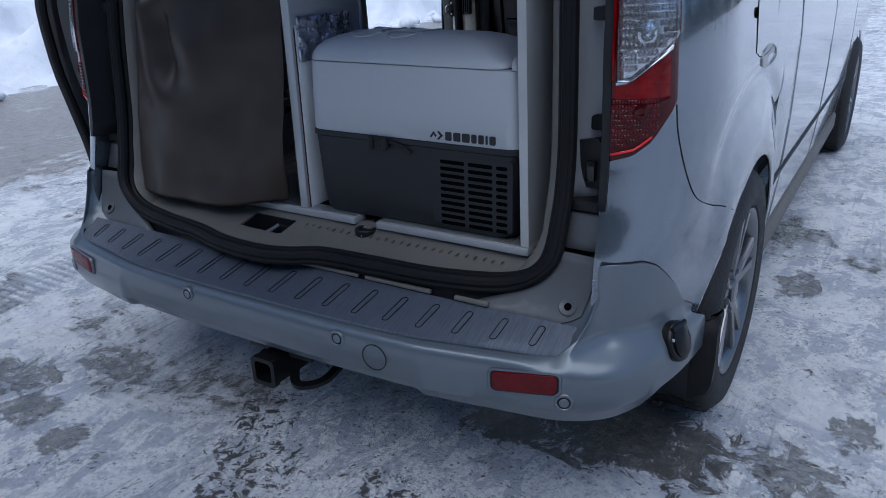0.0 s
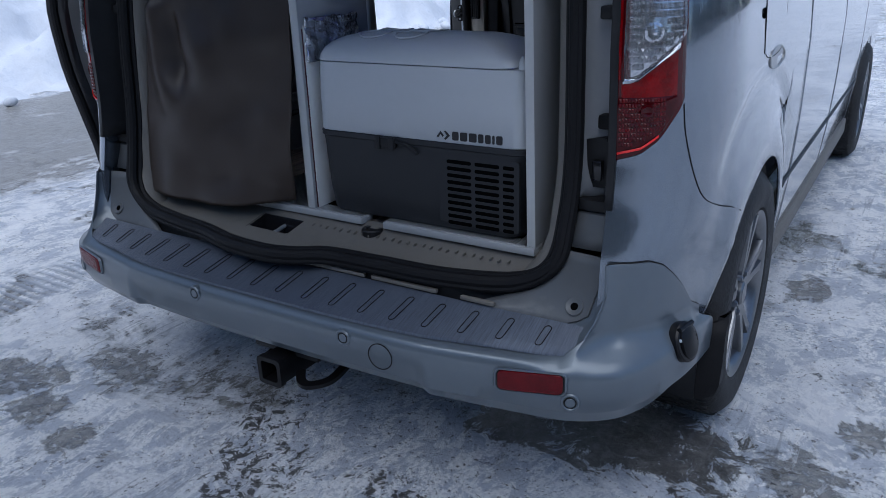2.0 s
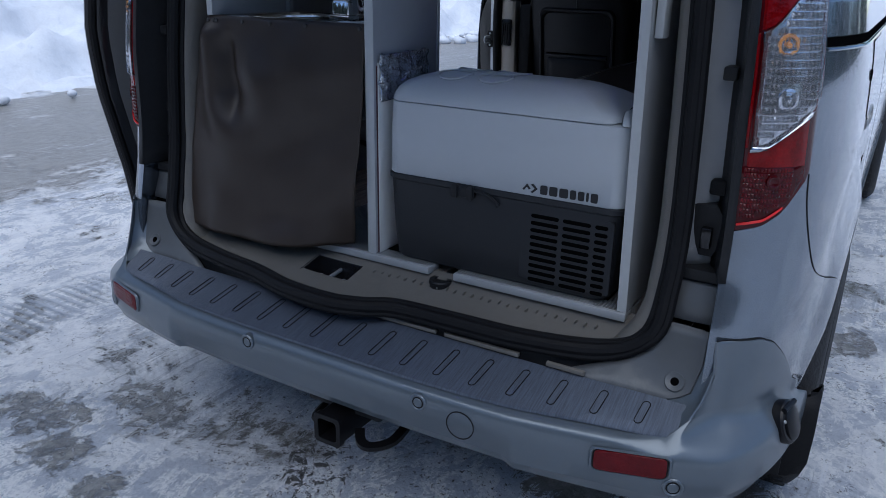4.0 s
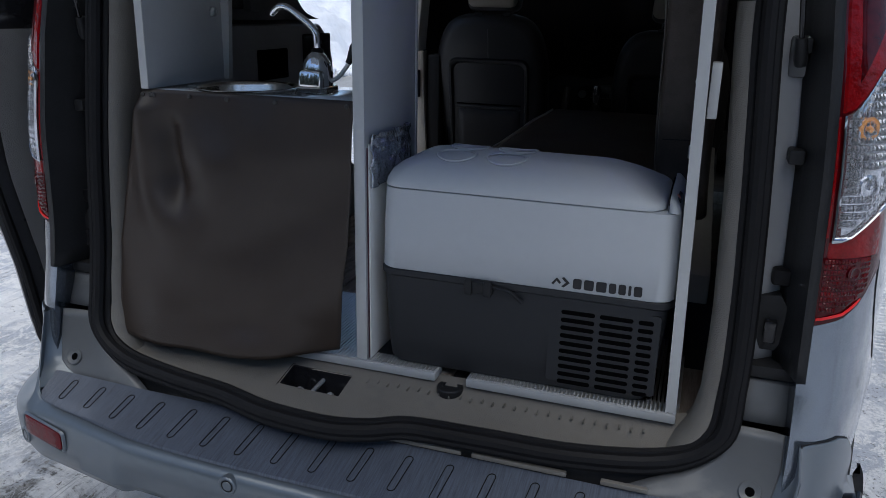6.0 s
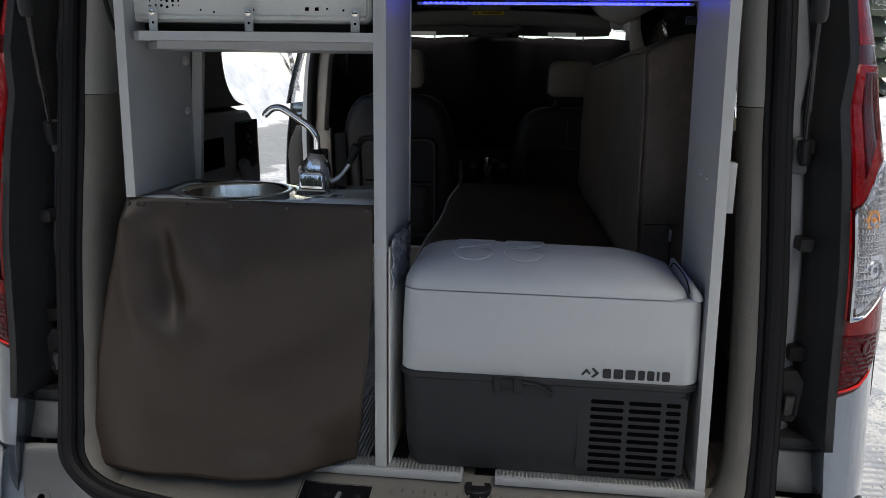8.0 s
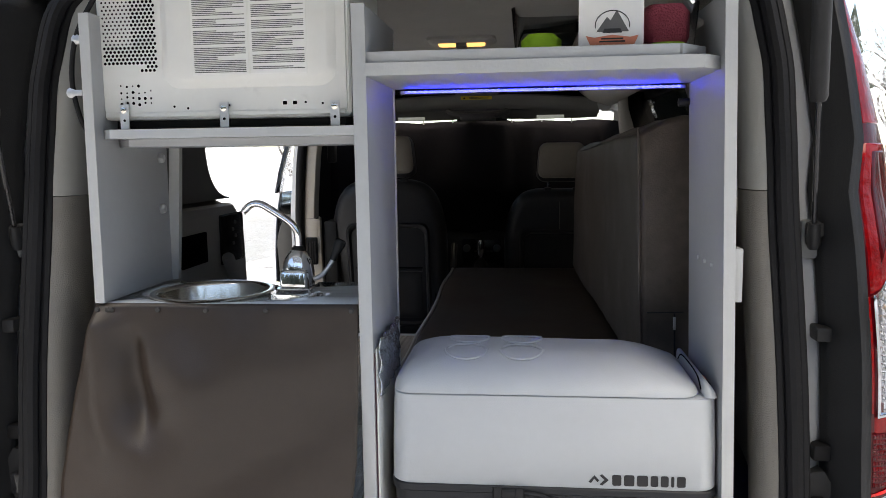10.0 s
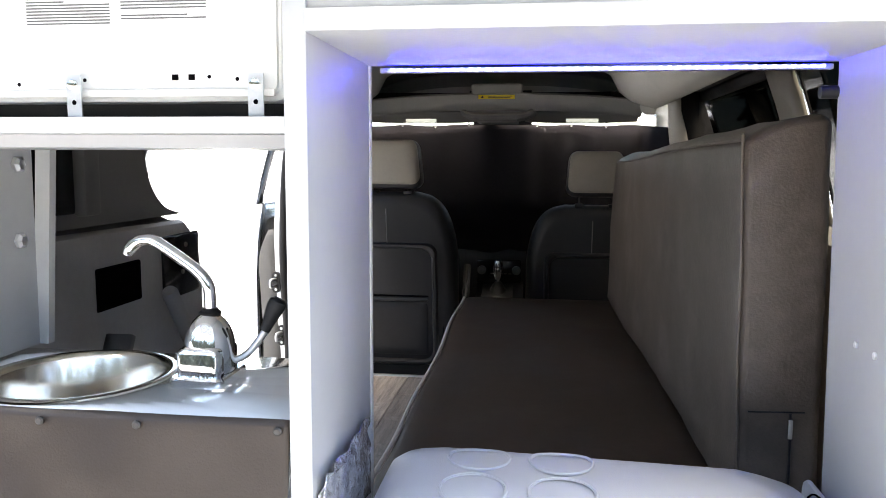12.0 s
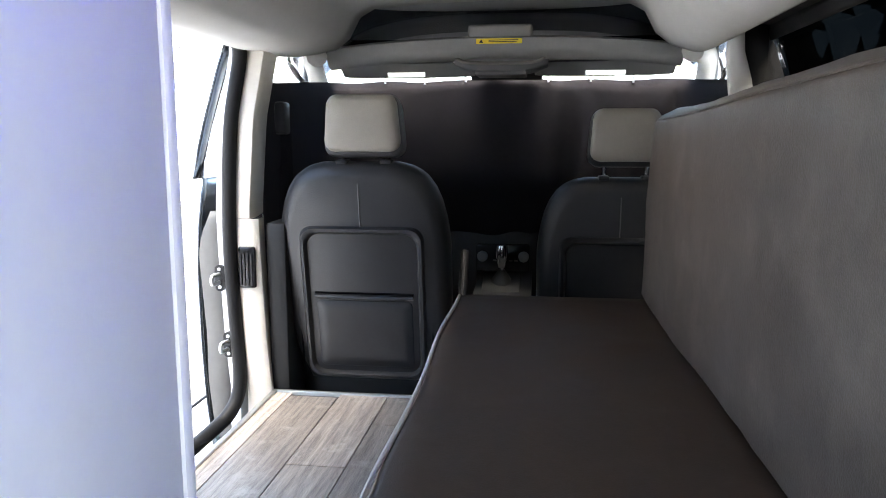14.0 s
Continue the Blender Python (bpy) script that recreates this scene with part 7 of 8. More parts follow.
for k in range(48):
    bm = bmesh.new()
    x = -0.003 + k * 0.0111
    box(bm, x, x + 0.005, Y1 - 0.0122, Y1 - 0.0075, 1.4736, 1.4768, 0.0006, 1)
    cpart("diode", bm, M["led_core"], led)

# ---- cooler ----
cool = thing("portable_cooler", "pale grey and charcoal portable electric cooler on ribbed floor", "cooler", at=(0.285, 0.36, FLOOR_Z + 0.022))
CX0, CX1, CY0, CY1 = -0.009, 0.556, 0.228, 0.50
CZ = FLOOR_Z + 0.022
bm = bmesh.new()
stack(bm, [[(u, v, z) for u, v in rrect(CX0 + g, CX1 - g2, CY0 + g3, CY1 - g3, 0.035, 6)] for z, g, g2, g3 in ((CZ, 0.018, 0.03, 0.016), (CZ + 0.008, 0.013, 0.025, 0.011), (CZ + 0.06, 0.008, 0.019, 0.006), (0.750, 0.003, 0.008, 0.002), (0.768, 0.002, 0.006, 0.001))])
cpart("base_shell", bm, M["cool_dark"], cool, "charcoal plastic base", angle=40)
bm = bmesh.new()
stack(bm, [[(u, v, z) for u, v in rrect(CX0 + g, CX1 - g, CY0 + g, CY1 - g, 0.036, 6)] for z, g in ((0.760, 0.0015), (0.763, -0.002), (0.773, -0.002), (0.775, 0.0))])
cpart("seam_band", bm, M["cool_dark"], cool)
bm = bmesh.new()
stack(bm, [[(u, v, z) for u, v in rrect(CX0 + g, CX1 - g, CY0 + g, CY1 - g, 0.036, 6)] for z, g in ((0.7745, 0.002), (0.777, 0.0), (0.86, 0.001), (0.935, 0.004), (0.9365, 0.007))])
cpart("upper_shell", bm, M["cool_pale"], cool, "pale grey plastic upper shell", angle=40)
bm = bmesh.new()
lid_r = [(0.938, 0.006, 0.0), (0.940, 0.004, 0.0), (0.952, 0.006, 0.004), (0.966, 0.013, 0.012), (0.978, 0.026, 0.024), (0.987, 0.045, 0.042), (0.993, 0.068, 0.066), (0.996, 0.09, 0.085)]
stack(bm, [[(u, v, z - 0.022 * ease((u - 0.33) / 0.22) ** 1.4 * ease((z - 0.94) / 0.05)) for u, v in rrect(CX0 + gx, CX1 - 0.028 - gx * 1.0, CY0 + 0.004 + gy, CY1 - 0.004 - gy, 0.034 + gx * 0.2, 7)] for z, gx, gy in lid_r])
lid = cpart("lid", bm, M["cool_pale"], cool, "pale grey domed lid with cup rings", angle=50)
def lid_height(x, y):
    """Top of the lid over the plan."""
    z = min(lerp(min(x - CX0, CX1 - 0.028 - x), [(gx, h) for h, gx, gy in lid_r[2:]]), lerp(min(y - CY0 - 0.004, CY1 - 0.004 - y), [(gy, h) for h, gx, gy in lid_r[2:]]))
    return z - 0.022 * ease((x - 0.33) / 0.22) ** 1.4 * ease((z - 0.94) / 0.05)


for cx_, cy_ in ((0.122, 0.316), (0.222, 0.317), (0.122, 0.405), (0.222, 0.405)):
    bm = bmesh.new()
    for rr, th in ((0.0380, 0.0020), (0.0355, 0.0010)):
        loop = []
        for k in range(40):
            x, y = cx_ + rr * math.cos(2 * math.pi * k / 40), cy_ + rr * math.sin(2 * math.pi * k / 40)
            loop.append((x, y, lid_height(x, y) + 0.0004))
        tube(bm, loop, th, 6, closed=True)
    local(part("cup_ring", bm, M["cool_pale"], lid), cool)
# pale end block beside the lid, with the sloping control display
bm = bmesh.new()
stack(bm, [[(u, v, z) for u, v in rrect(0.5295 + gi, CX1 - go, CY0 + 0.006 + gy, CY1 - 0.006 - gy, 0.012, 4)] for z, gi, go, gy in ((0.9375, 0.0, 0.005, 0.0), (0.946, 0.0, 0.008, 0.002), (0.955, 0.0, 0.014, 0.008), (0.962, 0.0, 0.02, 0.02))])
cpart("end_block", bm, M["cool_pale"], cool, angle=50)
bm = bmesh.new()
m = Matrix.Translation((0.5395, 0.300, 0.9535)) @ Matrix.Rotation(radians(38), 4, 'Y')
box(bm, -0.0085, 0.0085, -0.030, 0.045, -0.003, 0.003, 0.002, m=m)
disp = cpart("control_display", bm, M["gloss_black"], cool)
bm = bmesh.new()
box(bm, -0.004, 0.004, -0.012, 0.004, 0.0032, 0.004, m=m)
local(part("red_button", bm, M["coral"], disp), cool)
bm = bmesh.new()
tube(bm, smooth_path([(0.5285, 0.262, 0.945), (0.5280, 0.30, 0.963), (0.5280, 0.42, 0.963), (0.5285, 0.46, 0.945)], 5), 0.0012, 6)
cpart("end_gap", bm, M["void"], cool)
# vents on the front, wrapped to the corner
bm = bmesh.new()
stack(bm, [[(u, y, v) for u, v in rrect(0.337, 0.538, CZ + 0.02, 0.748, 0.006, 3)] for y in (CY0 + 0.012, CY0 + 0.0025)])
grille = cpart("vent_panel", bm, M["cool_dark"], cool)
for r in range(10):
    z = 0.733 - r * 0.0157
    for x0, x1 in ((0.359, 0.421), (0.430, 0.490), (0.499, 0.526)):
        bm = bmesh.new()
        stack(bm, [[(u, y, v) for u, v in rrect(x0, x1, z - 0.0042, z + 0.0042, 0.004, 3)] for y in (CY0 + 0.006, CY0 + 0.0018)])
        local(part("vent_slot", bm, M["void"], grille), cool)
# latch and strap
bm = bmesh.new()
box(bm, 0.172, 0.228, CY0 - 0.010, CY0 + 0.002, 0.748, 0.772, 0.004)
latch = cpart("latch", bm, M["black_plastic"], cool, "black lid latch")
for x in (0.178, 0.216):
    bm = bmesh.new()
    box(bm, x - 0.005, x + 0.010, CY0 - 0.014, CY0 - 0.008, 0.745, 0.777, 0.003)
    local(part("latch_ear", bm, M["black_plastic"], latch), cool)
bm = bmesh.new()
tube(bm, smooth_path([(0.225, CY0 - 0.004, 0.765), (0.26, CY0 - 0.006, 0.760), (0.285, CY0 - 0.004, 0.742)], 5), 0.004, 8)
local(part("pull_tab", bm, M["black_plastic"], latch), cool)
# maker's mark: plain chevrons and letter-high blocks
for k in range(7):
    w = (0.0155, 0.0175, 0.0185, 0.0125, 0.013, 0.005, 0.0145)[k]
    x = 0.377 + sum((0.0155, 0.0175, 0.0185, 0.0125, 0.013, 0.005, 0.0145)[:k]) + 0.0044 * k
    bm = bmesh.new()
    stack(bm, [[(u, y, v) for u, v in rrect(x, x + w, 0.782, 0.801, 0.003, 2)] for y in (CY0 + 0.001, CY0 - 0.0012)])
    cpart("mark_block", bm, M["print_black"], cool)
for x, z, r in ((0.347, 0.7915, 45), (0.362, 0.7915, 45)):
    bm = bmesh.new()
    if x < 0.355:
        poly = [(x - 0.010, z - 0.004), (x, z + 0.008), (x + 0.008, z - 0.001), (x + 0.005, z - 0.004), (x, z + 0.002), (x - 0.006, z - 0.006)]
    else:
        poly = [(x - 0.006, z + 0.008), (x - 0.002, z + 0.010), (x + 0.009, z), (x - 0.002, z - 0.010), (x - 0.006, z - 0.008), (x + 0.002, z)]
    prism(bm, poly, 'y', CY0 - 0.0012, CY0 + 0.001)
    cpart("mark_chevron", bm, M["print_black"], cool)

# ---- bench and cushions ----
bench = thing("bench_bed", "dark brown upholstered bench mattress with pale piping", "bench", at=(0.18, 1.5, FLOOR_Z))
BZ = 0.834


def pillow(x0, x1, y0, y1, z0, z1, r, nx=26, ny=40, puff=0.012, seed=1):
    """A soft block with rounded edges, swollen faces and slight unevenness."""
    bm = bmesh.new()
    rings = []
    prof = [(0.0, 1.0), (0.3, 0.45), (0.7, 0.12), (1.0, 0.0)]
    levels = [(z0 + r * a, r * b) for a, b in prof] + [(z1 - r * a, r * b) for a, b in prof[::-1]]
    for z, g in levels:
        rings.append([(u, v, z) for u, v in rrect(x0 + g, x1 - g, y0 + g, y1 - g, r, 5)])
    stack(bm, rings)
    bmesh.ops.remove_doubles(bm, verts=bm.verts, dist=1e-6)
    for axis, a, b, n in ((0, x0, x1, 9), (1, y0, y1, 24), (2, z0, z1, 8)):
        nn = max(2, min(n, int((b - a) / 0.06)))
        for k in range(1, nn):
            co = [0, 0, 0]
            co[axis] = a + (b - a) * k / nn
            no = [0, 0, 0]
            no[axis] = 1
            bmesh.ops.bisect_plane(bm, geom=bm.verts[:] + bm.edges[:] + bm.faces[:], plane_co=co, plane_no=no)
    bm.normal_update()
    move = {}
    for v in bm.verts:
        n = noise.noise(v.co * 4.0 + Vector((seed, 0, 0))) + 0.5 * noise.noise(v.co * 11.0 + Vector((0, seed, 0)))
        move[v] = v.normal * (puff * 0.35 * n)
    for v, d in move.items():
        v.co += d
    return bm


bm = bmesh.new()
box(bm, -0.085, 0.62, 0.60, 2.36, FLOOR_Z, 0.715, 0.004)
cpart("bench_box", bm, M["laminate"], bench)
bm = pillow(-0.105, 0.505, 0.575, 2.42, 0.718, BZ, 0.022, puff=0.008, seed=3)


def bench_edge(y):
    """How far the mattress draws in towards the rear."""
    return 0.020 * ease((2.25 - y) / 1.0) + 0.003 * math.sin(y * 9.0)


for v in bm.verts:
    if v.co.x < 0.1:
        v.co.x += bench_edge(v.co.y)
cpart("mattress", bm, M["mattress"], bench, "brown vinyl mattress", angle=60)
bm = bmesh.new()
tube(bm, [(-0.103 + bench_edge(y), y, BZ - 0.006 + 0.0015 * math.sin(y * 13)) for y in frange(0.60, 2.41, 40)], 0.0052, 8)
cpart("piping", bm, M["piping"], bench, "pale piping along the mattress edge")

back = thing("back_cushion", "tall dark brown vinyl bolster standing along the bench wall", "cushion", at=(0.52, 1.4, BZ))
bm = pillow(-0.060, 0.054, 0.60, 2.42, 0.0, 0.575, 0.014, puff=0.014, seed=8)
for v in bm.verts:
    h = v.co.z / 0.575
    v.co.z += max(0.0, h - 0.5) * 2 * (-0.022 + 0.032 * min(1.0, (v.co.x + 0.060) / 0.07))
    # leans outwards at the top, dips at the far end, swells in the middle
    v.co.x += 0.540 - 0.014 * h - (0.038 - 0.028 * h) * ease((v.co.y - 1.0) / 1.4)
    v.co.z += BZ + 0.0005
    if h > 0.5:
        v.co.z -= (h - 0.5) * 2 * (0.006 * math.sin(v.co.y * 3.3 + 2.5) + 0.03 * ease((v.co.y - 1.2) / 1.2))
        v.co.y -= 0.07 * ease((v.co.y - 1.6) / 0.8) * (h - 0.5) * 2
cpart("bolster", bm, M["cushion"], back, angle=60)
bm = bmesh.new()
tube(bm, [(0.4795 - 0.014 * k / 12 + 0.0012 * math.sin(k), 0.602 + 0.001 * math.sin(k * 1.7), BZ + 0.02 + 0.545 * k / 12) for k in range(13)], 0.0022, 8)
cpart("piping", bm, M["cushion"], back)
bm = bmesh.new()
crest = []
for y in frange(0.61, 2.30, 60):
    e = ease((y - 1.0) / 1.4)
    crest.append((0.4675 - 0.010 * e + 0.0015 * math.sin(y * 17), y, BZ + 0.5505 - 0.006 * math.sin(y * 3.3 + 2.5) - 0.03 * ease((y - 1.2) / 1.2) + 0.0016 * noise.noise(Vector((y * 9, 0, 0)))))
tube(bm, crest, 0.0028, 8)
cpart("piping", bm, M["cushion"], back)
bm = bmesh.new()
tube(bm, [(0.488, 0.5955, 1.008), (0.565, 0.5955, 1.010)], 0.0012, 6)
tube(bm, [(0.546, 0.594, 1.008), (0.549, 0.594, 0.88)], 0.0018, 6)
cpart("zip", bm, M["black_plastic"], back)
bm = bmesh.new()
box(bm, 0.543, 0.549, 0.590, 0.593, 0.972, 1.0, 0.001)
cpart("zip_pull", bm, M["zinc"], back)


# ---- front seats ----
def front_seat(cx, y, dz, hup=0.0):
    s = thing("front_seat", "black leather front seat with pale stone headrest", "seat", group="front seats", at=(cx, y, 0.45))
    # backrest: rounded slab leaning slightly
    def lean(p):
        x, yy, z = p
        return (x, yy + 0.16 * (0.72 - z), z)
    bm = bmesh.new()
    rings = []
    N = 11
    for d, g in ((0.0, 0.045), (0.012, 0.018), (0.035, 0.004), (0.07, 0.0), (0.12, 0.008), (0.15, 0.035)):
        ring = []
        out = []
        W = lambda z: lerp(z, [(0.10, 0.195), (0.2, 0.235), (0.30, 0.256), (0.35, 0.262), (0.55, 0.262), (0.62, 0.254), (0.68, 0.239), (0.72, 0.222), (0.75, 0.201), (0.77, 0.178), (0.783, 0.15), (0.792, 0.11)])
        zs = [0.10 + g + (0.692 - 2 * g) * math.sin(math.pi / 2 * k / 27) for k in range(28)]
        right = [(W(0.10 + (z - 0.10 - g) / (0.692 - 2 * g) * 0.692) - g, z) for z in zs]
        ring = [(x, z) for x, z in right] + [(-x, z) for x, z in right[::-1]]
        rings.append([lean((x, d, z + dz)) for x, z in ring])
    stack(bm, rings)
    b = part("backrest", bm, M["leather"], s, angle=60)
    # map pocket on the back: raised pad with surround
    bm = bmesh.new()
    stack(bm, [[lean((u, yy, v + dz)) for u, v in rrect(-0.190 + g, 0.190 - g, 0.115 + g, 0.603 - g, 0.04, 5)] for yy, g in ((0.03, -0.004), (0.002, 0.0), (-0.014, 0.008), (-0.014, 0.016), (0.0, 0.024), (0.03, 0.026))], cap1=False)
    part("pocket_surround", bm, M["leather"], s, angle=50)
    bm = bmesh.new()
    stack(bm, [[lean((u, yy, v + dz)) for u, v in rrect(-0.154 + g, 0.154 - g, 0.392 + g, 0.572 - g, 0.02, 4)] for yy, g in ((0.03, 0.0), (0.012, 0.002), (0.005, 0.010), (0.004, 0.04))])
    part("upper_pad", bm, M["leather"], s, angle=50)
    bm = bmesh.new()
    stack(bm, [[lean((u, yy, v + dz)) for u, v in rrect(-0.154 + g, 0.154 - g, 0.150 + g, 0.378 - g, 0.015, 4)] for yy, g in ((0.03, 0.0), (0.004, 0.002), (-0.004, 0.010), (-0.006, 0.04))])
    part("map_pocket", bm, M["leather"], s, angle=50)
    bm = bmesh.new()
    tube(bm, [lean((-0.152, -0.005, 0.384 + dz)), lean((0, -0.009, 0.382 + dz)), lean((0.152, -0.005, 0.384 + dz))], 0.007, 8)
    part("pocket_hem", bm, M["leather"], s)
    bm = bmesh.new()
    tube(bm, [lean((u, 0.008, v + dz)) for u, v in rrect(-0.160, 0.160, 0.144, 0.577, 0.022, 5)], 0.0052, 6, closed=True)
    tube(bm, [lean((-0.152, 0.002, 0.395 + dz)), lean((0.152, 0.002, 0.395 + dz))], 0.004, 6)
    part("pocket_groove", bm, M["void"], s)
    bm = bmesh.new()
    tube(bm, smooth_path([lean((-0.205, 0.006, 0.12 + dz)), lean((-0.207, 0.003, 0.5 + dz)), lean((-0.195, 0.003, 0.60 + dz)), lean((-0.15, 0.003, 0.618 + dz)), lean((0.15, 0.003, 0.618 + dz)), lean((0.195, 0.003, 0.60 + dz)), lean((0.207, 0.003, 0.5 + dz)), lean((0.205, 0.006, 0.12 + dz))], 6), 0.0025, 6)
    part("welt", bm, M["void"], s)
    bm = bmesh.new()
    tube(bm, [lean((0, -0.001 + 0.05 * ease((z - 0.735) / 0.05), z + dz)) for z in frange(0.58, 0.785, 8)], 0.0022, 6)
    part("seam", bm, M["trim_dark"], s)
    # squab and base
    bm = bmesh.new()
    stack(bm, [[(u, v, z) for u, v in rrect(-0.25 + g, 0.25 - g, 0.15 + g, 0.60 - g, 0.06, 4)] for z, g in ((0.0, 0.03), (0.03, 0.0), (0.12, 0.0), (0.15, 0.03))])
    part("squab", bm, M["leather"], s, angle=50)
    bm = bmesh.new()
    box(bm, -0.22, 0.22, 0.05, 0.5, -0.05, 0.02, 0.01)
    part("seat_base", bm, M["black_plastic"], s)
    # headrest: pale front panel facing the load space, dark sides
    bm = bmesh.new()
    def hr(y0, w, z0, z1, r):
        return [((u + 0.012) * (1 - 0.75 * max(0.0, v - 0.83)), y0 + 0.03 * (0.94 - v), v + dz + hup) for u, v in rrect(-w, w, z0 - 0.012, z1 - 0.037, r, 5)]
    stack(bm, [hr(0.012, 0.102, 0.836, 1.0, 0.030), hr(0.016, 0.112, 0.822, 1.015, 0.032), hr(0.03, 0.117, 0.815, 1.020, 0.035), hr(0.07, 0.120, 0.812, 1.022, 0.04), hr(0.10, 0.115, 0.82, 1.015, 0.045), hr(0.115, 0.10, 0.845, 0.99, 0.05)])
    h = part("headrest", bm, M["leather"], s, angle=60)
    bm = bmesh.new()
    stack(bm, [hr(0.045, 0.114, 0.832, 1.022, 0.034), hr(0.012, 0.114, 0.832, 1.021, 0.034), hr(0.001, 0.110, 0.836, 1.015, 0.034), hr(-0.005, 0.098, 0.848, 1.0, 0.03), hr(-0.009, 0.06, 0.88, 0.965, 0.03)])
    part("pale_panel", bm, M["leather_pale"], h, "pale stone leather panel", angle=60)
    for x in (-0.066, 0.066):
        bm = bmesh.new()
        tube(bm, [(x + 0.012, 0.06, 0.76 + dz), (x + 0.012, 0.05, 0.84 + dz + hup)], 0.0065, 10)
        part("headrest_post", bm, M["chrome"], h)
        bm = bmesh.new()
        box(bm, x - 0.005, x + 0.029, 0.02, 0.07, 0.782 + dz, 0.797 + dz, 0.004)
        part("post_guide", bm, M["black_plastic"], h)
    bm = bmesh.new()
    box(bm, -0.285, -0.255, 0.08, 0.40, 0.05, 0.16, 0.012)
    part("side_shield", bm, M["black_plastic"], s)
    return s


front_seat(-0.382, 2.27, 0.0)
front_seat(0.392, 2.545, -0.058, 0.022)

# ---- black curtain across the cab ----
cc = thing("cab_curtain", "black fabric blackout curtain hung across the windscreen", "curtain", at=(0, 3.1, 1.53))


def cab_curtain(u, v):
    x = -0.80 + 1.60 * u
    a = abs(2 * u - 1)
    y = 3.14 - 0.62 * ease((a - 0.78) / 0.26) + (0.012 * math.sin(u * 46 + 3 * math.sin(u * 9)) + 0.014 * math.sin(u * 31 + 2)) * (0.45 + 0.55 * v)
    top = 1.525 - 0.07 * (3.14 - y) + 0.020 * math.exp(-(x / 0.13) ** 2) + 0.003 * math.sin(u * 38)
    bot = 0.895 - 0.20 * ease((a - 0.25) / 0.3)
    y += 0.15 * ease((v - 0.6) / 0.4) * (1 - ease((a - 0.4) / 0.3))
    return (x, y + 0.008 * noise.noise(Vector((u * 14, v * 3, 0))), top + (bot - top) * v)


bm = bmesh.new()
grid(bm, [[cab_curtain(u, v) for v in frange(0, 1, 16)] for u in frange(0, 1, 140)])
thicken(cpart("cloth", bm, M["cloth"], cc, angle=70), 0.002)
for k in range(7):
    bm = bmesh.new()
    u = 0.2 + 0.1 * k
    p = cab_curtain(u, 0)
    tube(bm, [(p[0], p[1] - 0.004, p[2] - 0.01), (p[0], p[1] - 0.004, p[2] + 0.022)], 0.004, 6)
    cpart("hook", bm, M["zinc"], cc)

# ---- bagged folder leaning between divider and cooler ----
foil = thing("document_folder", "clear-bagged document folder tucked between divider and cooler", "folder", at=(-0.024, 0.4, FLOOR_Z))
bm = bmesh.new()
box(bm, -0.0318, -0.0288, 0.233, 0.43, FLOOR_Z + 0.0215, 1.015, 0.0006)
cpart("paper", bm, M["sticker"], foil)
bm = bmesh.new()
box(bm, -0.0336, -0.0320, 0.230, 0.43, FLOOR_Z + 0.0215, 1.008, 0.0004)
cpart("maroon_cover", bm, M["folder"], foil)
bm = bmesh.new()
rows = []
for z in frange(0.93, 1.032, 22):
    rows.append([(-0.0230 + 0.0050 * noise.noise(Vector((y * 38, z * 46, 1))) + 0.0025 * noise.noise(Vector((y * 90, z * 110, 4))), y + 0.004 * noise.noise(Vector((0, z * 60, 3))), z + 0.006 * noise.noise(Vector((y * 40, 0, 7))) * ease((z - 1.0) / 0.03)) for y in frange(0.232, 0.43, 26)])
grid(bm, rows)
thicken(cpart("plastic_bag", bm, M["foil"], foil, "crinkled clear plastic bag", angle=15), 0.0012)

# ---- storage bin on the upper shelf ----
binb = thing("storage_bin", "clear plastic storage bin holding lime and maroon items", "bin", at=(0.37, 0.40, 1.5035))
bm = bmesh.new()
stack(bm, [[(u, v, z) for u, v in rrect(0.205 + g, 0.522 - g, 0.30 + g, 0.50 - g, 0.02, 4)] for z, g in ((1.5038, 0.012), (1.506, 0.008), (1.60, 0.0))], cap1=False)
thicken(cpart("tub", bm, M["clear_bin"], binb, angle=40), 0.0015)
bm = bmesh.new()
stack(bm, [[(u, v, z) for u, v in rrect(0.222 + g, 0.292 - g, 0.315, 0.47, 0.02, 4)] for z, g in ((1.507, 0.004), (1.52, 0.0), (1.546, 0.0), (1.556, 0.012))])
cpart("lime_pouch", bm, M["lime"], binb)
bm = bmesh.new()
stack(bm, [[(u, v, z) for u, v in rrect(0.44 + g, 0.505 - g, 0.312, 0.47, 0.02, 4)] for z, g in ((1.507, 0.004), (1.53, 0.0), (1.536, 0.006))])
cpart("lime_pouch", bm, M["lime"], binb)
bm = bmesh.new()
stack(bm, [[(u, v, z) for u, v in rrect(0.43 + g, 0.51 - g, 0.320, 0.47, 0.02, 4)] for z, g in ((1.5365, 0.004), (1.545, 0.0), (1.585, 0.0), (1.598, 0.012))])
cpart("maroon_pouch", bm, M["maroon"], binb)
bm = bmesh.new()
box(bm, 0.298, 0.325, 0.33, 0.45, 1.507, 1.535, 0.006)
cpart("dark_case", bm, M["trim_dark"], binb)

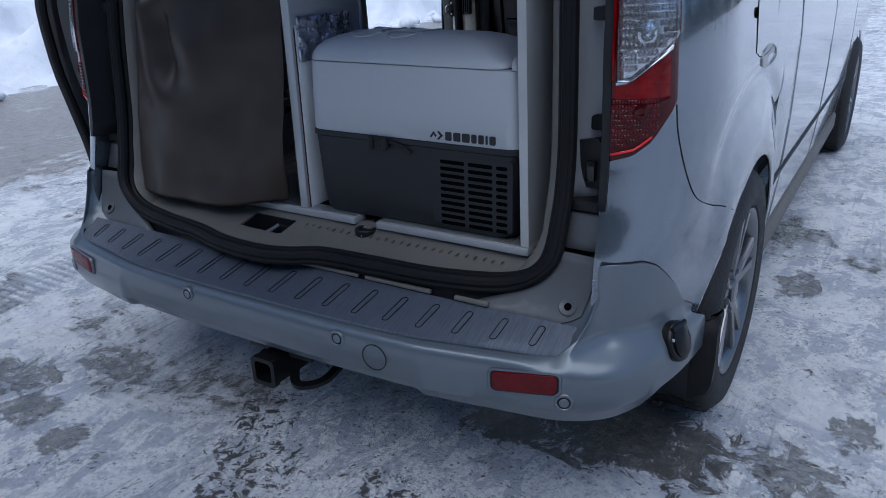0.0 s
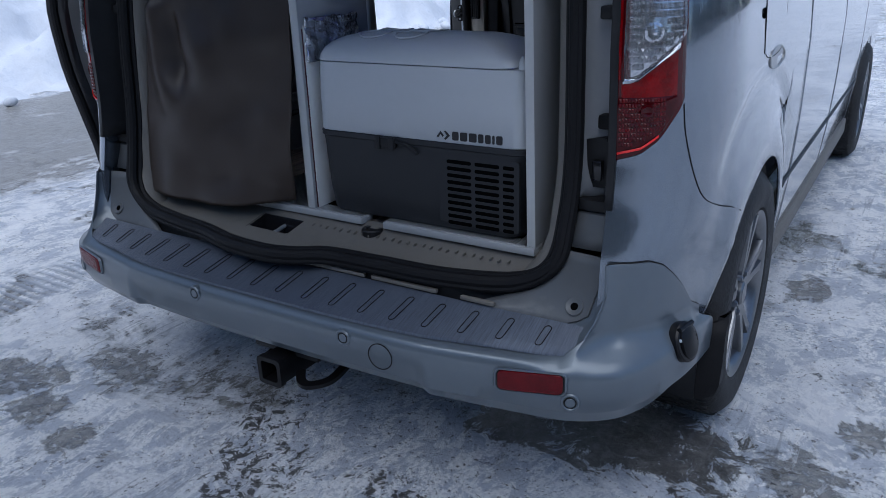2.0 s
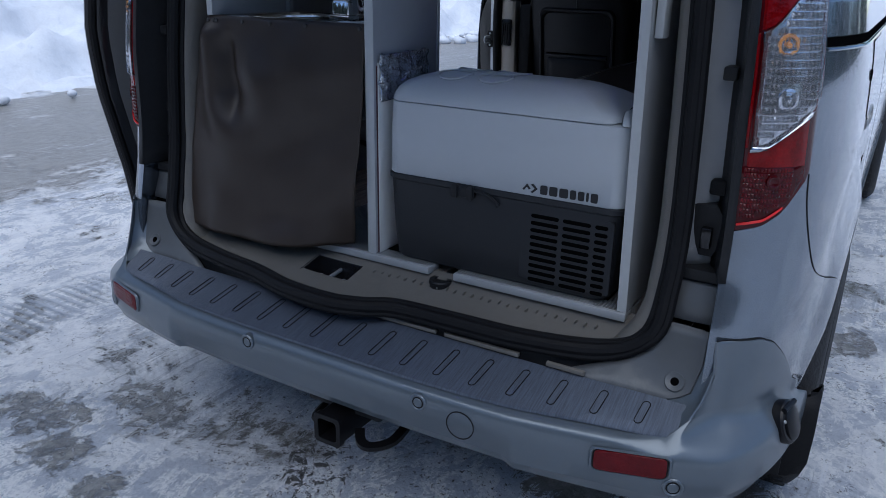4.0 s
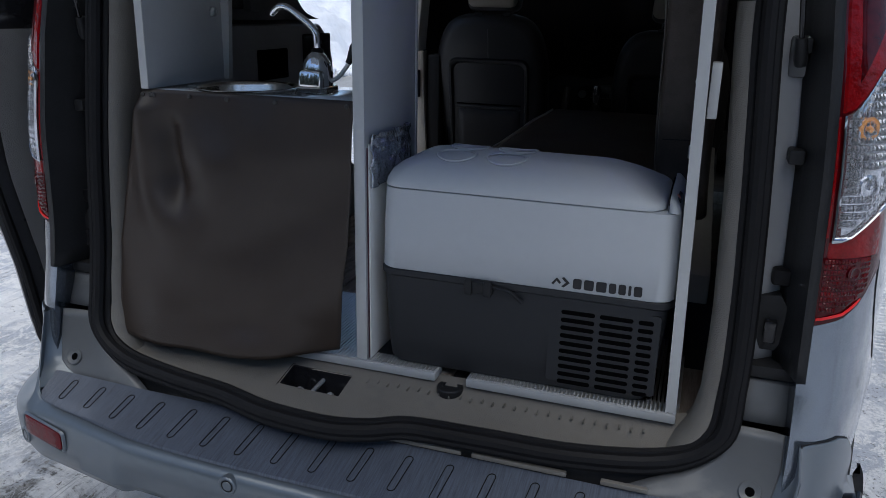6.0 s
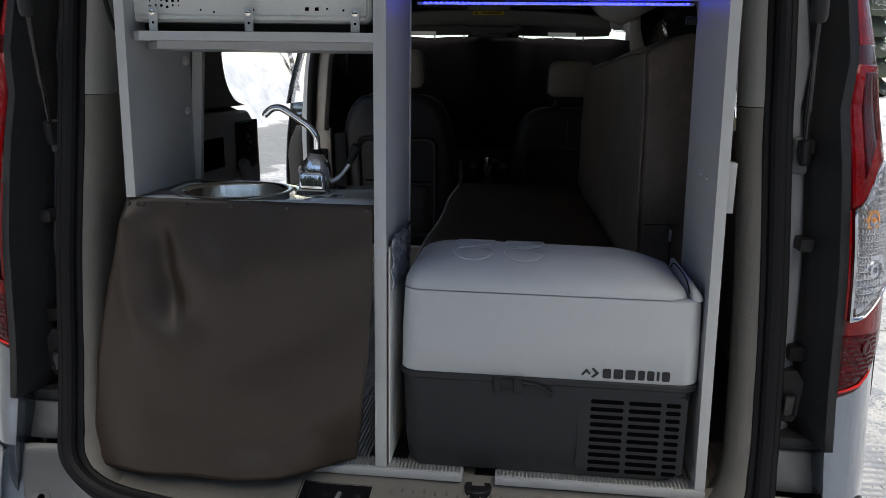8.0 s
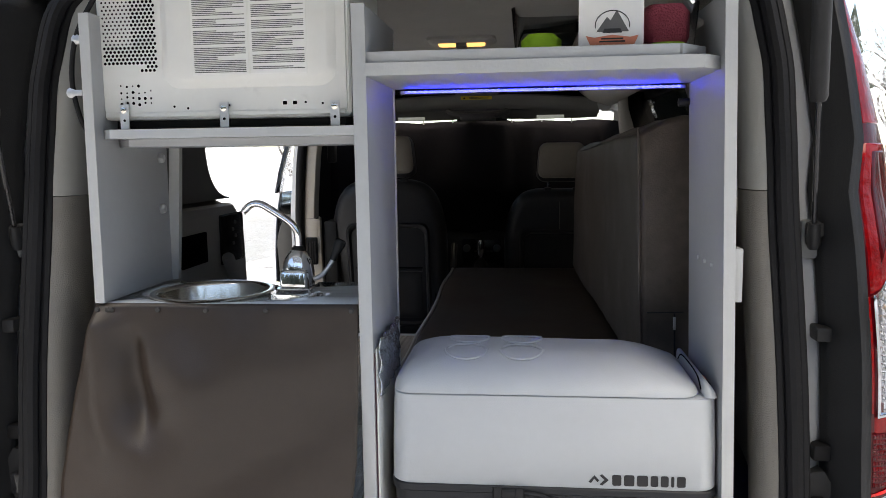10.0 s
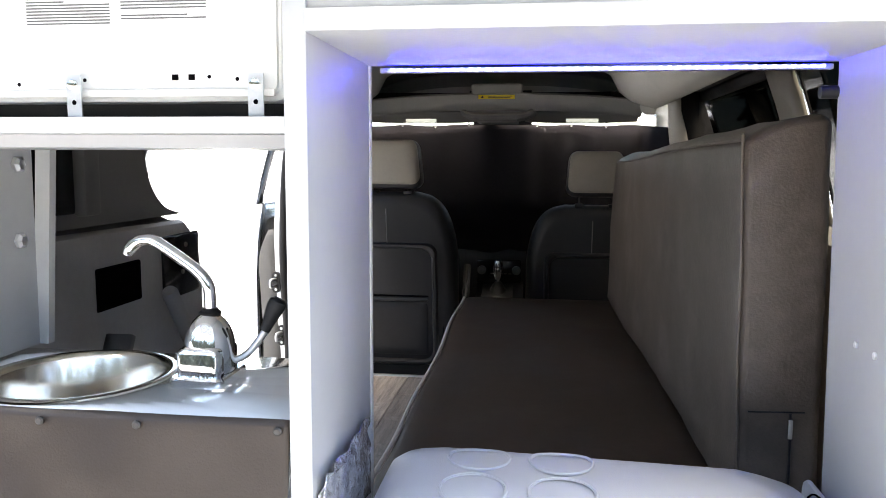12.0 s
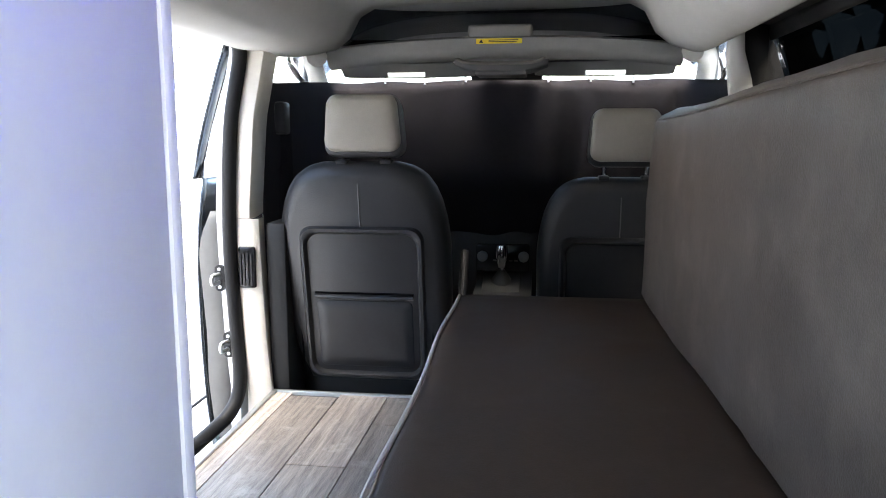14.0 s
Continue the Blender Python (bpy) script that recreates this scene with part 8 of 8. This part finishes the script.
card = thing("printed_card", "white card with a mountain emblem standing on the shelf", "card", at=(0.382, 0.275, 1.5035))
bm = bmesh.new()
box(bm, 0.317, 0.423, 0.272, 0.2735, 1.5035, 1.63, 0.0005)
cpart("sheet", bm, M["sticker"], card)
def flat(poly, mm, nm, y=0.2712):
    b = bmesh.new()
    prism(b, [(u - 0.009, v + 0.021) for u, v in poly], 'y', y, y + 0.0008)
    return cpart(nm, b, mm, card)
flat([(0.345, 1.507), (0.417, 1.507), (0.424, 1.522), (0.410, 1.519), (0.381, 1.523), (0.352, 1.519), (0.338, 1.522)], M["coral"], "ribbon")
flat([(0.355, 1.528), (0.372, 1.552), (0.378, 1.546), (0.388, 1.563), (0.408, 1.528)], M["print_grey"], "mountain")
flat([(0.365, 1.526), (0.397, 1.526), (0.394, 1.533), (0.368, 1.533)], M["print_black"], "emblem_base", 0.2705)
for k in range(2):
    flat([(0.36 + 0.003 * k, 1.511 + 0.0045 * k), (0.402 - 0.003 * k, 1.511 + 0.0045 * k), (0.402 - 0.003 * k, 1.5135 + 0.0045 * k), (0.36 + 0.003 * k, 1.5135 + 0.0045 * k)], M["print_black"], "print_bar", 0.2704)
bm = bmesh.new()
tube(bm, [(0.372 + 0.028 * math.cos(radians(a)), 0.2712, 1.559 + 0.024 * math.sin(radians(a))) for a in range(-10, 191, 10)], 0.0008, 5)
cpart("emblem_arc", bm, M["print_black"], card)

# ---- cable with clips on the left pillar ----
cable = thing("power_cable", "black power cable clipped beside the microwave", "cable", at=(-0.56, 0.23, 1.45))
bm = bmesh.new()
tube(bm, smooth_path([(-0.47, 0.245, 1.68), (-0.515, 0.24, 1.62), (-0.546, 0.235, 1.56), (-0.558, 0.235, 1.49), (-0.552, 0.24, 1.43), (-0.545, 0.25, 1.40)], 6), 0.0045, 8)
cpart("lead", bm, M["rubber"], cable)
for x, z in ((-0.532, 1.558), (-0.548, 1.467)):
    bm = bmesh.new()
    lathe(bm, [(0.0085, 0.0), (0.0085, -0.004), (0.004, -0.006), (0.0, -0.006)], (x - 0.012, 0.236, z), 'y', 16)
    box(bm, x - 0.012, x + 0.01, 0.229, 0.233, z - 0.005, z + 0.005, 0.001)
    cpart("clip", bm, M["alu"], cable, "pale P-clip")
